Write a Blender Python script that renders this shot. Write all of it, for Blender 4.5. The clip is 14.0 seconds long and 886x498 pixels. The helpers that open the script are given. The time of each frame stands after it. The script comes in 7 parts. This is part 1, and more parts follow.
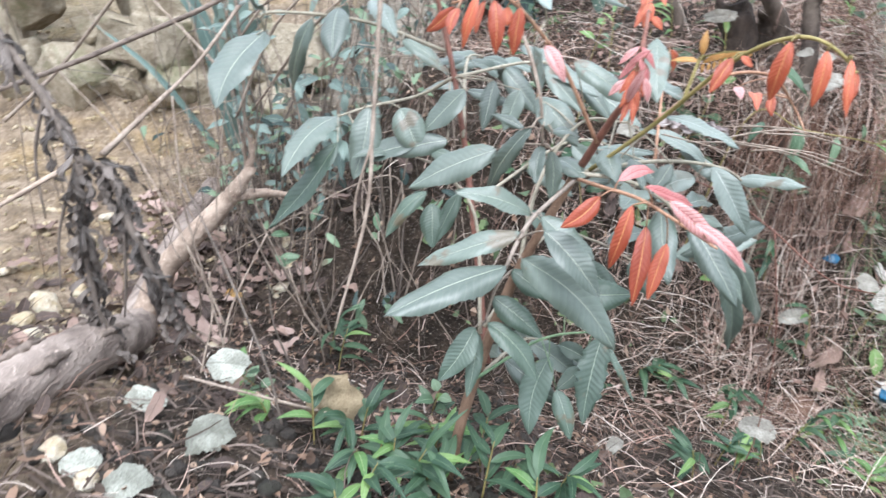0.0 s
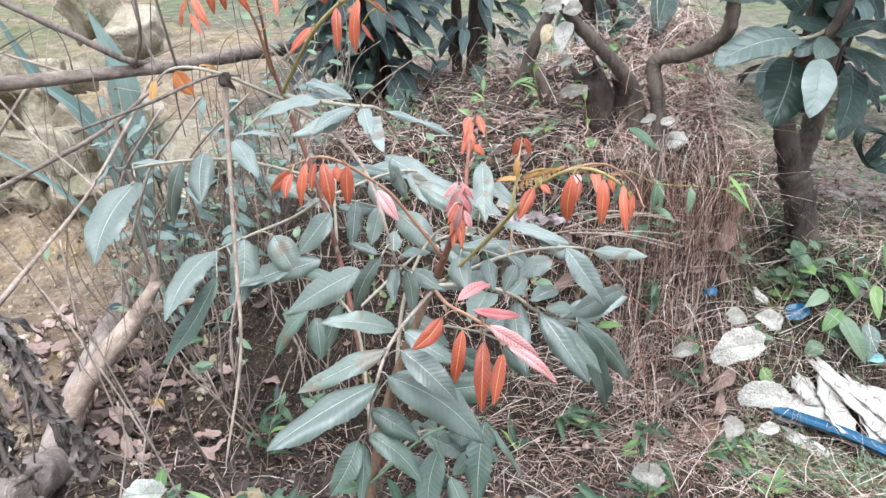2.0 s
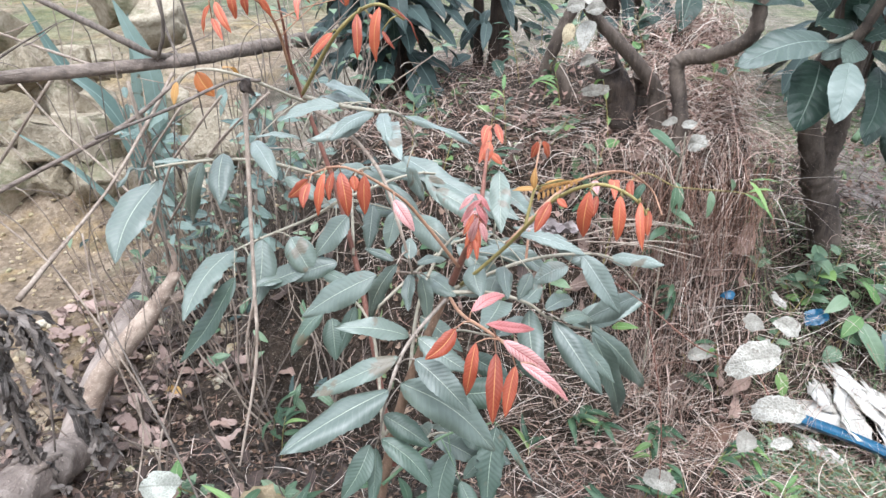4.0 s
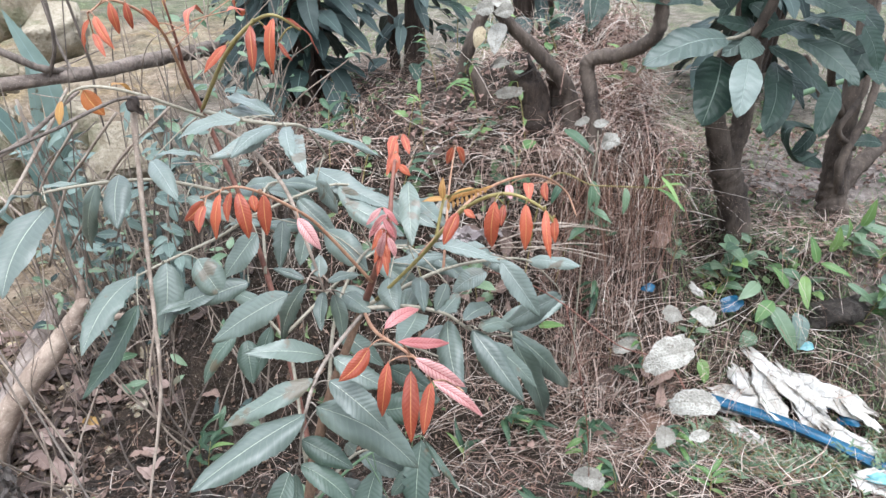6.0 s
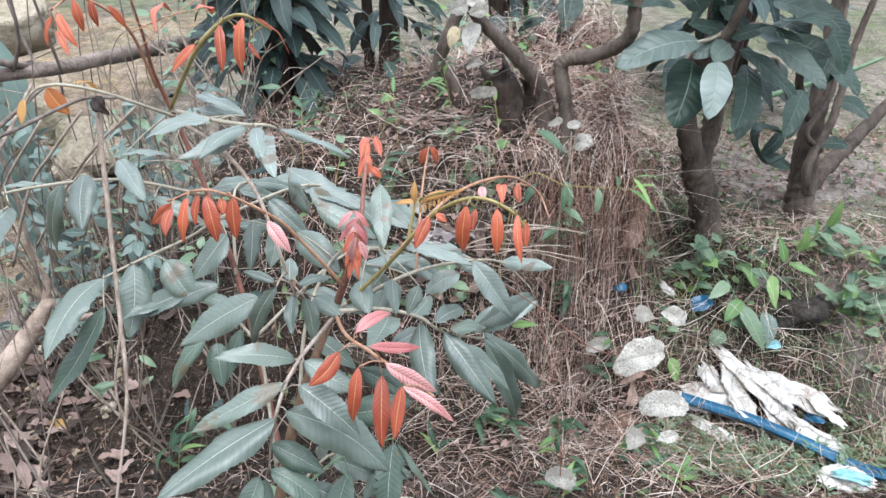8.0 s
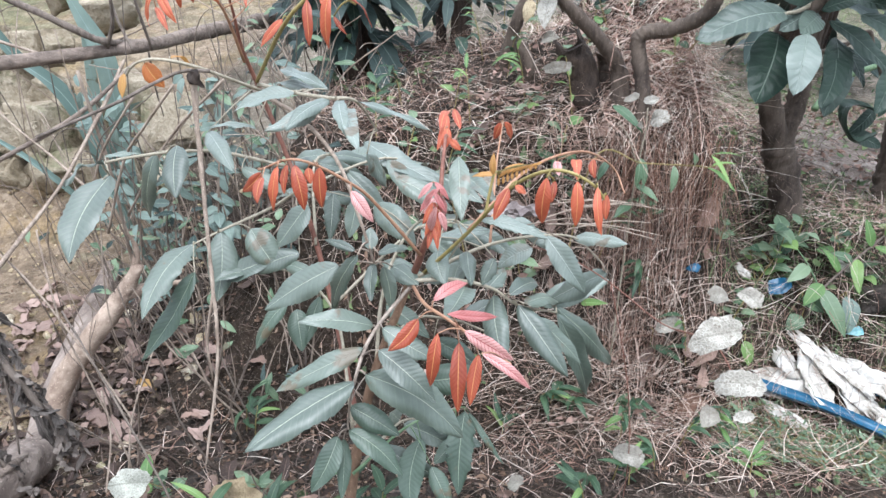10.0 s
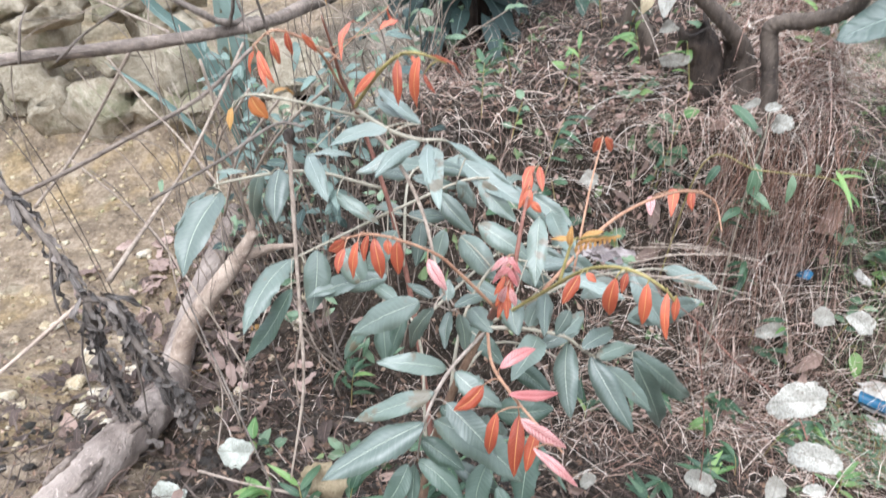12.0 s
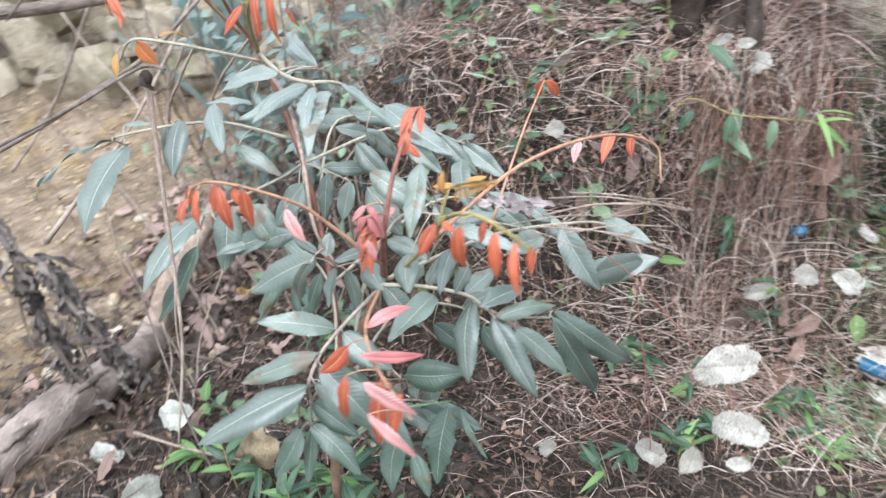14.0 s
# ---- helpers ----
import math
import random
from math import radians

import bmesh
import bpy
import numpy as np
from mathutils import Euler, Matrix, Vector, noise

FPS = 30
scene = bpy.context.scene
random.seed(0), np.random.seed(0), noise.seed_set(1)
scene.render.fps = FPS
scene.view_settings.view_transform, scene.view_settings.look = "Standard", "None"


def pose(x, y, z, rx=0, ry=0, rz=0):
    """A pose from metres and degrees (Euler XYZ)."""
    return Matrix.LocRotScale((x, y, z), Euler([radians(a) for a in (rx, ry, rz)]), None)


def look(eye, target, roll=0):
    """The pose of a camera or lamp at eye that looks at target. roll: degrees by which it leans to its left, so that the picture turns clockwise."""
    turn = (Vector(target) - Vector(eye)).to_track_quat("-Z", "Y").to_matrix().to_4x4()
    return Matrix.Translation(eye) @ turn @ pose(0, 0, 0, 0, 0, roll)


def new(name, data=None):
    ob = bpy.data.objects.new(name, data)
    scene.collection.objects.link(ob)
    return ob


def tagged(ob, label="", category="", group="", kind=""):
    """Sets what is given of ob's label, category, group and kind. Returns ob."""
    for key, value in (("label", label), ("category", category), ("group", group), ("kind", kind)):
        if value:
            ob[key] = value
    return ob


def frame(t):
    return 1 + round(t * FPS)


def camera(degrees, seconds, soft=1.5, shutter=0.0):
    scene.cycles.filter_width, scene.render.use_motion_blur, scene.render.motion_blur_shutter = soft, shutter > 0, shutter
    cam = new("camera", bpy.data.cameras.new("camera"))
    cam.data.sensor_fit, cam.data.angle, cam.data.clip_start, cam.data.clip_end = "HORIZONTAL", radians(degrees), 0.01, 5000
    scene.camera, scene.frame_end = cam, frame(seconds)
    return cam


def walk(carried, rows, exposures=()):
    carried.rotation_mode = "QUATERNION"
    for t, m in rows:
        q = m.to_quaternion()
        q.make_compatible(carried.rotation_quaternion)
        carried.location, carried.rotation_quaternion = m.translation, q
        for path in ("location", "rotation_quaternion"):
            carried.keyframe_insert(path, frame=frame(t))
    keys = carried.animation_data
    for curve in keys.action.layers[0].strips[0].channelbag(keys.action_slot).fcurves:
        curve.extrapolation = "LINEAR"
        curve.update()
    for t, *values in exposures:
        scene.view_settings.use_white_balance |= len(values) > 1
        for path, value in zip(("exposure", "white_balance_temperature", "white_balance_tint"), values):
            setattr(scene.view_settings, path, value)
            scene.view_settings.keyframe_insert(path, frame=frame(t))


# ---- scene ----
cam = camera(65.96, 14.0, shutter=0.55)
PATH = [
    (0, (-0.1263, -0.0229, 1.0896), (-0.4174, 1.6755, 0.0744), 5.31),
    (0.5, (-0.1183, -0.0052, 1.1194), (-0.3480, 1.6985, 0.0973), 2.81),
    (1, (-0.1157, -0.0409, 1.1436), (-0.4170, 1.6833, 0.1759), 3.05),
    (1.5, (-0.0531, -0.0484, 1.1917), (-0.2855, 1.7143, 0.2759), 1.21),
    (2, (-0.0300, -0.0344, 1.2179), (-0.1698, 1.7443, 0.3141), -0.13),
    (2.5, (-0.0320, -0.0234, 1.2253), (-0.2319, 1.7223, 0.2699), 0.18),
    (2.7, (-0.0305, -0.0223, 1.2366), (-0.2404, 1.7232, 0.2831), 0.17),
    (4.8, (-0.0267, -0.0248, 1.2442), (-0.1460, 1.7390, 0.3089), 1.04),
    (5, (-0.0168, -0.0205, 1.2440), (-0.0924, 1.7456, 0.3084), 0.77),
    (5.5, (-0.0081, -0.0065, 1.2475), (-0.0318, 1.7589, 0.3080), 0.94),
    (6, (-0.0015, 0.0011, 1.2489), (0.0004, 1.7687, 0.3131), 0.23),
    (6.5, (0.0000, 0.0000, 1.2500), (0.0000, 1.7659, 0.3111), -0.00),
    (7, (0.0027, -0.0026, 1.2548), (0.0497, 1.7762, 0.3416), 1.17),
    (7.2, (0.0023, 0.0017, 1.2570), (0.0794, 1.7781, 0.3414), 1.54),
    (9.3, (0.0046, 0.0086, 1.2510), (0.0271, 1.7514, 0.2701), -0.14),
    (9.5, (0.0020, 0.0044, 1.2561), (-0.0094, 1.7531, 0.2855), -0.18),
    (10, (-0.0139, -0.0088, 1.2535), (-0.1239, 1.7197, 0.2536), -0.33),
    (10.5, (-0.0104, 0.0010, 1.2653), (-0.1085, 1.7182, 0.2447), -0.32),
    (11, (-0.0132, 0.0289, 1.2994), (-0.2470, 1.6105, 0.0978), -0.31),
    (11.5, (0.0016, 0.0647, 1.3653), (-0.3830, 1.5458, 0.0775), -2.49),
    (12, (0.0257, 0.0780, 1.4199), (-0.3996, 1.6147, 0.2124), -2.94),
    (12.5, (0.0352, 0.0750, 1.4312), (-0.3970, 1.6571, 0.2866), -3.61),
    (13, (0.0418, 0.0579, 1.3838), (-0.2372, 1.6945, 0.2686), -3.73),
    (13.5, (0.0524, 0.0717, 1.3247), (-0.2166, 1.6642, 0.1451), -3.76),
    (14, (0.2140, 0.1780, 1.3460), (-0.3491, 1.6127, 0.0714), -7.16),
]

walk(cam, [(t, look(eye, target, roll)) for t, eye, target, roll in PATH], [(0, 0.70, 5920, 10), (1, 0.77, 5920, 10), (1.5, 0.74, 5920, 10), (2.5, 0.63, 5920, 10), (5, 0.63, 5920, 10), (6, 0.50, 5920, 10), (7, 0.48, 5920, 10), (9.5, 0.49, 5920, 10), (10.5, 0.55, 5920, 10), (12, 0.66, 5920, 10), (14, 0.66, 5920, 10)])

# ---- world, sun, exposure ----
world = bpy.data.worlds.new("overcast_sky")
scene.world = world
world.use_nodes = True
wn, wl = world.node_tree.nodes, world.node_tree.links
sky = wn.new("ShaderNodeTexSky")
sky.sky_type, sky.sun_disc = "NISHITA", False
sky.sun_elevation, sky.sun_rotation = radians(74), radians(200)
sky.air_density, sky.dust_density, sky.ozone_density = 0.8, 6.0, 1.0
# Overcast: the zenith is about three times as bright as the horizon.
way = wn.new("ShaderNodeTexCoord")
part_z = wn.new("ShaderNodeSeparateXYZ")
wl.new(way.outputs["Generated"], part_z.inputs[0])
rise = wn.new("ShaderNodeMapRange")
rise.inputs[1].default_value, rise.inputs[2].default_value = 0.0, 1.0
rise.inputs[3].default_value, rise.inputs[4].default_value = 0.30, 1.0
wl.new(part_z.outputs[2], rise.inputs[0])
cloud = wn.new("ShaderNodeMix")
cloud.data_type, cloud.blend_type = "RGBA", "MULTIPLY"
cloud.inputs[0].default_value = 1.0
cloud.inputs[6].default_value = (16.6, 17.4, 18.6, 1)
wl.new(rise.outputs[0], cloud.inputs[7])
veil = wn.new("ShaderNodeMix")
veil.data_type = "RGBA"
veil.inputs[0].default_value = 0.82
wl.new(sky.outputs[0], veil.inputs[6])
wl.new(cloud.outputs[2], veil.inputs[7])
wl.new(veil.outputs[2], wn["Background"].inputs[0])
wn["Background"].inputs[1].default_value = 0.128
sun = new("sun", bpy.data.lights.new("sun", "SUN"))
sun.data.energy, sun.data.angle, sun.data.color = 2.1, radians(34), (1, 0.985, 0.965)
sun.matrix_world = look((0.5, -1.0, 4.5), (0, 0.6, 0))

# ---- materials ----


class Nodes:
    """A short hand for the nodes of one material."""

    def __init__(self, name, rough=0.6, spec=0.5):
        self.m = bpy.data.materials.new(name)
        self.m.use_nodes = True
        self.t = self.m.node_tree
        self.b = self.t.nodes["Principled BSDF"]
        self.b.inputs["Roughness"].default_value = rough
        self.b.inputs["Specular IOR Level"].default_value = spec

    def add(self, kind, *ins):
        n = self.t.nodes.new("ShaderNode" + kind)
        for i, v in enumerate(ins):
            self.put(n.inputs[i], v)
        return n

    def put(self, socket, v):
        if v is None:
            return
        if isinstance(v, bpy.types.NodeSocket):
            self.t.links.new(v, socket)
        else:
            socket.default_value = v

    def math(self, op, a, b=None, clamp=False):
        n = self.add("Math", a, b)
        n.operation, n.use_clamp = op, clamp
        return n.outputs[0]

    def mix(self, fac, a, b, blend="MIX"):
        n = self.add("Mix")
        n.data_type, n.blend_type = "RGBA", blend
        for i, v in ((0, fac), (6, a), (7, b)):
            self.put(n.inputs[i], (*v, 1) if isinstance(v, tuple) and len(v) == 3 else v)
        return n.outputs[2]

    def noise(self, where, scale, detail=4.0, rough=0.55):
        n = self.add("TexNoise", where)
        n.inputs["Scale"].default_value, n.inputs["Detail"].default_value, n.inputs["Roughness"].default_value = scale, detail, rough
        return n.outputs[0]

    def band(self, v, lo, hi):
        n = self.add("MapRange", v, lo, hi, 0.0, 1.0)
        n.interpolation_type = "SMOOTHSTEP"
        return n.outputs[0]

    def ramp(self, v, *stops):
        n = self.add("ValToRGB", v)
        e = n.color_ramp.elements
        while len(e) < len(stops):
            e.new(0.5)
        for s, (p, c) in zip(e, stops):
            s.position, s.color = p, (*c, 1)
        return n.outputs[0]

    def bump(self, height, strength, distance):
        n = self.add("Bump")
        n.inputs["Strength"].default_value, n.inputs["Distance"].default_value = strength, distance
        self.t.links.new(height, n.inputs["Height"])
        self.t.links.new(n.outputs[0], self.b.inputs["Normal"])

    def done(self, colour, rough=None, translucent=0.0):
        self.put(self.b.inputs["Base Color"], colour)
        if rough is not None:
            self.put(self.b.inputs["Roughness"], rough)
        if translucent:
            out = self.t.nodes["Material Output"]
            tr = self.add("BsdfTranslucent", colour)
            mx = self.add("MixShader", translucent)
            self.t.links.new(self.b.outputs[0], mx.inputs[1])
            self.t.links.new(tr.outputs[0], mx.inputs[2])
            self.t.links.new(mx.outputs[0], out.inputs[0])
        return self.m


def leaf_material(name, low, high, vein, rough, veins=13.0, relief=0.5, ribs=0.25, translucent=0.12, spots=(0.12, 0.09, 0.05), spotted=0.0, spec=0.5, rib_width=0.05, coat=0.0, quilt=0.5):
    """Leaf blade: u runs from stalk to tip, v across with the midrib at 0.5."""
    n = Nodes(name, rough, spec)
    uv = n.add("UVMap").outputs[0]
    sep = n.add("SeparateXYZ", uv)
    u, v = sep.outputs[0], sep.outputs[1]
    side = n.math("MULTIPLY", n.math("ABSOLUTE", n.math("SUBTRACT", v, 0.5)), 2.0)
    co = n.add("TexCoord").outputs[3]
    stray = n.math("MULTIPLY", n.math("SUBTRACT", n.noise(co, 28.0, 2.0), 0.5), 1.6)
    run = n.math("ADD", n.math("SUBTRACT", n.math("MULTIPLY", u, veins), n.math("MULTIPLY", side, veins * 0.13)), stray)
    wave = n.math("MULTIPLY", n.math("ADD", n.math("SINE", n.math("MULTIPLY", run, 6.2832)), 1.0), 0.25)
    line = n.math("SUBTRACT", 1.0, n.band(wave, 0.0, 0.06))
    mid = n.math("SUBTRACT", 1.0, n.band(side, rib_width * 0.5, rib_width * 1.6))
    coarse = n.noise(co, 14.0, 3.0)
    fine = n.noise(co, 160.0, 4.0)
    rnd = n.add("ObjectInfo").outputs[5]
    tone = n.math("ADD", n.math("MULTIPLY", coarse, 0.55), n.math("MULTIPLY", rnd, 0.65))
    base = n.mix(n.band(tone, 0.25, 0.95), low, high)
    base = n.mix(n.math("MULTIPLY", fine, 0.10), base, vein)
    base = n.mix(n.math("MULTIPLY", line, ribs), base, vein)
    base = n.mix(n.math("MULTIPLY", mid, 0.85), base, vein)
    if spotted:
        spot = n.band(n.noise(co, 42.0, 5.0, 0.7), 0.66 - spotted * 0.2, 0.74 - spotted * 0.2)
        base = n.mix(n.math("MULTIPLY", spot, 0.8), base, spots)
        blotch = n.math("MULTIPLY", n.band(n.noise(co, 19.0, 4.0, 0.6), 0.58, 0.64), n.band(rnd, 0.62, 0.75))
        base = n.mix(n.math("MULTIPLY", blotch, 0.85), base, spots)
    height = n.math("SUBTRACT", n.math("MULTIPLY", wave, quilt), n.math("MULTIPLY", mid, 0.7))
    height = n.math("ADD", height, n.math("ADD", n.math("MULTIPLY", fine, 0.2), n.math("MULTIPLY", n.noise(co, 38.0, 2.0), 1.0)))
    n.bump(height, relief, 0.0022)
    n.b.inputs["Coat Weight"].default_value, n.b.inputs["Coat Roughness"].default_value = coat, 0.44
    r = n.math("ADD", n.math("MULTIPLY", n.noise(co, 30.0), 0.25), rough - 0.12)
    return n.done(base, r, translucent)


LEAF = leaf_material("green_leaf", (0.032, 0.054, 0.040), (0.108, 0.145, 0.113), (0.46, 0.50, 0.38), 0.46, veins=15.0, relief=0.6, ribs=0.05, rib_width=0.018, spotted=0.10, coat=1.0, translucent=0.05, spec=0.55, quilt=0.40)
# Darker copy for lower leaflets: greener, with the crown's shade in the colour.
LEAF_LOW_SHADE = leaf_material("shaded_lower_leaf", (0.022, 0.048, 0.031), (0.074, 0.116, 0.083), (0.36, 0.42, 0.30), 0.46, veins=15.0, relief=0.6, ribs=0.05, rib_width=0.018, spotted=0.08, coat=0.5, translucent=0.05, spec=0.5, quilt=0.45)
# Paler copy for flat upper leaflets: sky sheen is put into the colour.
LEAF_SKYLIT = leaf_material("skylit_leaf", (0.098, 0.130, 0.105), (0.20, 0.242, 0.205), (0.48, 0.52, 0.46), 0.48, veins=14.0, relief=0.6, ribs=0.07, rib_width=0.018, spotted=0.10, coat=0.9, translucent=0.05, spec=0.5, quilt=0.5)
LEAF_RED = leaf_material("red_leaf", (0.26, 0.036, 0.020), (0.50, 0.105, 0.052), (0.68, 0.33, 0.13), 0.42, veins=13.0, relief=0.5, quilt=0.5, ribs=0.13, translucent=0.14, rib_width=0.05, coat=0.15)
LEAF_PINK = leaf_material("pink_leaf", (0.40, 0.125, 0.115), (0.58, 0.325, 0.30), (0.26, 0.025, 0.03), 0.4, veins=13.0, ribs=0.85, translucent=0.1, relief=0.35, quilt=0.3, coat=0.3)
LEAF_GOLD = leaf_material("golden_leaf", (0.40, 0.20, 0.06), (0.56, 0.30, 0.10), (0.70, 0.45, 0.14), 0.5, translucent=0.3, ribs=0.1)
LEAF_AMBER = leaf_material("amber_leaf", (0.48, 0.15, 0.045), (0.66, 0.27, 0.085), (0.74, 0.42, 0.16), 0.45, veins=11.0, relief=0.5, quilt=0.4, ribs=0.1, translucent=0.25)
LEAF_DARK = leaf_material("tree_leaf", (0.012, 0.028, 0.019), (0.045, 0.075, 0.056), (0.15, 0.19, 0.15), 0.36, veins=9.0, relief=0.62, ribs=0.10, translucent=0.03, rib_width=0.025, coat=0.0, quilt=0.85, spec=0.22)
# Paler copy of the tree leaf, its sky sheen put into the base colour.
LEAF_SHEEN = leaf_material("sheen_tree_leaf", (0.06, 0.088, 0.072), (0.19, 0.235, 0.205), (0.30, 0.36, 0.31), 0.45, veins=8.0, relief=0.9, ribs=0.12, translucent=0.05, rib_width=0.025, coat=0.15, quilt=0.9)
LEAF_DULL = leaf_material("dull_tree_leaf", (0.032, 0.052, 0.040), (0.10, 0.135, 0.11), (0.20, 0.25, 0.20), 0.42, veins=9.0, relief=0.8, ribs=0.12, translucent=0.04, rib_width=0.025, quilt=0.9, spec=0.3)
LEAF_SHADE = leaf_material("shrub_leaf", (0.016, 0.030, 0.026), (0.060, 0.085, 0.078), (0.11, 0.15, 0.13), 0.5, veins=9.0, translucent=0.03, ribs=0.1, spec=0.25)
LEAF_MID = leaf_material("seedling_leaf", (0.075, 0.135, 0.070), (0.20, 0.28, 0.165), (0.25, 0.33, 0.21), 0.42, veins=7.0, translucent=0.18, ribs=0.1, spotted=0.1)
LEAF_LIME = leaf_material("weed_leaf", (0.10, 0.21, 0.06), (0.23, 0.36, 0.11), (0.34, 0.45, 0.21), 0.42, veins=7.0, translucent=0.3, ribs=0.1)
LEAF_WEED = leaf_material("grass_leaf", (0.020, 0.054, 0.027), (0.060, 0.114, 0.056), (0.12, 0.18, 0.10), 0.5, veins=3.0, relief=0.3, ribs=0.1, translucent=0.15)
LEAF_BROWN = leaf_material("brown_leaf", (0.08, 0.042, 0.028), (0.20, 0.11, 0.072), (0.15, 0.09, 0.06), 0.7, veins=9.0, relief=0.8, ribs=0.2, translucent=0.1, spotted=0.15)
LEAF_FALLEN = leaf_material("fallen_leaf", (0.045, 0.030, 0.024), (0.36, 0.245, 0.195), (0.20, 0.135, 0.11), 0.75, veins=8.0, relief=0.9, ribs=0.25, translucent=0.1, spotted=0.5)
LEAF_DRY = leaf_material("dry_leaf", (0.16, 0.105, 0.085), (0.46, 0.335, 0.285), (0.30, 0.21, 0.175), 0.75, veins=8.0, relief=0.9, ribs=0.2, translucent=0.1, spotted=0.3)
LEAF_OCHRE = leaf_material("ochre_leaf", (0.30, 0.16, 0.04), (0.55, 0.34, 0.12), (0.45, 0.28, 0.12), 0.7, relief=0.8, ribs=0.1)
LEAF_ASH = leaf_material("ashen_leaf", (0.15, 0.12, 0.115), (0.44, 0.38, 0.36), (0.40, 0.34, 0.32), 0.75, relief=1.0, ribs=0.25, translucent=0.05)
LEAF_BLACK = leaf_material("withered_leaf", (0.045, 0.037, 0.032), (0.24, 0.20, 0.172), (0.30, 0.26, 0.23), 0.7, relief=1.0, ribs=0.2, translucent=0.05)
LEAF_BLUE = leaf_material("strap_leaf", (0.09, 0.145, 0.125), (0.25, 0.33, 0.285), (0.24, 0.33, 0.30), 0.5, veins=2.0, relief=0.3, ribs=0.05, spotted=0.12)
LEAF_HAZE = leaf_material("bush_leaf", (0.075, 0.115, 0.098), (0.20, 0.265, 0.225), (0.26, 0.33, 0.28), 0.5, veins=7.0, relief=0.5, ribs=0.1, translucent=0.1)



def net_material(name, low, mid, high, hole):
    """A dead leaf rotted down to its net of veins."""
    n = Nodes(name, 0.85, 0.25)
    uv = n.add("UVMap").outputs[0]
    sep = n.add("SeparateXYZ", uv)
    side = n.math("ABSOLUTE", n.math("SUBTRACT", sep.outputs[1], 0.5))
    co = n.add("TexCoord").outputs[3]
    cell = n.add("TexVoronoi", co)
    cell.feature = "DISTANCE_TO_EDGE"
    cell.inputs["Scale"].default_value = 190.0
    net = n.math("SUBTRACT", 1.0, n.band(cell.outputs[0], 0.02, 0.22))
    stain, fine = n.noise(co, 32.0, 5.0, 0.65), n.noise(co, 150.0, 4.0)
    tone = n.math("ADD", n.math("MULTIPLY", stain, 0.75), n.math("MULTIPLY", n.add("ObjectInfo").outputs[5], 0.25))
    colour = n.ramp(tone, (0.32, low), (0.5, mid), (0.68, high))
    colour = n.mix(n.math("MULTIPLY", n.math("SUBTRACT", 1.0, net), 0.30), colour, low)
    colour = n.mix(n.math("MULTIPLY", n.band(n.noise(co, 75.0, 4.0, 0.7), 0.56, 0.68), 0.8), colour, hole)
    rib = n.math("SUBTRACT", 1.0, n.band(side, 0.008, 0.03))
    colour = n.mix(n.math("MULTIPLY", rib, 0.4), colour, low)
    n.bump(n.math("ADD", n.math("MULTIPLY", net, 0.5), n.math("ADD", fine, stain)), 0.8, 0.002)
    return n.done(colour, translucent=0.1)


LEAF_PALE = net_material("bleached_leaf", (0.15, 0.132, 0.105), (0.32, 0.30, 0.255), (0.55, 0.525, 0.46), (0.17, 0.14, 0.11))
LEAF_TAN = net_material("tan_leaf", (0.22, 0.17, 0.105), (0.40, 0.32, 0.205), (0.57, 0.48, 0.32), (0.18, 0.135, 0.08))
LEAF_MOULD = net_material("mouldy_leaf", (0.16, 0.16, 0.13), (0.36, 0.365, 0.31), (0.56, 0.565, 0.49), (0.13, 0.13, 0.10))


def bark_material(name, low, high, scale=30.0, stretch=6.0, rough=0.8, relief=0.6, along=2, depth=0.004):
    n = Nodes(name, rough, 0.3)
    co = n.add("TexCoord").outputs[3]
    mp = n.add("Mapping", co)
    mp.inputs["Scale"].default_value = [1 / stretch if i == along else 1 for i in range(3)]
    grain = n.noise(mp.outputs[0], scale * 2, 6.0, 0.65)
    patch = n.noise(co, scale * 0.35, 3.0)
    speck = n.noise(co, scale * 9, 3.0)
    tone = n.math("ADD", n.math("MULTIPLY", grain, 0.6), n.math("MULTIPLY", patch, 0.5))
    colour = n.mix(n.band(tone, 0.35, 0.75), low, high)
    colour = n.mix(n.band(speck, 0.6, 0.75), colour, tuple(min(1, c * 1.5) for c in high))
    n.bump(n.math("ADD", grain, n.math("MULTIPLY", speck, 0.3)), relief, depth)
    return n.done(colour)


BARK_SAPLING = bark_material("sapling_bark", (0.12, 0.07, 0.045), (0.30, 0.19, 0.125), 60)
BARK_RED = bark_material("young_bark", (0.13, 0.055, 0.04), (0.27, 0.12, 0.085), 80, rough=0.5, relief=0.3)
STALK_BROWN = bark_material("brown_stalk", (0.18, 0.145, 0.115), (0.40, 0.335, 0.28), 80, rough=0.5, relief=0.2)
STALK = bark_material("leaf_stalk", (0.25, 0.225, 0.165), (0.45, 0.40, 0.31), 80, rough=0.5, relief=0.2)
STALK_RED = bark_material("red_stalk", (0.28, 0.14, 0.085), (0.46, 0.27, 0.17), 80, rough=0.5, relief=0.2)
STALK_GREEN = bark_material("green_shoot", (0.10, 0.17, 0.09), (0.20, 0.29, 0.16), 60, rough=0.5, relief=0.2)
STALK_OLIVE = bark_material("olive_stalk", (0.20, 0.17, 0.06), (0.35, 0.28, 0.11), 80, rough=0.5, relief=0.2)
BARK_TREE = bark_material("tree_bark", (0.038, 0.028, 0.023), (0.165, 0.128, 0.100), 26, relief=1.0)
BARK_ROTTEN = bark_material("rotten_bark", (0.015, 0.011, 0.009), (0.085, 0.06, 0.045), 30, relief=1.0, depth=0.008)
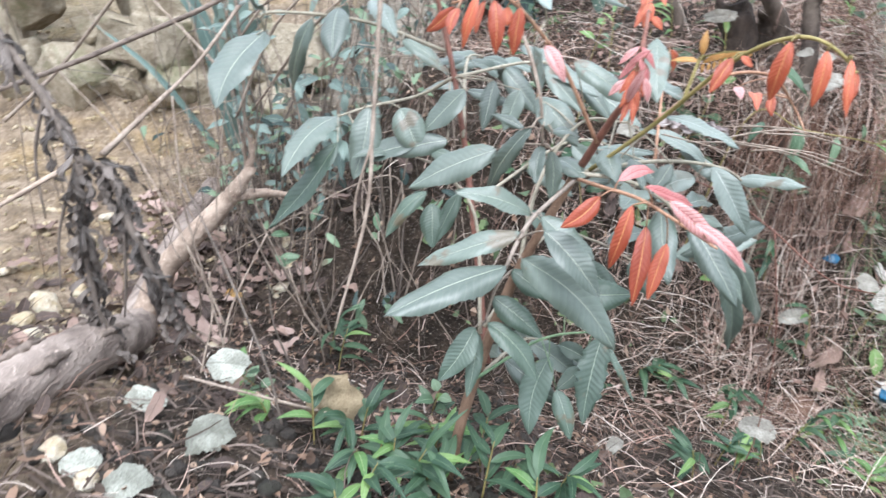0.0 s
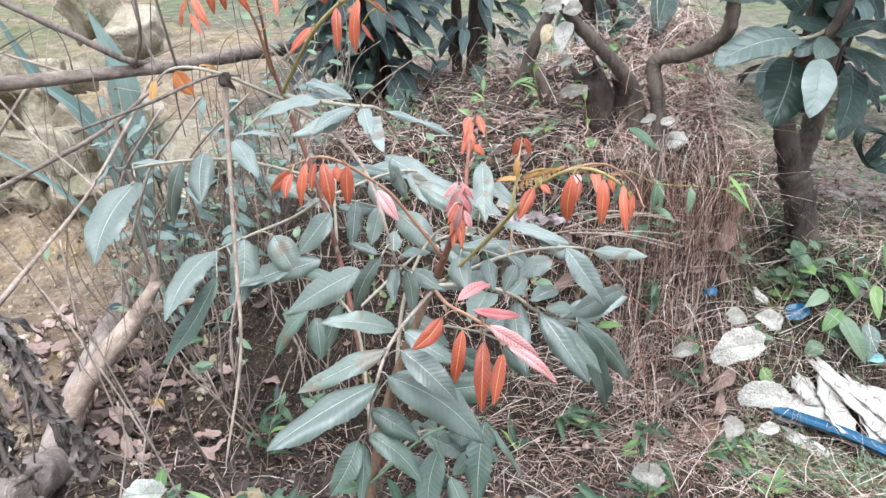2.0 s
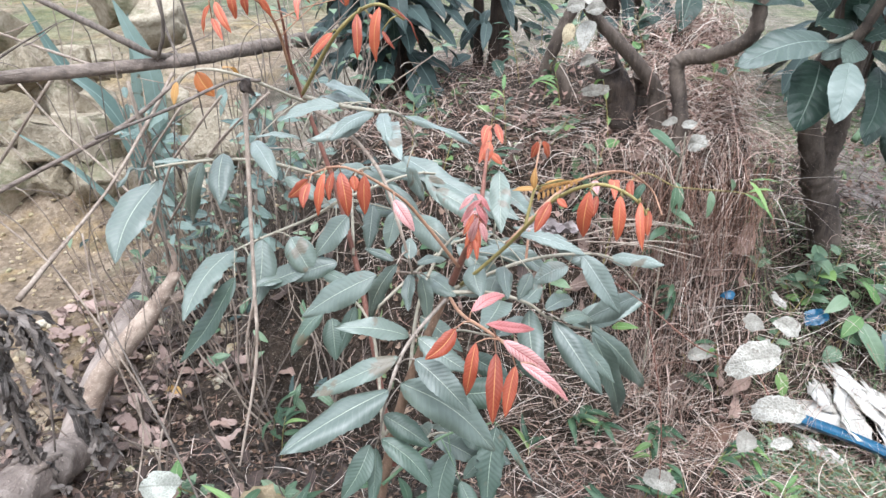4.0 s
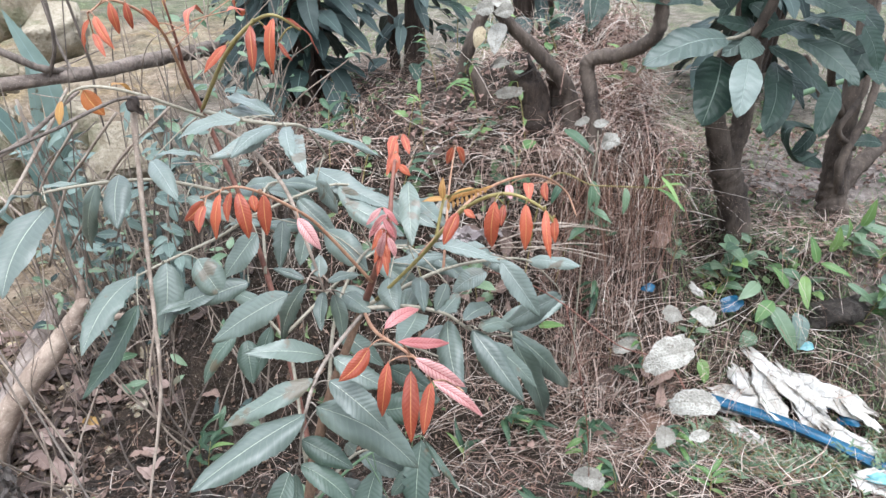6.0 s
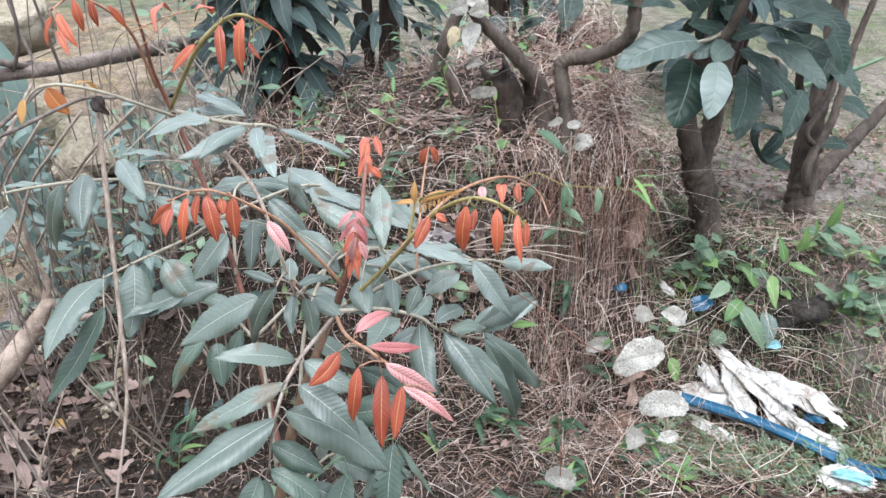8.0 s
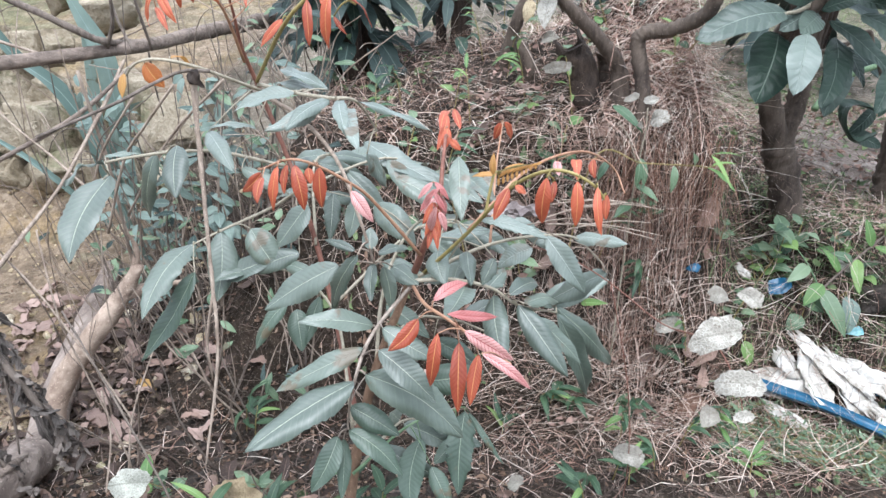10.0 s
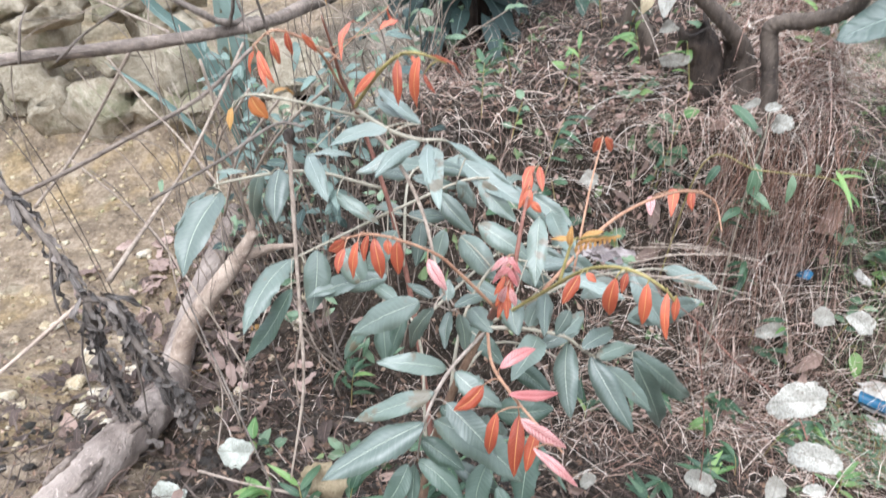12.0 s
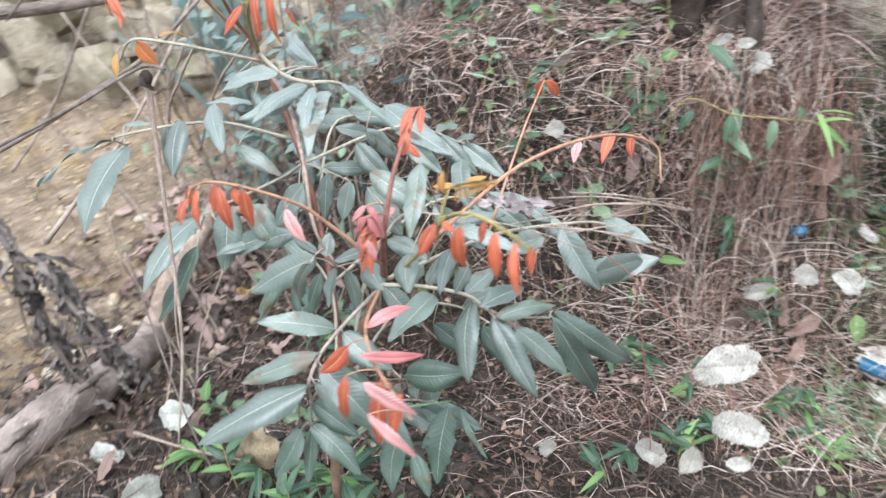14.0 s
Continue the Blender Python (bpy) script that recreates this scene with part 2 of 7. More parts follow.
BARK_HOLLOW = bark_material("rotten_wood", (0.012, 0.009, 0.008), (0.05, 0.036, 0.028), 40, relief=1.0)
BARK_LOG = bark_material("log_bark", (0.12, 0.09, 0.075), (0.42, 0.345, 0.295), 16, relief=1.0, along=1, depth=0.012)
BARK_GREY = bark_material("dead_branch_bark", (0.085, 0.066, 0.055), (0.32, 0.255, 0.21), 40, relief=1.0, along=0, depth=0.005)
WOOD_PALE = bark_material("bleached_wood", (0.23, 0.165, 0.125), (0.55, 0.435, 0.345), 26, relief=1.0, along=1, depth=0.006)
TWIG = bark_material("dry_twig", (0.17, 0.125, 0.095), (0.44, 0.36, 0.29), 60)
TWIG_DARK = bark_material("dark_twig", (0.07, 0.055, 0.045), (0.22, 0.18, 0.15), 60)


def straw_material(name, *stops, rough=0.7):
    n = Nodes(name, rough, 0.3)
    g = n.add("NewGeometry")
    co = n.add("TexCoord").outputs[3]
    tone = n.math("ADD", n.math("MULTIPLY", g.outputs["Random Per Island"], 0.75), n.math("MULTIPLY", n.noise(co, 6.0, 3.0), 0.35))
    colour = n.mix(n.math("MULTIPLY", n.noise(co, 120.0), 0.4), n.ramp(tone, *stops), (0.16, 0.11, 0.08))
    return n.done(colour, translucent=0.15)


STRAW = straw_material("dry_grass", (0.15, (0.040, 0.022, 0.017)), (0.40, (0.365, 0.212, 0.163)), (0.60, (0.68, 0.50, 0.41)), (0.90, (0.90, 0.80, 0.69)))
STRAW_PALE = straw_material("pale_grass", (0.1, (0.13, 0.085, 0.065)), (0.45, (0.44, 0.305, 0.237)), (0.72, (0.73, 0.60, 0.505)), (0.95, (0.90, 0.83, 0.74)))
STRAW_RUST = straw_material("rusty_grass", (0.1, (0.05, 0.022, 0.014)), (0.45, (0.17, 0.080, 0.052)), (0.75, (0.36, 0.21, 0.15)), (0.95, (0.58, 0.42, 0.33)))
LITTER = straw_material("leaf_litter", (0.1, (0.018, 0.013, 0.010)), (0.5, (0.075, 0.048, 0.034)), (0.78, (0.27, 0.17, 0.115)), (1.0, (0.56, 0.42, 0.31)))
DEBRIS = straw_material("dark_debris", (0.1, (0.015, 0.012, 0.011)), (0.55, (0.065, 0.048, 0.040)), (1.0, (0.30, 0.235, 0.20)))
LAWN = straw_material("lawn_grass", (0.05, (0.08, 0.14, 0.05)), (0.5, (0.17, 0.25, 0.10)), (0.97, (0.36, 0.42, 0.22)))
LITTER_PINK = straw_material("curled_litter", (0.1, (0.07, 0.045, 0.04)), (0.5, (0.24, 0.15, 0.12)), (0.8, (0.42, 0.28, 0.23)), (1.0, (0.60, 0.46, 0.39)))
GREENS = straw_material("low_greens", (0.05, (0.035, 0.075, 0.035)), (0.5, (0.09, 0.165, 0.07)), (0.97, (0.25, 0.35, 0.15)))


def soil_material():
    n = Nodes("soil", 0.95, 0.2)
    co = n.add("NewGeometry").outputs["Position"]
    sep = n.add("SeparateXYZ", co)
    big, mid, fine, grit = n.noise(co, 2.2, 4.0), n.noise(co, 11.0, 5.0), n.noise(co, 55.0, 5.0, 0.65), n.noise(co, 210.0, 3.0)
    tone = n.math("ADD", n.math("MULTIPLY", mid, 0.5), n.math("MULTIPLY", fine, 0.5))
    tone = n.math("ADD", n.math("MULTIPLY", tone, 0.85), n.math("MULTIPLY", big, 0.15))
    humus = n.ramp(tone, (0.36, (0.012, 0.009, 0.007)), (0.5, (0.034, 0.025, 0.018)), (0.70, (0.115, 0.083, 0.060)))
    sand = n.ramp(tone, (0.36, (0.075, 0.056, 0.040)), (0.5, (0.225, 0.168, 0.115)), (0.66, (0.44, 0.355, 0.265)))
    sand = n.mix(n.math("MULTIPLY", n.band(n.noise(co, 4.5, 4.0, 0.6), 0.48, 0.66), 0.55), sand, n.ramp(tone, (0.36, (0.09, 0.065, 0.03)), (0.6, (0.42, 0.29, 0.13))))
    sand = n.mix(n.math("MULTIPLY", n.band(n.noise(co, 7.3, 4.0, 0.6), 0.56, 0.70), 0.5), sand, n.ramp(tone, (0.36, (0.05, 0.05, 0.03)), (0.6, (0.20, 0.19, 0.12))))
    lawn = n.ramp(tone, (0.34, (0.055, 0.06, 0.035)), (0.5, (0.17, 0.145, 0.11)), (0.68, (0.42, 0.36, 0.30)))
    broad = n.math("SUBTRACT", n.noise(co, 0.45, 4.0, 0.6), 0.5)
    span = n.add("VectorMath", co, (0.0, 1.6, 0.3))
    span.operation = "DISTANCE"
    far = n.band(span.outputs["Value"], 2.2, 5.0)
    drift = n.math("MULTIPLY", n.math("MULTIPLY", broad, 14.0), far)
    wash = n.math("SUBTRACT", n.math("SUBTRACT", n.math("MULTIPLY", sep.outputs[0], -1.0), n.math("MULTIPLY", n.math("SUBTRACT", big, 0.5), 1.0)), drift)
    wash = n.math("SUBTRACT", wash, n.math("MULTIPLY", n.math("MINIMUM", sep.outputs[1], 1.8), 0.50))
    colour = n.mix(n.band(wash, 0.32, 0.66), humus, sand)
    path = n.ramp(tone, (0.34, (0.08, 0.062, 0.053)), (0.5, (0.23, 0.19, 0.165)), (0.68, (0.50, 0.44, 0.40)))
    edge = n.math("ADD", n.math("ADD", sep.outputs[0], n.math("MULTIPLY", n.math("SUBTRACT", big, 0.5), 0.6)), drift)
    # Path colour starts past the hollow, where dark humus stands in for shade.
    colour = n.mix(n.math("MULTIPLY", n.band(edge, 1.05, 1.25), n.band(n.math("ADD", sep.outputs[1], drift), 1.3, 1.7)), colour, path)
    away = n.math("ADD", n.math("ADD", sep.outputs[1], n.math("MULTIPLY", big, 0.8)), drift)
    colour = n.mix(n.math("MULTIPLY", n.band(away, 2.7, 3.4), n.band(n.math("ADD", sep.outputs[0], drift), -1.6, -0.9)), colour, lawn)
    colour = n.mix(n.math("MULTIPLY", n.math("MULTIPLY", far, n.band(n.noise(co, 1.1, 5.0, 0.65), 0.42, 0.58)), 0.8), colour, n.ramp(tone, (0.34, (0.03, 0.045, 0.02)), (0.66, (0.17, 0.20, 0.09))))
    colour = n.mix(n.math("MULTIPLY", n.band(grit, 0.6, 0.72), 0.5), colour, (0.62, 0.54, 0.44))
    n.bump(n.math("ADD", n.math("MULTIPLY", fine, 0.8), n.math("MULTIPLY", grit, 0.35)), 0.9, 0.02)
    return n.done(colour)


SOIL = soil_material()


def stone_material(name, low, mid, high, rough=0.85):
    n = Nodes(name, rough, 0.35)
    co = n.add("TexCoord").outputs[3]
    rnd = n.add("ObjectInfo").outputs[5]
    isl = n.add("NewGeometry").outputs["Random Per Island"]
    a, b = n.noise(co, 17.0, 8.0, 0.7), n.noise(co, 90.0, 4.0)
    tone = n.math("ADD", n.math("ADD", n.math("MULTIPLY", a, 0.6), n.math("MULTIPLY", b, 0.25)), n.math("MULTIPLY", n.math("ADD", rnd, isl), 0.12))
    n.bump(n.math("ADD", a, n.math("MULTIPLY", b, 0.4)), 1.0, 0.03)
    colour = n.ramp(tone, (0.3, low), (0.52, mid), (0.75, high))
    return n.done(n.mix(n.math("MULTIPLY", n.band(n.noise(co, 6.0, 5.0, 0.65), 0.52, 0.66), 0.6), colour, tuple(c * k for c, k in zip(mid, (0.55, 0.72, 0.5)))))


STONE = stone_material("wall_stone", (0.06, 0.048, 0.033), (0.31, 0.255, 0.175), (0.62, 0.54, 0.42))
STONE_DARK = stone_material("dark_stone", (0.02, 0.017, 0.015), (0.06, 0.05, 0.042), (0.14, 0.115, 0.095))
PEBBLE = stone_material("pebble", (0.34, 0.26, 0.16), (0.55, 0.44, 0.28), (0.80, 0.74, 0.64))


def sheet_material(name, low, high, rough, relief=0.5):
    n = Nodes(name, rough, 0.5)
    co = n.add("TexCoord").outputs[3]
    a, b = n.noise(co, 12.0, 6.0, 0.6), n.noise(co, 90.0, 4.0)
    colour = n.mix(n.band(n.math("ADD", n.math("MULTIPLY", a, 0.7), n.math("MULTIPLY", b, 0.3)), 0.35, 0.62), low, high)
    n.bump(n.math("ADD", a, n.math("MULTIPLY", b, 0.3)), relief, 0.006)
    return n.done(colour)




def soiled_sheet():
    n = Nodes("torn_white_sheet", 0.75, 0.4)
    co = n.add("TexCoord").outputs[3]
    stain, fine = n.noise(co, 16.0, 6.0, 0.65), n.noise(co, 110.0, 4.0)
    cell = n.add("TexVoronoi", co)
    cell.feature = "DISTANCE_TO_EDGE"
    cell.inputs["Scale"].default_value = 13.0
    crack = n.math("SUBTRACT", 1.0, n.band(n.math("ADD", cell.outputs[0], n.math("MULTIPLY", n.math("SUBTRACT", fine, 0.5), 0.06)), 0.0, 0.035))
    colour = n.ramp(n.math("ADD", n.math("MULTIPLY", stain, 0.75), n.math("MULTIPLY", fine, 0.25)), (0.34, (0.20, 0.165, 0.125)), (0.46, (0.48, 0.445, 0.39)), (0.64, (0.72, 0.70, 0.66)))
    colour = n.mix(n.math("MULTIPLY", n.math("MULTIPLY", crack, n.band(stain, 0.42, 0.56)), 0.5), colour, (0.16, 0.125, 0.10))
    n.bump(n.math("SUBTRACT", n.math("ADD", stain, n.math("MULTIPLY", fine, 0.3)), n.math("MULTIPLY", crack, 0.6)), 0.6, 0.006)
    return n.done(colour)


PLASTER = soiled_sheet()
BLUE_PLASTIC = sheet_material("blue_plastic", (0.003, 0.05, 0.105), (0.008, 0.11, 0.21), 0.3, 0.3)
TEAL_PLASTIC = sheet_material("teal_plastic", (0.10, 0.30, 0.33), (0.30, 0.55, 0.56), 0.35, 0.3)

# ---- builders ----
rng = np.random.default_rng(7)
UP = Vector((0, 0, 1))
ORIGIN = {}


def smooth(t):
    t = np.clip(t, 0.0, 1.0)
    return t * t * (3 - 2 * t)


def lattice(ix, iy, seed):
    h = np.sin(ix * 127.1 + iy * 311.7 + seed * 74.7) * 43758.5453
    return h - np.floor(h)


def value_noise(x, y, scale, seed=0):
    """Smooth noise between -1 and 1 on a plan, for arrays."""
    x, y = np.asarray(x, float) * scale, np.asarray(y, float) * scale
    ix, iy = np.floor(x), np.floor(y)
    fx, fy = x - ix, y - iy
    fx, fy = fx * fx * (3 - 2 * fx), fy * fy * (3 - 2 * fy)
    a = lattice(ix, iy, seed) * (1 - fx) + lattice(ix + 1, iy, seed) * fx
    b = lattice(ix, iy + 1, seed) * (1 - fx) + lattice(ix + 1, iy + 1, seed) * fx
    return (a * (1 - fy) + b * fy) * 2 - 1


def ground_z(x, y):
    """The lie of the land: a near bank, a ditch, a straw mound, a terrace and a sandy gully."""
    x, y = np.asarray(x, float), np.asarray(y, float)
    z = 0.38 - 0.47 * smooth((y - 0.42) / 0.95)
    left = smooth((-x - 0.45) / 0.5)
    right = smooth((x - 0.53) / 0.20)
    mid = (1 - left) * (1 - right)
    cliff = smooth((x - 0.15) / 0.25)
    z = z + mid * (0.70 * smooth((y - 1.30 - 0.12 * cliff) / (0.46 - 0.14 * cliff)) + 0.20 * np.exp(-(((x - 0.42) / 0.42) ** 2) - ((y - 2.15) / 0.4) ** 2) + 0.12 * np.exp(-(((x - 0.58) / 0.18) ** 2) - ((y - 2.10) / 0.25) ** 2))
    z = z + right * 0.42 * smooth((y - 1.34) / 0.45) + left * (0.22 * smooth((y - 2.1) / 0.6) + 0.10 * smooth((y - 2.6) / 1.5))
    z = z - 0.13 * np.exp(-(((x - 0.76) / 0.08) ** 2) - ((y - 1.80) / 0.12) ** 2)
    z = z + smooth((y - 2.6) / 2.5) * (0.45 - z) * 0.9
    z = z + smooth((0.42 - y) / 1.0) * 0.05
    near = np.exp(-((x / 5) ** 2) - ((y - 1.5) / 5) ** 2)
    return z + near * (0.022 * value_noise(x, y, 3.1, 1) + 0.014 * value_noise(x, y, 9.0, 2) + 0.006 * value_noise(x, y, 27.0, 3))


def on_ground(x, y, lift=0.0):
    return Vector((x, y, float(ground_z(x, y)) + lift))


def mesh_of(name, verts, faces, material, uvs=None, soft=True):
    me = bpy.data.meshes.new(name)
    me.from_pydata([tuple(v) for v in verts], [], [tuple(f) for f in faces])
    me.materials.append(material)
    if soft:
        me.shade_smooth()
    if uvs is not None:
        layer = me.uv_layers.new(name="UVMap")
        uvs = np.asarray(uvs, np.float32)
        idx = np.empty(len(me.loops), np.int32)
        me.loops.foreach_get("vertex_index", idx)
        layer.data.foreach_set("uv", uvs[idx].ravel())
    me.update()
    return me


def thing(name, at, label, category, group="", kind=""):
    ob = new(name)
    ob.location = at
    ob.empty_display_size = 0.02
    ORIGIN[ob] = Vector(at)
    return tagged(ob, label, category, group, kind)


def part(name, shape, material, parent, label=""):
    """One mesh under a thing or a part. shape: verts in the world, faces, uvs or None."""
    verts, faces, uvs = shape
    o = ORIGIN[parent]
    ob = new(name, mesh_of(name, np.asarray(verts, float) - np.array(o), faces, material, uvs))
    ob.parent = parent
    ORIGIN[ob] = o
    return tagged(ob, label) if label else ob


def solo(name, shape, material, at, label, category, group="", kind=""):
    """A thing that is one mesh."""
    verts, faces, uvs = shape
    ob = new(name, mesh_of(name, np.asarray(verts, float) - np.array(at), faces, material, uvs))
    ob.location = at
    ORIGIN[ob] = Vector(at)
    return tagged(ob, label, category, group, kind)


def spline(points, steps=5):
    """A smooth line through the points."""
    p = np.array(points, float)
    p = np.vstack([2 * p[0] - p[1], p, 2 * p[-1] - p[-2]])
    out = []
    for i in range(1, len(p) - 2):
        for t in np.linspace(0, 1, steps, endpoint=False):
            a, b, c, d = p[i - 1 : i + 3]
            out.append(0.5 * (2 * b + (c - a) * t + (2 * a - 5 * b + 4 * c - d) * t * t + (3 * b - a - 3 * c + d) * t**3))
    return np.array(out + [p[-2]])


def tube(points, radii, sides=7, steps=5, rough=0.0, seed=1, cap=True):
    """A round stem, limb or twig through the points; rough: unevenness as a share of the radius."""
    r = np.random.default_rng(seed)
    line = spline(points, steps)
    rad = np.interp(np.linspace(0, 1, len(line)), np.linspace(0, 1, len(radii)), radii)
    tan = np.gradient(line, axis=0)
    tan /= np.linalg.norm(tan, axis=1, keepdims=True) + 1e-9
    ref = np.array([0.31, 0.87, 0.38])
    verts, faces, uvs = [], [], []
    for k, (q, t, w) in enumerate(zip(line, tan, rad)):
        a = np.cross(t, ref)
        a /= np.linalg.norm(a) + 1e-9
        b = np.cross(t, a)
        for s in range(sides):
            f = 2 * math.pi * s / sides
            verts.append(q + (a * math.cos(f) + b * math.sin(f)) * w * (1 + rough * (r.random() - 0.5) * 2))
            uvs.append((k / len(line), s / sides))
    for k in range(len(line) - 1):
        for s in range(sides):
            i, j = k * sides + s, k * sides + (s + 1) % sides
            faces.append((i, j, j + sides, i + sides))
    if cap:
        faces.append(tuple(range(sides))[::-1])
        faces.append(tuple((len(line) - 1) * sides + s for s in range(sides)))
    return verts, faces, uvs


def leaf(base, tip, width, hint=(0, -0.6, 0.8), arch=0.08, fold=0.25, wave=0.02, seed=1, rows=12, cols=3, full=0.85, torn=0.0, power=0.8, teeth=0.0, roll=0.0):
    """A leaf blade from stalk to tip. hint: roughly where its upper face looks; arch: how far it bows, fold: how far the halves rise
    from the midrib, wave: unevenness of the rim, full: how broad it stays towards the tip, torn: share of the rim that is bitten off,
    power: below 0.5 the outline is blunt, near 1 it is pointed, teeth: depth of the scalloped rim, roll: how far the rim bends back."""
    r = np.random.default_rng(seed)
    base, tip = Vector(base), Vector(tip)
    axis = tip - base
    length = axis.length
    axis.normalize()
    face = Vector(hint)
    face = (face - axis * face.dot(axis)).normalized()
    across = axis.cross(face)
    lean = radians(r.normal(0, 9))
    face, across = face * math.cos(lean) + across * math.sin(lean), across * math.cos(lean) - face * math.sin(lean)
    phase, sway = r.random() * 6.28, r.normal(0, 0.03)
    verts, faces, uvs = [], [], []
    for i in range(rows + 1):
        u = i / rows
        w = 0.5 * width * (math.sin(math.pi * min(1, u**full)) ** power * (1 - 0.18 * u) + 0.012)
        bow = arch * length * (4 * u * (1 - u)) * (1 - 0.3 * u) - roll * 0.10 * length * u**3
        for j in range(-cols, cols + 1):
            s = j / cols
            rim = abs(s)
            off = w * s
            lift = fold * abs(off) * (1 - 0.45 * rim) + wave * length * rim * rim * math.sin(u * 13 + phase + (1.7 if s > 0 else 0))
            if rim == 1 and teeth:
                off *= 1 - teeth * abs(math.sin(u * 40 + phase))
            lift -= roll * abs(off) * rim * rim
            if rim == 1:
                off *= 1 - (torn * r.random() if torn else 0.05 * r.random())
            p = base + axis * (length * u) + across * (off + sway * length * math.sin(math.pi * u)) + face * (bow + lift)
            verts.append(p)
            uvs.append((u, 0.5 + 0.5 * s))
    n = 2 * cols + 1
    for i in range(rows):
        for j in range(n - 1):
            a = i * n + j
            faces.append((a, a + 1, a + n + 1, a + n))
    return verts, faces, uvs


def merged(shapes):
    verts, faces, uvs = [], [], []
    for v, f, u in shapes:
        k = len(verts)
        verts += list(v)
        faces += [tuple(i + k for i in g) for g in f]
        uvs += list(u) if u is not None else [(0, 0)] * len(v)
    return verts, faces, uvs


def blades(x, y, z, length, heading, rise, sag, width, segments=4, curl=0.6, seed=3):
    """Many thin ribbons at once: roots x, y, z; heading on the plan; rise: how steeply each starts; sag: how far it bends down."""
    r = np.random.default_rng(seed)
    n = len(x)
    s = np.linspace(0, 1, segments + 1)[None, :]
    turn = r.normal(0, curl, n)[:, None]
    ang = heading[:, None] + turn * s
    step = length[:, None] / segments
    px = x[:, None] + np.cumsum(np.cos(ang) * step * np.cos(rise)[:, None], 1) - np.cos(ang[:, :1]) * step * np.cos(rise)[:, None]
    py = y[:, None] + np.cumsum(np.sin(ang) * step * np.cos(rise)[:, None], 1) - np.sin(ang[:, :1]) * step * np.cos(rise)[:, None]
    pz = z[:, None] + length[:, None] * (np.sin(rise)[:, None] * s - sag[:, None] * s * s)
    pz = np.maximum(pz, ground_z(px, py) + 0.002)
    tilt = r.normal(0, 0.6, n)[:, None]
    w = width[:, None] * (1 - 0.75 * s) * 0.5
    sx, sy, sz = -np.sin(ang) * np.cos(tilt) * w, np.cos(ang) * np.cos(tilt) * w, np.sin(tilt) * w * np.ones_like(s)
    v = np.stack([np.stack([px - sx, py - sy, pz - sz], -1), np.stack([px + sx, py + sy, pz + sz], -1)], 2).reshape(n, -1, 3)
    per = 2 * (segments + 1)
    quad = np.array([(2 * k, 2 * k + 1, 2 * k + 3, 2 * k + 2) for k in range(segments)])
    f = (np.arange(n)[:, None, None] * per + quad[None]).reshape(-1, 4)
    return v.reshape(-1, 3), f


def flakes(x, y, z, size, seed=5, lift=0.02, slim=0.5, tilt=0.5):
    """Many small curled leaves lying about."""
    r = np.random.default_rng(seed)
    n = len(x)
    tu = np.array([0, 0.33, 0.33, 0.33, 0.7, 0.7, 0.7, 1.0])
    tv = np.array([0, -0.45, 0, 0.45, -0.4, 0, 0.4, 0.0])
    curl, cup, yaw = r.normal(0, 0.6, n)[:, None], r.normal(0.1, 0.6, n)[:, None], r.random(n)[:, None] * 6.283
    pitch, roll = r.normal(0, tilt, n)[:, None], r.normal(0, tilt, n)[:, None]
    slimness = slim * (0.6 + 0.8 * r.random(n))[:, None]
    a, b = (tu - 0.5) * np.ones((n, 1)), tv * slimness
    c = curl * (tu - 0.5) ** 2 * 1.6 + cup * np.abs(tv) * slimness
    c, a = c * np.cos(pitch) + a * np.sin(pitch), a * np.cos(pitch) - c * np.sin(pitch)
    c, b = c * np.cos(roll) + b * np.sin(roll), b * np.cos(roll) - c * np.sin(roll)
    sz = size[:, None]
    px = x[:, None] + sz * (a * np.cos(yaw) - b * np.sin(yaw))
    py = y[:, None] + sz * (a * np.sin(yaw) + b * np.cos(yaw))
    pz = z[:, None] + sz * c + lift * r.random((n, 1))
    pz = np.maximum(pz, ground_z(px, py) + 0.003)
    tri = np.array([(0, 1, 2), (0, 2, 3), (1, 4, 5), (1, 5, 2), (2, 5, 6), (2, 6, 3), (4, 7, 5), (5, 7, 6)])
    return np.stack([px, py, pz], -1).reshape(-1, 3), (np.arange(n)[:, None, None] * 8 + tri[None]).reshape(-1, 3)


def rock(at, size, seed, level=2, flat=0.7, block=0.72, rough=0.28):
    """An uneven stone."""
    r = np.random.default_rng(seed)
    bm = bmesh.new()
    bmesh.ops.create_icosphere(bm, subdivisions=level, radius=1)
    off = Vector(r.random(3) * 40)
    sx, sy, sz = size * (0.75 + 0.5 * r.random()), size * (0.75 + 0.5 * r.random()), size * flat * (0.8 + 0.4 * r.random())
    turn = Euler(r.random(3) * 0.6 + [0, 0, r.random() * 6]).to_matrix()
    verts = []
    for v in bm.verts:
        q = v.co.copy()
        q = Vector([math.copysign(abs(c) ** block, c) for c in q])
        q *= 1 + rough * noise.noise(q * 1.3 + off) + 0.4 * rough * noise.noise(q * 4 + off) + 0.12 * rough * noise.noise(q * 11 + off)
        verts.append(turn @ Vector((q.x * sx, q.y * sy, q.z * sz)) + Vector(at))
    faces = [[v.index for v in f.verts] for f in bm.faces]
    bm.free()
    return verts, faces, None


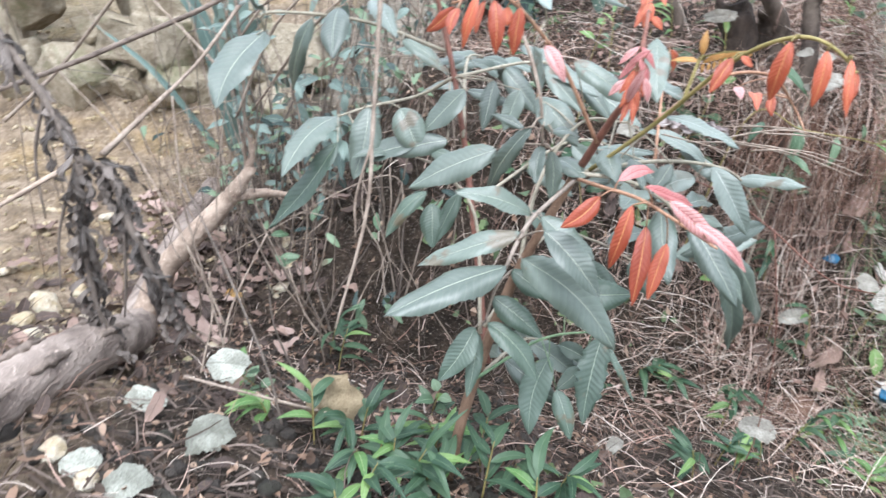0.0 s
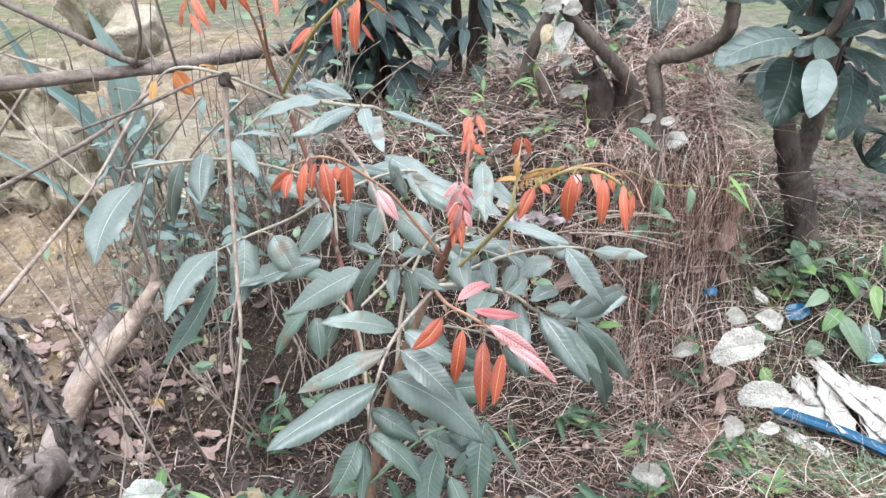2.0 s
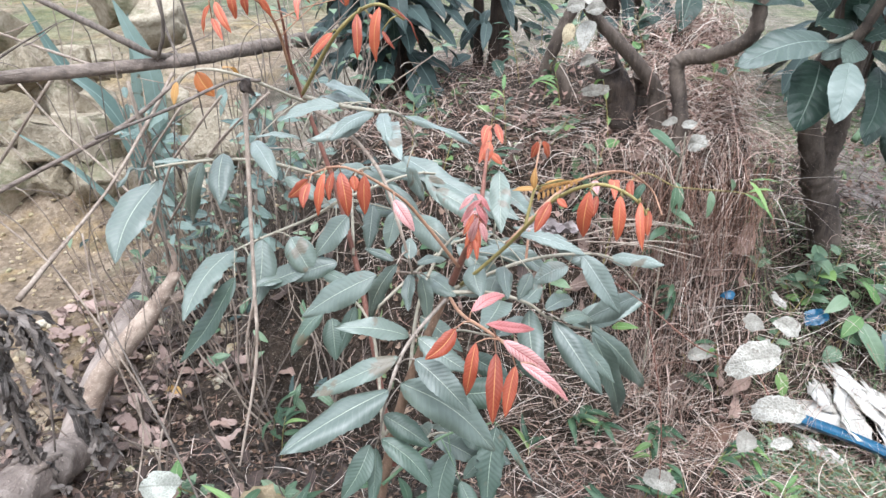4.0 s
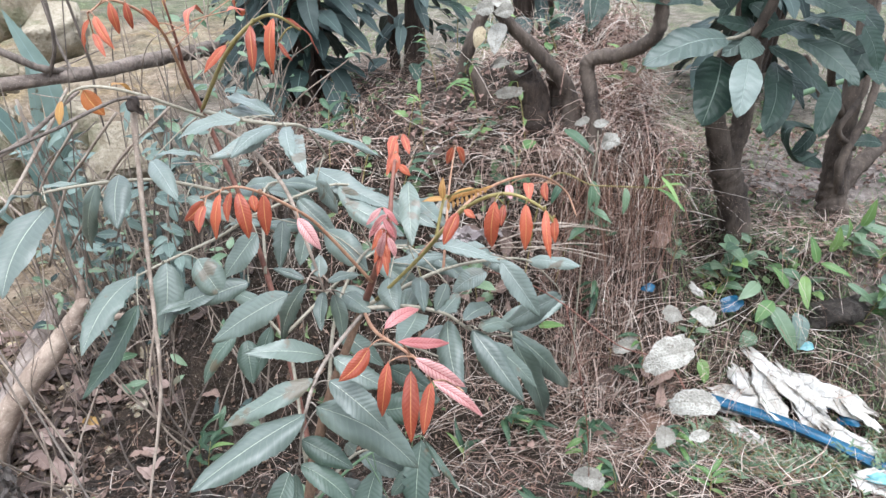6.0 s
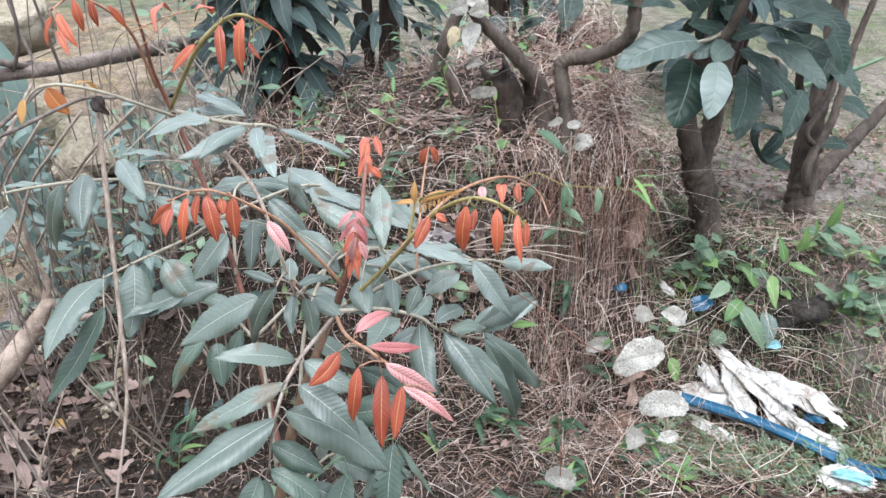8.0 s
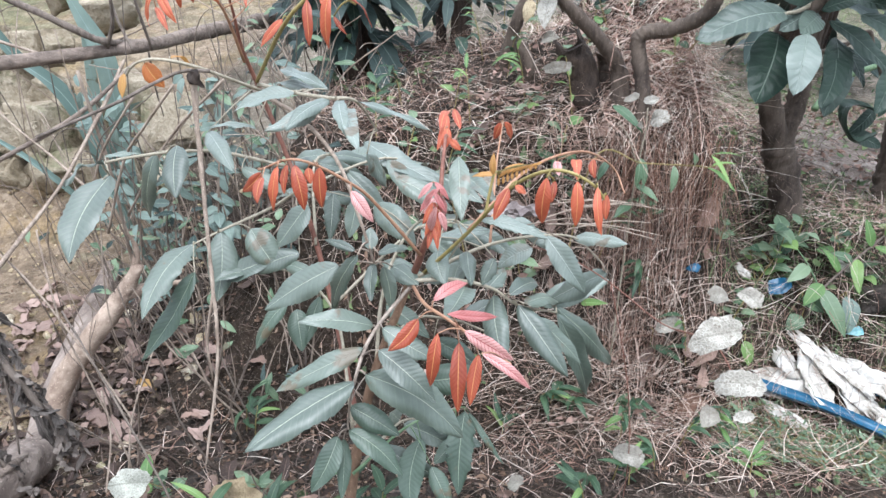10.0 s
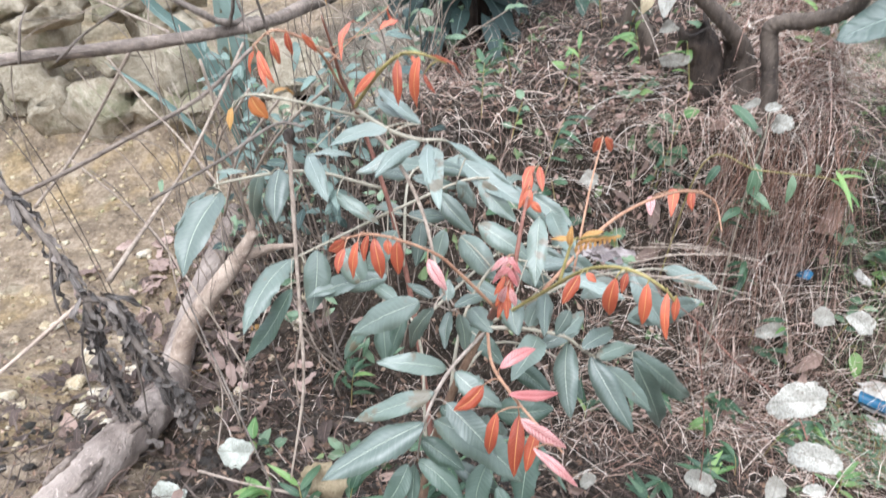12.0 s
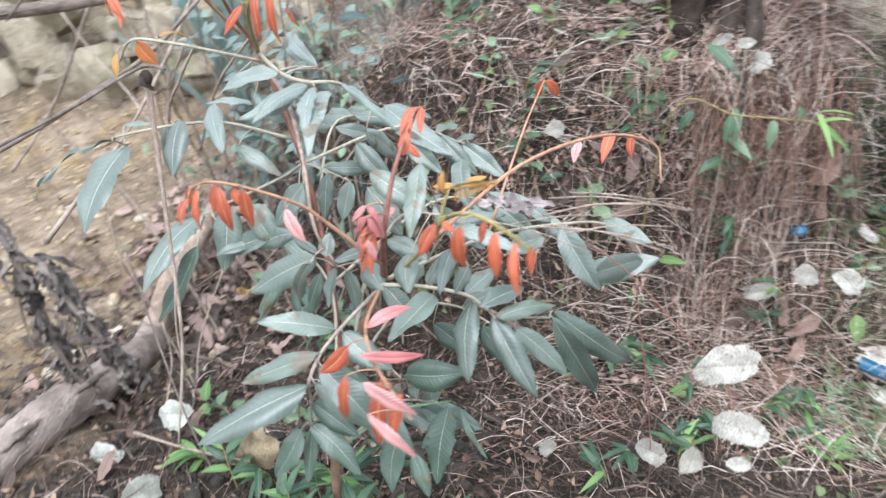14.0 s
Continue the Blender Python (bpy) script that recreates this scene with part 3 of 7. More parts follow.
# ---- ground ----
u = np.linspace(-1, 1, 321)
spread = np.sign(u) * (1.9 * np.abs(u) + 58 * np.abs(u) ** 6)
gx, gy = np.meshgrid(spread, spread + 1.5)
gz = ground_z(gx, gy)
k = len(u)
cells = np.arange(k * k).reshape(k, k)
quads = np.stack([cells[:-1, :-1], cells[:-1, 1:], cells[1:, 1:], cells[1:, :-1]], -1).reshape(-1, 4)
ground = new("ground", mesh_of("ground", np.stack([gx, gy, gz], -1).reshape(-1, 3), quads, SOIL))
tagged(ground, "brown humus and sandy soil, sloping and uneven", "ground", kind="structure")


# ---- the sapling ----
sapling = thing("sapling", (-0.200, 0.660, 0.255), "young sapling with grey-green pinnate leaves and fresh red shoots", "tree")
part("trunk", tube([(-0.202, 0.655, 0.230), (-0.196, 0.655, 0.420), (-0.160, 0.705, 0.620), (-0.102, 0.764, 0.770)], [0.0088, 0.0075, 0.0066, 0.0050], 9, 6, 0.08), BARK_SAPLING, sapling, "brown woody trunk")
part("red_shoot", tube([(-0.102, 0.764, 0.768), (-0.080, 0.735, 0.840), (-0.066, 0.720, 0.882), (-0.062, 0.765, 0.935), (-0.060, 0.850, 0.962)], [0.0052, 0.0042, 0.0034, 0.0024, 0.0014], 8, 6, 0.05), BARK_RED, sapling, "dark red young shoot")
part("back_stem", tube([(-0.175, 0.690, 0.500), (-0.240, 0.850, 0.650), (-0.300, 0.950, 0.800), (-0.362, 1.008, 0.945), (-0.371, 0.985, 1.010), (-0.366, 0.960, 1.060), (-0.365, 0.935, 1.120)], [0.0052, 0.0046, 0.0040, 0.0034, 0.0028, 0.0021, 0.0012], 8, 6, 0.05), BARK_RED, sapling, "reddish brown second stem")

KINDS = {"a": LEAF_AMBER, "g": LEAF, "d": LEAF_LOW_SHADE, "w": LEAF_SKYLIT, "r": LEAF_RED, "p": LEAF_PINK, "o": LEAF_GOLD}
count = 0


def compound_leaf(stalk, radius, material, leaflets):
    """One pinnate leaf: a stalk along the points, and its leaflets as (base, tip, width, kind)."""
    global count
    line = spline(stalk, 8)
    shapes = [tube(stalk, [radius * 1.5, radius * 1.2, radius * 0.7], 7, 6, 0.06)]
    for base, tip, width, kind in leaflets:
        gap = np.linalg.norm(line - np.array(base), axis=1)
        near = line[gap.argmin()]
        if 0.004 < gap.min() < 0.14:
            shapes.append(tube([near, (near + np.array(base)) / 2 + (0, 0, 0.004), base], [radius * 0.6, radius * 0.5, radius * 0.45], 5, 3))
    rib = part("leaf_stalk", merged(shapes), material, sapling)
    for base, tip, width, kind in leaflets:
        count += 1
        green = kind in "gdw"
        drop = abs(Vector(tip).z - Vector(base).z) / (Vector(tip) - Vector(base)).length
        hint = (0.08 * math.sin(count * 2.4), -0.75 if not green else -0.45 - 0.3 * drop, 0.75 if not green else 0.85)
        if green:
            shape = leaf(base, tip, width * (1.10 + 0.08 * math.sin(count * 5.3)), hint, 0.06 + 0.05 * math.sin(count * 1.7), 0.30 + 0.16 * math.sin(count * 3.1), 0.022, count, 28, 4, 0.84, 0.3 if count % 8 == 4 else 0.0, 0.74, 0.07, 0.25 + 0.22 * math.sin(count * 4.7))
        else:
            shape = leaf(base, tip, width * 1.08, hint, 0.09 + 0.06 * math.sin(count * 2.3), 0.55, 0.015, count, 16, 3, 0.88, 0.0, 0.76, 0.05, 0.3)
        part("leaflet", shape, KINDS[kind], rib)


compound_leaf(
    [(-0.102, 0.752, 0.760), (-0.140, 0.705, 0.730), (-0.155, 0.660, 0.720), (-0.164, 0.632, 0.695), (-0.174, 0.638, 0.655), (-0.180, 0.632, 0.610)],
    0.0019, STALK_BROWN,
    [
        ((-0.150, 0.698, 0.726), (-0.237, 0.664, 0.756), 0.033, "g"),
        ((-0.156, 0.657, 0.723), (-0.267, 0.627, 0.674), 0.033, "g"),
        ((-0.165, 0.630, 0.692), (-0.280, 0.536, 0.666), 0.051, "g"),
        ((-0.137, 0.693, 0.728), (-0.068, 0.674, 0.695), 0.039, "g"),
        ((-0.131, 0.623, 0.748), (-0.061, 0.595, 0.695), 0.033, "g"),
        ((-0.149, 0.624, 0.709), (-0.029, 0.614, 0.619), 0.051, "g"),
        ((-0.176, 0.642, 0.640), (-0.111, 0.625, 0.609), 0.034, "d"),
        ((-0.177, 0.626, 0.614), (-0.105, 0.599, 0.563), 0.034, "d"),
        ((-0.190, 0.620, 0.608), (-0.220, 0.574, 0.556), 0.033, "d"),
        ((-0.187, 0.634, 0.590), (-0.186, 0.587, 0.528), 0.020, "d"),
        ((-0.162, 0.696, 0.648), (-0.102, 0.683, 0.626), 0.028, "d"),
    ],
)

compound_leaf(
    [(-0.362, 1.000, 0.940), (-0.280, 0.920, 0.930), (-0.205, 0.810, 0.912), (-0.165, 0.735, 0.865), (-0.150, 0.735, 0.800)],
    0.0022, TWIG,
    [
        ((-0.165, 0.707, 0.828), (-0.207, 0.720, 0.732), 0.027, "g"),
        ((-0.151, 0.738, 0.797), (-0.150, 0.697, 0.766), 0.020, "g"),
        ((-0.139, 0.740, 0.792), (-0.130, 0.726, 0.733), 0.023, "g"),
        ((-0.175, 0.742, 0.813), (-0.217, 0.756, 0.821), 0.014, "g"),
        ((-0.141, 0.721, 0.822), (-0.110, 0.782, 0.798), 0.018, "g"),
        ((-0.152, 0.724, 0.826), (-0.154, 0.747, 0.845), 0.020, "g"),
        ((-0.208, 0.782, 0.766), (-0.312, 0.752, 0.709), 0.044, "g"),
        ((-0.134, 0.784, 0.765), (-0.095, 0.741, 0.766), 0.034, "g"),
    ],
)

compound_leaf(
    [(-0.300, 0.950, 0.800), (-0.352, 0.960, 0.762), (-0.410, 0.890, 0.757), (-0.448, 0.865, 0.745)],
    0.002, STALK,
    [
        ((-0.448, 0.869, 0.744), (-0.471, 0.720, 0.711), 0.055, "g"),
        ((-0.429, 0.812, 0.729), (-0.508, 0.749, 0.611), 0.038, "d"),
        ((-0.406, 0.877, 0.761), (-0.408, 0.820, 0.673), 0.048, "g"),
        ((-0.361, 0.880, 0.766), (-0.319, 0.851, 0.711), 0.046, "g"),
        ((-0.274, 0.898, 0.800), (-0.323, 0.867, 0.741), 0.042, "g"),
        ((-0.402, 0.844, 0.698), (-0.323, 0.860, 0.728), 0.035, "g"),
        ((-0.286, 0.864, 0.735), (-0.361, 0.848, 0.706), 0.035, "g"),
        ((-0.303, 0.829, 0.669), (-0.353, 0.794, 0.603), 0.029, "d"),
        ((-0.236, 0.907, 0.816), (-0.240, 0.874, 0.753), 0.032, "g"),
        ((-0.199, 0.903, 0.809), (-0.211, 0.876, 0.757), 0.028, "g"),
    ],
)

compound_leaf(
    [(-0.155, 0.710, 0.620), (-0.150, 0.800, 0.720), (-0.110, 0.860, 0.790), (-0.050, 0.860, 0.800)],
    0.002, STALK,
    [
        ((-0.174, 0.902, 0.802), (-0.109, 0.850, 0.763), 0.041, "g"),
        ((-0.132, 0.840, 0.873), (-0.052, 0.820, 0.836), 0.034, "g"),
        ((-0.045, 0.800, 0.922), (-0.038, 0.720, 0.873), 0.028, "g"),
        ((-0.042, 0.943, 0.836), (0.005, 0.811, 0.854), 0.030, "g"),
        ((-0.072, 0.793, 0.786), (-0.059, 0.739, 0.769), 0.036, "g"),
        ((-0.033, 0.849, 0.754), (-0.024, 0.757, 0.760), 0.026, "g"),
        ((0.005, 0.790, 0.779), (-0.011, 0.772, 0.746), 0.023, "g"),
    ],
)

compound_leaf(
    [(-0.100, 0.750, 0.765), (-0.048, 0.760, 0.762), (0.003, 0.781, 0.736), (0.041, 0.781, 0.709), (0.100, 0.830, 0.665)],
    0.002, STALK,
    [
        ((-0.034, 0.759, 0.752), (-0.054, 0.654, 0.774), 0.035, "g"),
        ((0.006, 0.785, 0.722), (0.022, 0.694, 0.669), 0.036, "g"),
        ((0.039, 0.765, 0.721), (0.108, 0.703, 0.650), 0.038, "g"),
        ((0.064, 0.780, 0.690), (0.137, 0.777, 0.613), 0.032, "g"),
        ((0.103, 0.840, 0.655), (0.170, 0.870, 0.470), 0.040, "g"),
        ((0.102, 0.848, 0.661), (0.220, 0.922, 0.492), 0.036, "g"),
        ((-0.050, 0.781, 0.745), (-0.039, 0.884, 0.723), 0.028, "g"),
        ((-0.003, 0.791, 0.729), (0.023, 0.851, 0.726), 0.031, "g"),
        ((0.027, 0.758, 0.742), (0.068, 0.824, 0.722), 0.028, "g"),
        ((0.046, 0.754, 0.730), (0.107, 0.851, 0.673), 0.027, "g"),
        ((-0.065, 0.773, 0.750), (-0.091, 0.871, 0.711), 0.032, "g"),
        ((0.107, 1.118, 0.480), (0.241, 1.144, 0.529), 0.054, "g"),
    ],
)

compound_leaf(
    [(-0.100, 0.766, 0.760), (0.000, 0.900, 0.738), (0.090, 0.970, 0.718), (0.150, 1.030, 0.680), (0.200, 1.060, 0.620)],
    0.002, STALK,
    [
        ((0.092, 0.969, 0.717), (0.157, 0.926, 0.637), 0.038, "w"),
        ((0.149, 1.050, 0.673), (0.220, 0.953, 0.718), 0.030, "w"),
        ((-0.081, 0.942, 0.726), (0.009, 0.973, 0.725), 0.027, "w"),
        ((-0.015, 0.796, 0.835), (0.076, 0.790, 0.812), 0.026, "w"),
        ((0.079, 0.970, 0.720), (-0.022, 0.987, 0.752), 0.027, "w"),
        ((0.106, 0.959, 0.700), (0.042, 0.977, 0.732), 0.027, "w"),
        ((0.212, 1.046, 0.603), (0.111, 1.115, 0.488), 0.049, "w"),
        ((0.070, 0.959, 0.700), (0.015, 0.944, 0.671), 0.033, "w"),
    ],
)

compound_leaf(
    [(-0.360, 1.005, 0.950), (-0.281, 0.925, 0.962), (-0.230, 0.900, 0.964), (-0.195, 0.925, 0.951), (-0.180, 1.000, 0.880)],
    0.0022, STALK,
    [
        ((-0.281, 0.920, 0.964), (-0.366, 0.899, 0.943), 0.027, "w"),
        ((-0.234, 0.896, 0.963), (-0.304, 0.837, 0.940), 0.030, "w"),
        ((-0.227, 0.898, 0.961), (-0.268, 0.816, 0.950), 0.027, "w"),
        ((-0.212, 0.887, 0.964), (-0.185, 0.795, 0.945), 0.025, "w"),
        ((-0.207, 0.915, 0.945), (-0.165, 0.761, 0.945), 0.026, "w"),
        ((-0.196, 0.928, 0.951), (-0.081, 0.826, 0.951), 0.012, "w"),
        ((-0.253, 0.973, 0.949), (-0.371, 1.112, 0.924), 0.021, "w"),
        ((-0.242, 0.957, 0.958), (-0.352, 1.094, 0.950), 0.021, "w"),
        ((-0.222, 1.103, 0.822), (-0.089, 1.041, 0.776), 0.048, "w"),
        ((-0.193, 0.968, 0.854), (-0.170, 1.024, 0.772), 0.032, "w"),
        ((-0.430, 0.950, 0.892), (-0.366, 0.861, 0.870), 0.031, "w"),
        ((-0.352, 0.942, 0.902), (-0.413, 0.918, 0.912), 0.016, "w"),
    ],
)

compound_leaf(
    [(-0.320, 0.970, 0.830), (-0.440, 0.950, 0.862), (-0.546, 0.870, 0.876), (-0.568, 0.893, 0.845)],
    0.002, STALK,
    [
        ((-0.568, 0.896, 0.842), (-0.580, 0.762, 0.771), 0.061, "g"),
        ((-0.464, 0.913, 0.885), (-0.446, 0.836, 0.839), 0.041, "g"),
        ((-0.518, 0.947, 0.857), (-0.556, 0.948, 0.742), 0.033, "g"),
        ((-0.546, 0.854, 0.876), (-0.491, 0.674, 0.927), 0.010, "g"),
        ((-0.585, 0.923, 0.861), (-0.530, 0.926, 0.866), 0.012, "g"),
        ((-0.586, 0.881, 0.824), (-0.626, 0.879, 0.820), 0.008, "g"),
        ((-0.367, 0.898, 0.856), (-0.295, 0.881, 0.824), 0.024, "g"),
    ],
)

compound_leaf(
    [(-0.185, 0.655, 0.500), (-0.110, 0.720, 0.535), (-0.035, 0.750, 0.545)],
    0.0016, STALK_GREEN,
    [
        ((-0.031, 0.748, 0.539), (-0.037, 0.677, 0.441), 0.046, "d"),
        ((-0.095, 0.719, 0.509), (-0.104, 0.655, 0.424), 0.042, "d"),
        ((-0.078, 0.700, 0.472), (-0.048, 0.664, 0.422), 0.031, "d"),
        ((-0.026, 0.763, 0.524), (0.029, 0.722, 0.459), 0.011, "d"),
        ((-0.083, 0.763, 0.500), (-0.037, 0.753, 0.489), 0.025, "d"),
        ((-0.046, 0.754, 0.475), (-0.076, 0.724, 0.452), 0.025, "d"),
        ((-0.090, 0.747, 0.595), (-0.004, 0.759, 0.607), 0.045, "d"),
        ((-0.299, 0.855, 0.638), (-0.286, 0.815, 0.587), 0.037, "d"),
    ],
)

compound_leaf(
    [(-0.106, 0.765, 0.752), (-0.080, 0.660, 0.792), (-0.047, 0.600, 0.812), (-0.015, 0.565, 0.812), (0.020, 0.535, 0.806)],
    0.0016, STALK_RED,
    [
        ((-0.082, 0.615, 0.801), (-0.115, 0.595, 0.769), 0.020, "r"),
        ((-0.056, 0.560, 0.823), (-0.065, 0.550, 0.758), 0.016, "r"),
        ((-0.035, 0.590, 0.789), (-0.034, 0.553, 0.720), 0.020, "r"),
        ((-0.013, 0.584, 0.778), (-0.021, 0.557, 0.727), 0.016, "r"),
        ((-0.066, 0.635, 0.812), (-0.028, 0.676, 0.813), 0.016, "p"),
        ((-0.047, 0.578, 0.835), (0.008, 0.614, 0.809), 0.013, "p"),
        ((-0.028, 0.543, 0.840), (0.023, 0.541, 0.806), 0.017, "p"),
        ((-0.010, 0.511, 0.838), (0.038, 0.495, 0.809), 0.011, "p"),
    ],
)

compound_leaf(
    [(-0.090, 0.741, 0.810), (-0.131, 0.717, 0.882), (-0.159, 0.702, 0.922), (-0.210, 0.660, 0.972), (-0.258, 0.665, 0.957)],
    0.0016, STALK_RED,
    [
        ((-0.255, 0.667, 0.953), (-0.286, 0.680, 0.923), 0.015, "r"),
        ((-0.248, 0.647, 0.957), (-0.251, 0.626, 0.936), 0.013, "r"),
        ((-0.230, 0.646, 0.970), (-0.239, 0.637, 0.922), 0.013, "r"),
        ((-0.227, 0.671, 0.962), (-0.230, 0.656, 0.933), 0.009, "r"),
        ((-0.216, 0.661, 0.966), (-0.207, 0.647, 0.918), 0.017, "r"),
        ((-0.204, 0.670, 0.959), (-0.201, 0.662, 0.943), 0.011, "r"),
        ((-0.191, 0.667, 0.961), (-0.191, 0.661, 0.915), 0.016, "r"),
        ((-0.162, 0.687, 0.924), (-0.136, 0.669, 0.894), 0.016, "p"),
    ],
)

compound_leaf(
    [(-0.094, 0.780, 0.755), (-0.030, 0.750, 0.840), (0.020, 0.690, 0.932), (0.062, 0.655, 0.968), (0.100, 0.643, 0.958), (0.120, 0.648, 0.930)],
    0.0018, STALK_OLIVE,
    [
        ((0.015, 0.673, 0.938), (-0.000, 0.656, 0.907), 0.015, "r"),
        ((0.022, 0.674, 0.941), (0.034, 0.670, 0.933), 0.009, "r"),
        ((0.052, 0.640, 0.966), (0.051, 0.643, 0.910), 0.017, "r"),
        ((0.065, 0.677, 0.946), (0.062, 0.666, 0.925), 0.009, "r"),
        ((0.084, 0.642, 0.962), (0.085, 0.632, 0.913), 0.014, "r"),
        ((0.104, 0.637, 0.958), (0.110, 0.614, 0.913), 0.010, "r"),
        ((0.116, 0.647, 0.945), (0.117, 0.638, 0.919), 0.009, "r"),
    ],
)

compound_leaf(
    [(-0.030, 0.755, 0.840), (0.050, 0.900, 0.862), (0.140, 1.010, 0.848), (0.210, 1.100, 0.785), (0.225, 1.045, 0.760)],
    0.0018, STALK_RED,
    [
        ((0.148, 1.116, 0.788), (0.141, 1.027, 0.794), 0.019, "r"),
        ((0.177, 1.107, 0.796), (0.179, 1.083, 0.770), 0.015, "r"),
        ((0.106, 1.038, 0.819), (0.106, 0.987, 0.817), 0.015, "p"),
    ],
)

compound_leaf(
    [(-0.066, 0.720, 0.880), (-0.062, 0.770, 0.935), (-0.060, 0.855, 0.963)],
    0.0016, STALK_RED,
    [
        ((-0.061, 0.857, 0.962), (-0.068, 0.808, 0.953), 0.012, "r"),
        ((-0.053, 0.847, 0.968), (-0.043, 0.807, 0.956), 0.011, "r"),
        ((-0.059, 0.808, 0.957), (-0.063, 0.795, 0.932), 0.013, "r"),
        ((-0.056, 0.801, 0.944), (-0.042, 0.795, 0.932), 0.010, "r"),
        ((-0.060, 0.830, 0.966), (-0.072, 0.800, 0.930), 0.012, "r"),
        ((-0.061, 0.673, 0.935), (-0.080, 0.687, 0.910), 0.009, "p"),
        ((-0.070, 0.767, 0.879), (-0.087, 0.757, 0.861), 0.010, "p"),
        ((-0.063, 0.693, 0.919), (-0.056, 0.696, 0.889), 0.010, "p"),
        ((-0.063, 0.660, 0.921), (-0.073, 0.680, 0.876), 0.010, "p"),
        ((-0.061, 0.668, 0.910), (-0.053, 0.664, 0.887), 0.009, "p"),
    ] + [((-0.069 + 0.001 * side, 0.698 - 0.004 * k, 0.932 - 0.011 * k), (-0.069 + side * (0.018 - 0.003 * k), 0.690 - 0.006 * k, 0.914 - 0.013 * k), 0.0075, "p" if k < 2 else "r") for k in range(5) for side in (-1, 1)],
)

compound_leaf(
    [(0.000, 0.900, 0.738), (0.010, 1.095, 0.790), (0.022, 1.222, 0.820)],
    0.0015, STALK_RED,
    [
        ((0.018, 1.224, 0.818), (0.006, 1.235, 0.780), 0.017, "r"),
        ((0.025, 1.222, 0.819), (0.041, 1.255, 0.773), 0.019, "r"),
    ],
)

compound_leaf(
    [(-0.010, 0.735, 0.870), (0.000, 0.760, 0.915), (0.008, 0.782, 0.908)],
    0.0015, STALK_OLIVE,
    [
        ((-0.001, 0.747, 0.921), (-0.001, 0.754, 0.946), 0.009, "o"),
        ((0.009, 0.784, 0.906), (0.037, 0.788, 0.919), 0.010, "o"),
        ((0.004, 0.781, 0.906), (-0.027, 0.780, 0.904), 0.008, "o"),
    ] + [((0.006 + 0.0055 * k, 0.768, 0.908 + 0.0022 * k), (0.010 + 0.0055 * k + 0.004 * side, 0.764, 0.909 + 0.0022 * k + side * (0.011 - 0.0008 * k)), 0.0040, "o") for k in range(9) for side in (-1, 1)],
)

compound_leaf(
    [(-0.370, 0.985, 0.990), (-0.360, 0.895, 1.090), (-0.390, 0.850, 1.130), (-0.410, 0.820, 1.120)],
    0.0016, STALK_RED,
    [
        ((-0.409, 0.818, 1.114), (-0.428, 0.829, 1.073), 0.011, "r"),
        ((-0.397, 0.808, 1.119), (-0.374, 0.789, 1.086), 0.012, "r"),
        ((-0.416, 0.835, 1.095), (-0.389, 0.795, 1.077), 0.009, "r"),
        ((-0.383, 0.822, 1.132), (-0.380, 0.823, 1.096), 0.012, "r"),
        ((-0.379, 0.854, 1.127), (-0.377, 0.855, 1.096), 0.011, "r"),
        ((-0.369, 0.874, 1.118), (-0.355, 0.882, 1.090), 0.010, "r"),
        ((-0.313, 0.860, 1.091), (-0.337, 0.994, 1.096), 0.012, "r"),
        ((-0.431, 1.106, 1.079), (-0.413, 1.082, 1.123), 0.014, "o"),
        ((-0.283, 0.932, 1.106), (-0.290, 1.032, 1.087), 0.014, "r"),
        ((-0.288, 0.994, 1.117), (-0.290, 1.024, 1.084), 0.014, "r"),
    ],
)

compound_leaf(
    [(-0.362, 1.005, 0.955), (-0.280, 0.888, 1.058), (-0.237, 0.862, 1.100), (-0.200, 0.831, 1.117), (-0.175, 0.860, 1.095)],
    0.0021, STALK_OLIVE,
    [
        ((-0.271, 0.869, 1.075), (-0.301, 0.857, 1.043), 0.013, "r"),
        ((-0.231, 0.842, 1.104), (-0.229, 0.822, 1.052), 0.015, "r"),
        ((-0.200, 0.830, 1.114), (-0.207, 0.827, 1.048), 0.017, "r"),
        ((-0.220, 0.863, 1.100), (-0.209, 0.858, 1.091), 0.006, "r"),
        ((-0.202, 0.853, 1.082), (-0.185, 0.842, 1.062), 0.006, "r"),
        ((-0.189, 0.838, 1.113), (-0.162, 0.906, 1.058), 0.006, "r"),
    ],
)

compound_leaf(
    [(-0.350, 1.000, 0.940), (-0.427, 0.910, 1.006), (-0.490, 0.908, 1.009), (-0.525, 0.908, 0.977)],
    0.0018, STALK,
    [
        ((-0.484, 0.910, 1.007), (-0.464, 0.911, 0.972), 0.026, "a"),
        ((-0.449, 0.916, 1.011), (-0.444, 0.969, 0.988), 0.013, "o"),
        ((-0.505, 0.888, 0.998), (-0.509, 0.875, 0.968), 0.013, "o"),
    ],
)


compound_leaf(
    [(-0.190, 0.700, 0.540), (-0.230, 0.830, 0.640), (-0.290, 0.880, 0.680), (-0.330, 0.890, 0.690)],
    0.0018, STALK,
    [
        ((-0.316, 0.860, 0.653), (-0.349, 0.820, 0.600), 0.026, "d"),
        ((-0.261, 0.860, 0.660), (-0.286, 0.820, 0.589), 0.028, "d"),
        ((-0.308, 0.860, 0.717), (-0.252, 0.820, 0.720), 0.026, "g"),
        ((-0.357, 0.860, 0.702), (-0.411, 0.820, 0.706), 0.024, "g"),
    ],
)

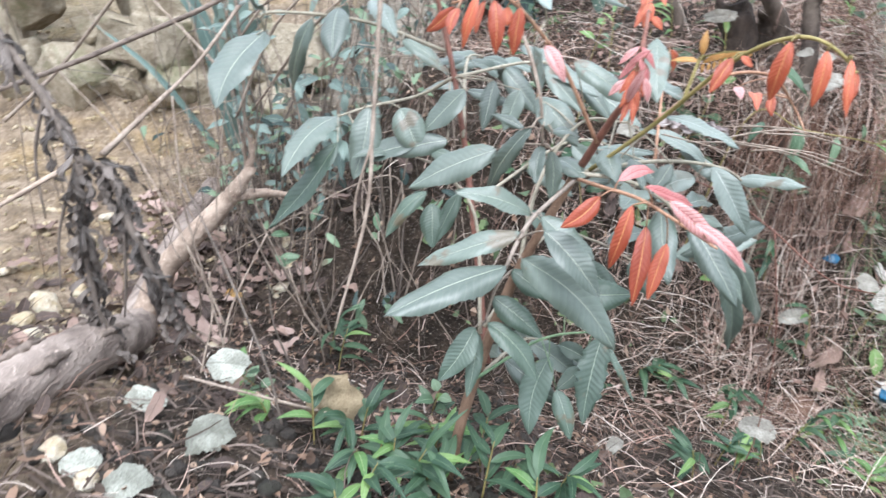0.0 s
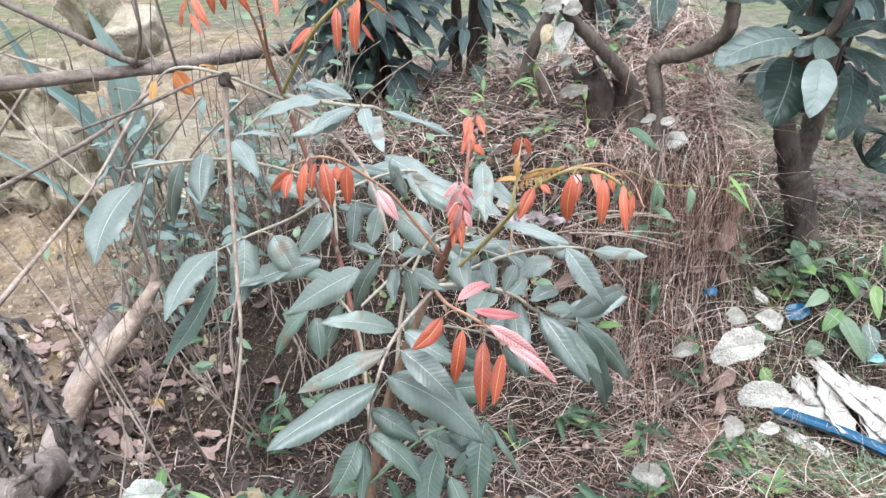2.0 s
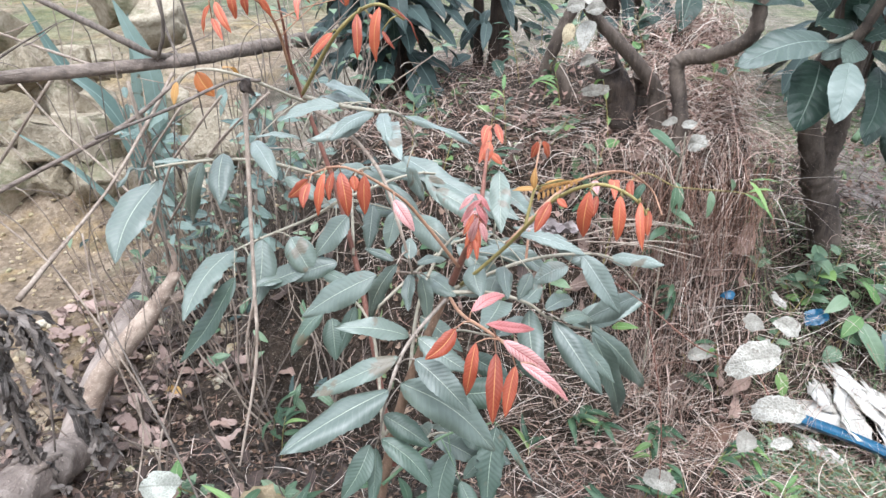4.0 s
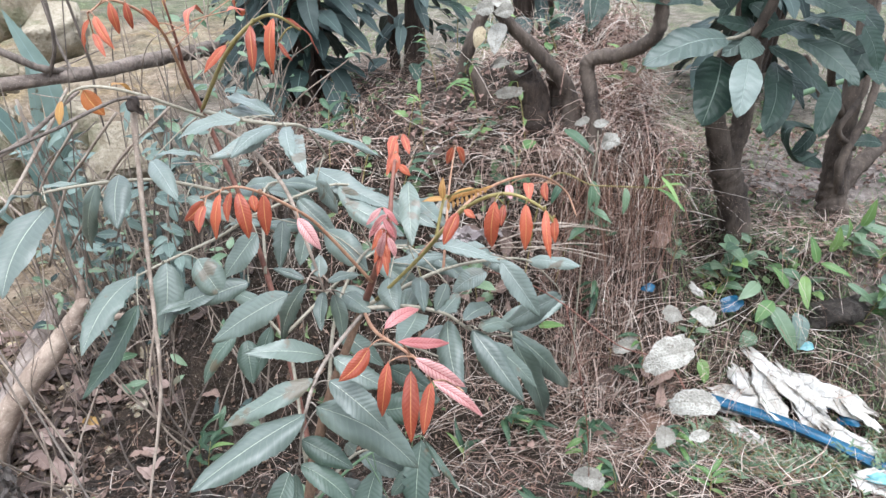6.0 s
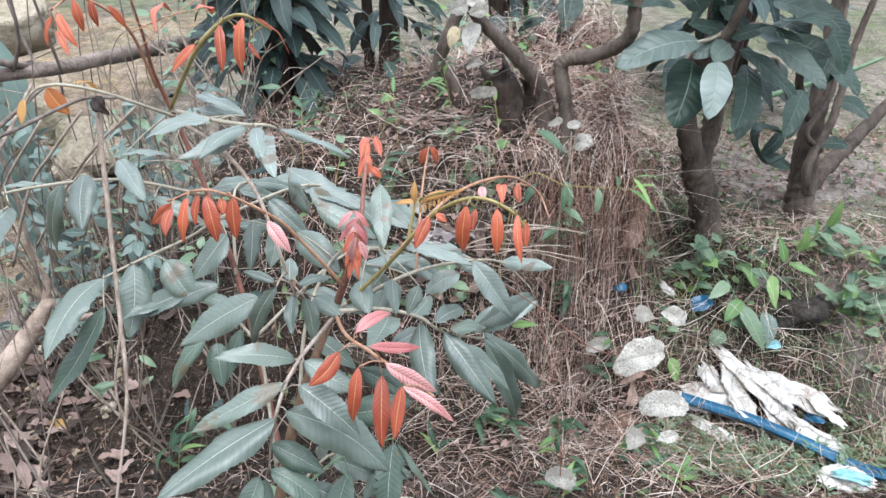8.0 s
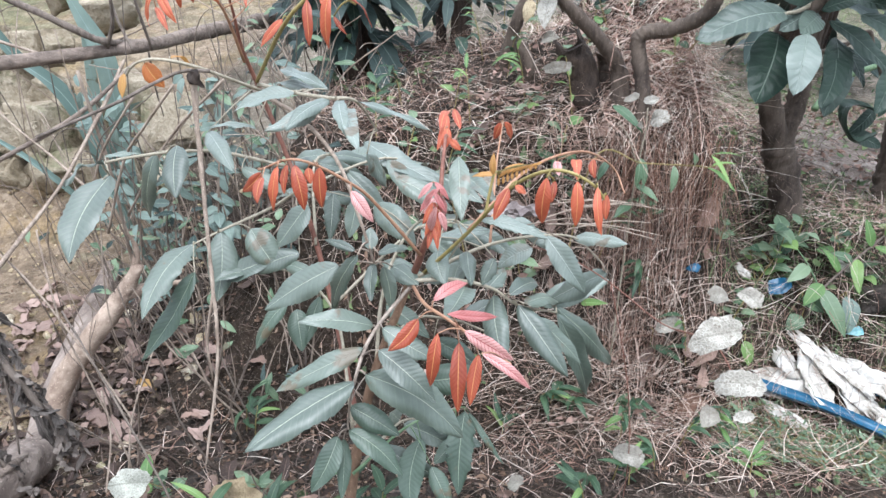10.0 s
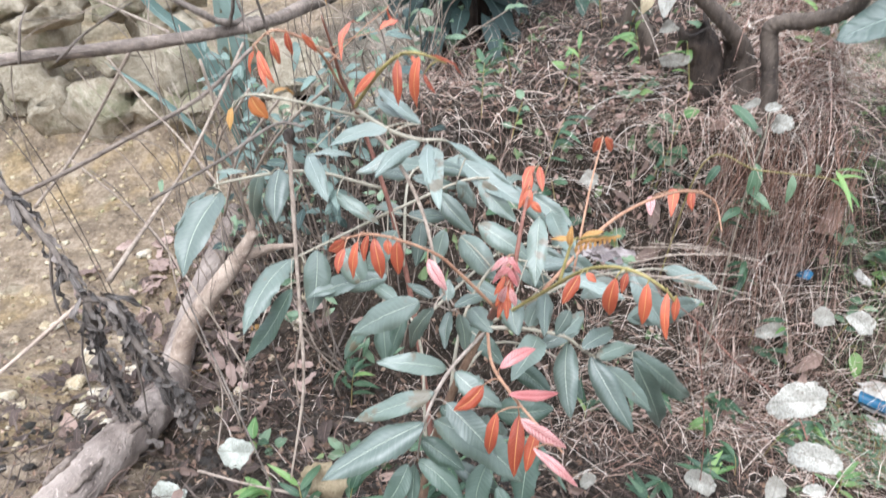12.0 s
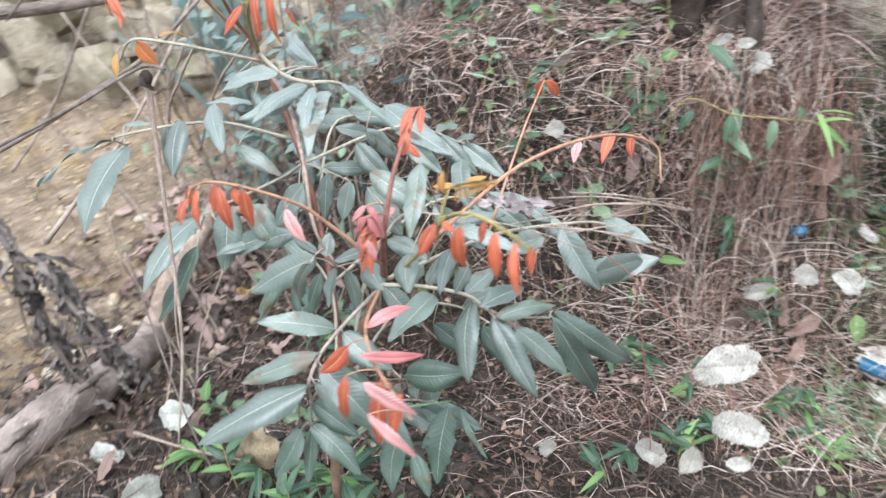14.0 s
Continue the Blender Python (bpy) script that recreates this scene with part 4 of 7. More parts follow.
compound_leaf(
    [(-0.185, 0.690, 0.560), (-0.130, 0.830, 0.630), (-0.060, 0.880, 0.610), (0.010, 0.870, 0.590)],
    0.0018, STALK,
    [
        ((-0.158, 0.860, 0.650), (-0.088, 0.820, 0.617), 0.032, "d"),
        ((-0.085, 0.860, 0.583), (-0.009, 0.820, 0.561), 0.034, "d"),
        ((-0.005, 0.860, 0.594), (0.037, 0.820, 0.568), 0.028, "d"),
        ((-0.040, 0.880, 0.610), (0.020, 0.920, 0.620), 0.028, "g"),
    ],
)


def hidden_leaf(stalk, pairs, seed):
    """A pinnate leaf deeper in the crown, its leaflets in drooping pairs."""
    r = np.random.default_rng(seed)
    line = spline(stalk, 8)
    out = []
    for k in range(pairs):
        q = line[int((0.3 + 0.68 * k / (pairs - 1)) * (len(line) - 1))]
        along = Vector(line[-1] - line[0]).normalized()
        across = along.cross(UP).normalized()
        for side in (-1, 1):
            d = (along * (0.55 + 0.2 * r.random()) + across * side * (0.9 + 0.2 * r.random()) - UP * (0.35 + 0.5 * r.random())).normalized()
            base = Vector(q) + d * 0.006
            out.append((tuple(base), tuple(base + d * (0.075 + 0.045 * r.random())), 0.026 + 0.01 * r.random(), "g"))
    compound_leaf(stalk, 0.0018, STALK, out)


for i, line in enumerate([
    [(-0.240, 0.850, 0.650), (-0.120, 1.000, 0.710), (-0.020, 1.050, 0.690)],
    [(-0.300, 0.950, 0.800), (-0.180, 1.060, 0.810), (-0.080, 1.100, 0.760)],
    [(-0.190, 0.670, 0.480), (-0.130, 0.760, 0.500), (-0.080, 0.820, 0.440)],
    [(-0.270, 0.900, 0.730), (-0.300, 1.060, 0.800), (-0.270, 1.160, 0.770)],
]):
    hidden_leaf(line, 4, 600 + i)


# ---- the mound's straw, litter and pebbles ----
def scatter(n, x0, x1, y0, y1, keep, seed):
    r = np.random.default_rng(seed)
    x, y = r.uniform(x0, x1, n), r.uniform(y0, y1, n)
    ok = r.random(n) < keep(x, y)
    return x[ok], y[ok]


def dip(x, y):
    """The hollow between the mound's flank and the fruit tree: straw is thinned there so that dark soil stands in for
    shade.
    """
    return smooth((x - 0.58) / 0.06) * (1 - smooth((x - 0.92) / 0.08)) * smooth((y - 1.58) / 0.08) * (1 - smooth((y - 2.5) / 0.3))


def mound_share(x, y):
    """Where straw lies thick: the mound, its brow and the slope in front of it."""
    a = smooth((x + 0.62 + 0.25 * smooth((y - 1.7) / 0.5)) / 0.3) * (1 - smooth((x - 0.80 - 0.20 * smooth((y - 1.6) / 0.3)) / 0.2)) * smooth((y - 1.0) / 0.35) * (1 - smooth((y - 2.7) / 0.5))
    b = 0.55 * smooth((x + 0.28) / 0.3) * (1 - smooth((x - 0.75) / 0.25)) * smooth((y - 0.68) / 0.3) * (1 - smooth((y - 1.5) / 0.3))
    face = smooth((x - 0.2) / 0.15) * smooth((y - 1.42) / 0.1) * (1 - smooth((y - 1.74) / 0.1))
    clump = smooth((value_noise(x, y, 3.7, 33) + 0.75) / 0.9) * (0.5 + 0.5 * smooth((value_noise(x, y, 14.0, 35) + 0.5) / 0.8))
    bare = smooth((x + 0.62) / 0.1) * (1 - smooth((x + 0.06) / 0.12)) * smooth((y - 1.15) / 0.08) * (1 - smooth((y - 1.46) / 0.06))
    return (1 - 0.7 * bare) * (1 - 0.85 * dip(x, y)) * np.maximum(a, b) * (0.55 + 0.45 * value_noise(x, y, 6.0, 9)) * (1 - 0.74 * face) * (0.25 + 0.95 * clump) * (0.12 + 0.88 * smooth((y - 1.02) / 0.28))


def straw_layer(name, n, seed, label, lengths, rises, sags, widths, area, share, material=STRAW, lift=0.0, curl=0.7, level=False):
    x, y = scatter(n, *area, share, seed)
    r = np.random.default_rng(seed + 1)
    m = len(x)
    z = ground_z(x, y) + lift * r.random(m)
    v, f = blades(x, y, z, r.uniform(*lengths, m), r.choice([0.0, 3.1416], m) + r.normal(0, 0.4, m) if level else r.random(m) * 6.283, r.uniform(*rises, m), r.uniform(*sags, m), r.uniform(*widths, m), 4, curl, seed + 2)
    ob = new(name, mesh_of(name, v, f, material, None, False))
    return tagged(ob, label, "dry grass" if material in (STRAW, STRAW_PALE) else "grass" if material is LAWN else "weeds", kind="stuff")


AREA = (-0.9, 1.0, 0.5, 3.2)
straw_layer("dry_grass", 19000, 11, "tangled reddish dry grass covering the mound and slope", (0.04, 0.16), (-0.2, 0.9), (0.15, 0.8), (0.0011, 0.0030), AREA, mound_share, lift=0.035, curl=1.3)
straw_layer("dry_grass", 9500, 21, "longer pale dry grass stems standing and leaning", (0.12, 0.34), (0.0, 1.1), (0.2, 0.9), (0.0009, 0.0021), AREA, lambda x, y: mound_share(x, y) * (1 - 0.6 * smooth((y - 1.2) / 0.1) * (1 - smooth((y - 1.75) / 0.1))), lift=0.04, curl=0.8)


def steep(x, y):
    return (0.55 + 0.45 * value_noise(x, y, 5.5, 77)) * smooth((x + 0.12) / 0.2) * (1 - 0.55 * smooth((x - 0.42) / 0.15) * smooth((y - 1.4) / 0.1)) * smooth((y - 1.2) / 0.2)


straw_layer("dry_grass", 5400, 24, "pale dry stems lying across the slope in a loose tangle", (0.07, 0.26), (-0.25, 0.45), (-0.1, 0.5), (0.0009, 0.0022), (-0.3, 0.95, 1.15, 1.80), steep, STRAW_PALE, lift=0.06, curl=0.9, level=True)


def brow(x, y):
    return smooth((x - 0.28) / 0.15) * (1 - smooth((x - 0.52) / 0.1)) * smooth((y - 1.45) / 0.15) * (1 - smooth((y - 2.3) / 0.3))


straw_layer("dry_grass", 900, 26, "upright dry straw at the foot of the cut limbs", (0.10, 0.24), (0.6, 1.4), (0.1, 0.6), (0.0013, 0.0032), (0.30, 0.53, 1.46, 1.68), lambda x, y: 0.9 + 0.0 * x, lift=0.05, curl=0.8)


def overhang(n, seed, label, area, top, lengths, rises, sags, widths, curl=0.8, material=STRAW):
    """Straw matted over the brow, standing clear of the cut face below it. top: height of the mat on the plan."""
    r = np.random.default_rng(seed)
    x, y = r.uniform(area[0], area[1], n), r.uniform(area[2], area[3], n)
    z = np.maximum(top(x, y) - 0.07 * r.random(n) ** 2 + 0.02 * value_noise(x, y, 9.0, 5), ground_z(x, y) + 0.01)
    v, f = blades(x, y, z, r.uniform(*lengths, n), r.random(n) * 6.283, r.uniform(*rises, n), r.uniform(*sags, n), r.uniform(*widths, n), 5, curl, seed + 2)
    return tagged(new("dry_grass", mesh_of("dry_grass", v, f, material, None, False)), label, "dry grass", kind="stuff")


def mat_top(x, y):
    return 0.70 + 0.12 * smooth((x - 0.34) / 0.1) * smooth((y - 1.62) / 0.2) - 0.9 * np.maximum(0, x - 0.56)


overhang(2300, 28, "tangled mat of pale straw overhanging the mound's cut brow", (0.28, 0.57, 1.66, 2.10), mat_top, (0.04, 0.15), (-0.5, 0.6), (0.0, 0.6), (0.0010, 0.0028), 1.9)
overhang(170, 29, "loose straw hanging down the mound's cut face", (0.10, 0.66, 1.58, 1.70), mat_top, (0.10, 0.26), (-1.2, 0.6), (0.2, 1.1), (0.0010, 0.0022), 0.8)
overhang(300, 37, "rusty red grass strands hanging down the cut face", (0.28, 0.60, 1.48, 1.62), lambda x, y: 0.62 + 0.6 * (y - 1.5), (0.12, 0.30), (-1.45, -0.9), (0.0, 0.3), (0.0012, 0.0026), 0.25, STRAW_RUST)
straw_layer("dry_grass", 4200, 34, "dry straw strewn over sheets and weeds on the terrace", (0.06, 0.22), (-0.1, 0.6), (0.1, 0.6), (0.0010, 0.0022), (0.55, 1.45, 1.15, 1.95), lambda x, y: (1 - 0.85 * dip(x, y)) * (0.6 + 0.4 * value_noise(x, y, 5.0, 71)), lift=0.05, curl=0.8)
straw_layer("dry_grass", 2200, 31, "dry straw strewn over the mound's brow", (0.08, 0.24), (-0.6, 0.9), (0.3, 1.2), (0.0014, 0.0036), (0.1, 0.9, 1.4, 2.6), brow, lift=0.13, curl=0.9)


def sparse(x, y):
    bank = 1 - 0.75 * smooth((x + 1.0) / 0.2) * (1 - smooth((y - 1.0) / 0.3))
    return 0.22 * bank * smooth((x + 1.2) / 0.4) * smooth((y - 0.35) / 0.2) * (1 - smooth((y - 2.2) / 0.6)) + 0.2 * smooth((y - 2.2) / 0.5) + 0.22 * smooth((x - 0.6) / 0.2) * smooth((y - 1.5) / 0.3) * (1 - 0.8 * dip(x, y))


straw_layer("dry_grass", 18000, 41, "scattered dry grass bits on bare soil", (0.03, 0.15), (-0.1, 0.35), (0.1, 0.5), (0.0008, 0.0019), (-1.6, 2.2, 0.2, 4.5), sparse, lift=0.01)
straw_layer("grass_tufts", 26000, 51, "short green grass growing in patches", (0.03, 0.10), (0.5, 1.4), (0.1, 0.7), (0.0015, 0.004), (-0.6, 3.2, 1.1, 5.5), lambda x, y: smooth((value_noise(x, y, 2.3, 14) + 0.25) / 0.3) * np.maximum(0.5 * smooth((x - 0.65) / 0.2), smooth((y - 2.5) / 0.4)), LAWN)


straw_layer("grass_tufts", 9000, 58, "thin dark green grass growing over the terrace", (0.04, 0.13), (0.3, 1.3), (0.2, 0.9), (0.0014, 0.0036), (0.58, 1.8, 1.2, 2.1), lambda x, y: (0.6 + 0.4 * value_noise(x, y, 4.3, 83)) * smooth((y - 1.15 - 0.35 * smooth((0.8 - x) / 0.2)) / 0.15), GREENS)
straw_layer("twig_debris", 13000, 56, "dark rotting twigs and stalk bits on the soil", (0.02, 0.13), (-0.05, 0.4), (0.1, 0.5), (0.0015, 0.0045), (-1.7, 1.3, 0.2, 2.6), lambda x, y: 0.75 * smooth((x + 1.4) / 0.4) + 0.15, DEBRIS, lift=0.012, curl=0.5)


def litter_share(x, y):
    a = smooth((x + 1.45) / 0.3) * (1 - smooth((x + 0.1) / 0.35)) * smooth((y - 0.3) / 0.2) * (1 - smooth((y - 2.0) / 0.4))
    return a * (0.55 + 0.45 * value_noise(x, y, 3.0, 19)) + 0.12


def litter_layer(name, n, seed, label, sizes, area, share, material=LITTER, slim=0.5, tilt=0.4, lift=0.0):
    x, y = scatter(n, *area, share, seed)
    r = np.random.default_rng(seed + 1)
    v, f = flakes(x, y, ground_z(x, y) + lift * r.random(len(x)), r.uniform(*sizes, len(x)), seed + 2, 0.02, slim, tilt)
    return tagged(new(name, mesh_of(name, v, f, material, None, False)), label, "leaf litter", kind="stuff")


straw_layer("dry_grass", 900, 46, "brown grass fibres over the humus", (0.03, 0.14), (-0.1, 0.7), (0.1, 0.7), (0.0010, 0.0024), (-1.0, 0.2, 0.35, 1.35), lambda x, y: 0.5 + 0.5 * value_noise(x, y, 5.0, 61), lift=0.015, curl=0.9)
litter_layer("leaf_litter", 8000, 61, "brown dead leaves strewn over the soil", (0.008, 0.028), (-1.9, 1.6, 0.2, 3.2), litter_share)


def fallen_shape(x, y, seed):
    """A curled dead leaf lying on the soil."""
    r = np.random.default_rng(seed)
    yaw, size = r.random() * 6.283, 0.035 + 0.055 * r.random() ** 1.5
    d = Vector((math.cos(yaw) * size, math.sin(yaw) * size, r.normal(0, 0.2) * size))
    a = on_ground(x, y, 0.010 + 0.012 * r.random())
    v, f, u = leaf(a - d * 0.5, a + d * 0.5, size * (0.35 + 0.25 * r.random()), (r.normal(0, 0.5), r.normal(-0.2, 0.5), 1), r.normal(0.05, 0.12), r.normal(0.3, 0.5), 0.05, seed, 7, 2, 0.85, 0.2, 0.6)
    return [Vector((p.x, p.y, max(p.z, float(ground_z(p.x, p.y)) + 0.003))) for p in v], f, u


def fallen_spot(r):
    if r.random() < 0.35:
        return r.normal(-1.20, 0.13), 1.0 + 0.95 * r.random()
    if r.random() < 0.5:
        t = r.random()
        return r.normal(-0.98 - 0.16 * t, 0.10), 0.75 + 0.95 * t
    return (r.normal(-0.92, 0.22), 0.35 + 1.4 * r.random()) if r.random() < 0.6 else (-0.9 + 1.0 * r.random(), 0.35 + 0.9 * r.random())


litter_rng = np.random.default_rng(64)
for i in range(130):
    x, y = fallen_spot(litter_rng)
    solo("fallen_leaf", fallen_shape(x, y, 5000 + i), LEAF_FALLEN, on_ground(x, y), "curled pinkish brown dead leaf on dark soil", "leaf", "fallen leaves")
for i, (x, y) in enumerate([(-0.983, 1.450), (-0.955, 1.440), (-1.06, 1.22)]):
    solo("fallen_leaf", fallen_shape(x, y, 5190 + i), LEAF_OCHRE, on_ground(x, y), "small ochre yellow dead leaf on dark soil", "leaf", "fallen leaves")
heap = np.random.default_rng(66)
for i in range(90):
    x, y = (heap.normal(-1.44, 0.09), 1.42 + 0.55 * heap.random()) if i < 50 else (-1.12 + 0.42 * heap.random(), 1.12 + 0.55 * heap.random())
    v, f, u = fallen_shape(x, y, 5600 + i)
    solo("fallen_leaf", ([p + UP * 0.012 * heap.random() for p in v], f, u), LEAF_DRY, on_ground(x, y), "broad pinkish tan dead leaf on the gully floor", "leaf", "fallen leaves")
litter_layer("leaf_litter", 3800, 75, "pale brown leaf crumbs over the terrace soil", (0.010, 0.034), (0.90, 2.1, 1.66, 2.9), lambda x, y: 0.55 + 0.45 * value_noise(x, y, 4.0, 91), LITTER_PINK)
litter_layer("leaf_litter", 2000, 78, "mauve brown leaf crumbs caught in the mound's straw", (0.010, 0.030), (-0.15, 0.62, 1.30, 2.05), lambda x, y: 0.5 + 0.5 * value_noise(x, y, 5.0, 97), LITTER_PINK, 0.5, 0.6, 0.06)
for i in range(34):
    x, y = -0.10 + 0.72 * litter_rng.random(), 1.36 + 0.50 * litter_rng.random()
    v, f, u = fallen_shape(x, y, 5400 + i)
    solo("fallen_leaf", ([p + UP * 0.035 for p in v], f, u), LEAF_FALLEN, on_ground(x, y), "curled brown dead leaf caught in dry straw", "leaf", "fallen leaves")
v, f, u = merged([fallen_shape(*fallen_spot(litter_rng), 5200 + i) for i in range(250)])
tagged(new("leaf_litter", mesh_of("leaf_litter", v, f, LEAF_FALLEN, u)), "curled brown dead leaves gathered round the log", "leaf litter", kind="stuff")
litter_layer("leaf_litter", 14000, 71, "fine dark leaf crumbs on the soil", (0.006, 0.02), (-1.7, 1.3, 0.2, 2.4), lambda x, y: 0.3 + litter_share(x, y) * 0.7)
litter_layer("low_weeds", 11000, 81, "small green leaves of low weeds", (0.012, 0.038), (-0.7, 2.4, 0.4, 3.6), lambda x, y: np.maximum(0.34 * smooth((x - 0.68) / 0.15) * smooth((y - 1.15) / 0.2), smooth((value_noise(x, y, 3.3, 44) - 0.15) / 0.3) * 0.35), GREENS, 0.55, 0.5)


def gravel(n, seed, sizes, share, label):
    x, y = scatter(n, -3.2, -0.55, 0.2, 3.0, share, seed)
    r = np.random.default_rng(seed)
    shapes = [rock(on_ground(a, b, 0.002), s, int(1000 * abs(a) + 77 * b), 1, 0.6) for a, b, s in zip(x, y, r.uniform(*sizes, len(x)) ** 1.0)]
    v, f, _ = merged(shapes)
    tagged(new("gravel", mesh_of("gravel", v, f, PEBBLE)), label, "gravel", kind="stuff")


clods = np.random.default_rng(95)
shapes = []
for i in range(900):
    x, y = -1.15 + 1.1 * clods.random(), 0.35 + 1.0 * clods.random()
    shapes.append(rock(on_ground(x, y, 0.002), 0.004 + 0.013 * clods.random() ** 2, 9000 + i, 1, 0.75, 0.8, 0.5))
v, f, u = merged(shapes)
tagged(new("soil_clods", mesh_of("soil_clods", v, f, STONE_DARK)), "dark crumbs and clods of damp humus", "soil", kind="stuff")
straw_layer("grass_tufts", 16000, 59, "rough grass on the open ground around", (0.05, 0.16), (0.4, 1.3), (0.2, 0.9), (0.003, 0.007), (-6.0, 6.0, -4.0, 8.0), lambda x, y: smooth((np.hypot(x, y - 1.6) - 2.6) / 1.0) * smooth((value_noise(x, y, 0.9, 27) + 0.1) / 0.3), LAWN)
gravel(1900, 91, (0.003, 0.013), lambda x, y: smooth((-x - 0.7) / 0.4), "yellowish gravel washed over sandy soil")
for i in range(40):
    x, y = -0.85 - 0.9 * rng.random(), 0.45 + 1.4 * rng.random()
    s = 0.012 + 0.016 * rng.random()
    solo("pebble", rock(on_ground(x, y, s * 0.2), s, 300 + i, 2, 0.6), PEBBLE, on_ground(x, y), "rounded ochre pebble lying on sandy soil", "pebble", "pebbles in the gully")

for i, (x, y, s) in enumerate([(-0.686, 0.477, 0.016), (-0.615, 0.450, 0.014), (-1.387, 1.215, 0.034), (-1.20, 1.02, 0.026), (-1.13, 0.90, 0.022), (-1.30, 1.05, 0.030)]):
    solo("pebble", rock(on_ground(x, y, s * 0.25), s, 350 + i, 2, 0.6), PEBBLE, on_ground(x, y), "ochre stone half sunk in sandy soil", "pebble", "pebbles in the gully")

# ---- stone wall over the gully ----
wall = thing("stone_wall", on_ground(-2.3, 2.55), "rough bank of ochre field stones with dark gaps", "wall")
for row in range(6):
    x = -3.4
    while x < -1.35 - 0.08 * row:
        s = 0.055 + 0.095 * rng.random() ** 1.5
        x += s * 1.15
        y = 2.50 + 0.07 * row + 0.10 * (x + 2.3) + rng.normal(0, 0.035)
        if rng.random() > 0.2:
            part("stone", rock(on_ground(x, y, 0.03 + row * 0.125 + rng.normal(0, 0.02)), s * 0.90, 500 + int(abs(x) * 997) + row, 3, 0.95, 0.28, 0.45), STONE, wall)
        x += s * 0.75
solo("stone_slab", rock((-2.32, 2.46, 0.52), 0.10, 777, 3, 0.35, 0.45, 0.5), STONE, (-2.32, 2.40, 0.5), "dark weathered slab lying on the bank", "stone")

# ---- fallen wood ----
log = thing("fallen_log", on_ground(-0.92, 0.86), "long weathered grey-brown log lying down the slope", "log")
LOG = [(-0.800, 0.330, 0.440), (-0.812, 0.540, 0.395), (-0.840, 0.700, 0.330), (-0.895, 0.880, 0.225), (-1.020, 1.080, 0.060), (-1.160, 1.300, -0.050), (-1.250, 1.580, -0.065), (-1.360, 2.050, -0.055)]
part("bark", tube(LOG, [0.043, 0.041, 0.045, 0.043, 0.042, 0.044, 0.042, 0.034], 26, 14, 0.07, 5), BARK_LOG, log)
for i, (s, d) in enumerate([(0, (0.036, 0.02, 0.030)), (1, (-0.02, 0.0, 0.044)), (2, (0.03, 0.01, 0.036)), (0, (-0.01, 0.0, 0.049)), (1, (0.03, 0.0, 0.036)), (2, (-0.015, 0.0, 0.045)), (3, (0.02, 0.0, 0.042)), (3, (-0.02, -0.01, 0.040)), (0, (0.022, 0.0, 0.043))]):
    a, c = Vector(LOG[s]) + Vector(d), Vector(LOG[s + 1]) + Vector(d)
    part("bark_strip", tube([a.lerp(c, 0.2), a.lerp(c, 0.5) + Vector((0.004, 0, 0.004)), a.lerp(c, 0.85)], [0.004, 0.009, 0.003], 6, 6, 0.4, 20 + i), BARK_GREY, log, "lifting strip of grey bark")
for i, (s, t) in enumerate([(0, 0.8), (1, 0.55), (2, 0.6)]):
    q = Vector(LOG[s]).lerp(Vector(LOG[s + 1]), t) + Vector((0.02, -0.02, 0.035))
    part("knot", rock(q, 0.018, 30 + i, 2, 0.8), BARK_LOG, log)
for i in range(20):
    x, y = -1.15 + 0.75 * rng.random(), 1.05 + 0.9 * rng.random()
    h = 0.2 + 0.4 * rng.random()
    lean = Vector((rng.normal(0, 0.2), rng.normal(0, 0.16), h))
    a = on_ground(x, y, -0.01)
    solo("dry_stalk", tube([a] + [a + lean * t + Vector(rng.normal(0, 0.016, 3)) for t in (0.25, 0.5, 0.75)] + [a + lean], [0.0022 + 0.0014 * rng.random(), 0.0012, 0.0007], 6, 5, 0.15, 2000 + i), TWIG if i % 2 else TWIG_DARK, a, "thin upright dry stalk growing from the litter", "twig", "dry stalks")
pale = thing("forked_branch", on_ground(-1.05, 1.25), "bleached forked branch propped on the litter", "branch")
part("limb", tube([(-1.085, 1.180, 0.000), (-1.050, 1.270, 0.120), (-0.930, 1.350, 0.270), (-0.860, 1.395, 0.375)], [0.028, 0.029, 0.024, 0.013], 12, 7, 0.1, 4), WOOD_PALE, pale)
part("horn", tube([(-0.905, 1.365, 0.300), (-0.850, 1.430, 0.290), (-0.800, 1.480, 0.270)], [0.018, 0.012, 0.006], 9, 6, 0.1, 7), WOOD_PALE, pale)
part("spike", tube([(-0.870, 1.390, 0.360), (-0.862, 1.400, 0.420), (-0.870, 1.395, 0.465)], [0.012, 0.007, 0.002], 8, 5, 0.1, 8), WOOD_PALE, pale)


def twig(points, r0, r1, material, label, seed, name="dead_twig"):
    line = [Vector(p) for p in points]
    return solo(name, tube(line, [r0 * 0.78, (r0 + r1) * 0.36, r1 * 0.66, (r0 + r1) * 0.37, r1 * 0.72], 7, 8, 0.22, seed), material, line[0], label, "twig", "dead twigs")


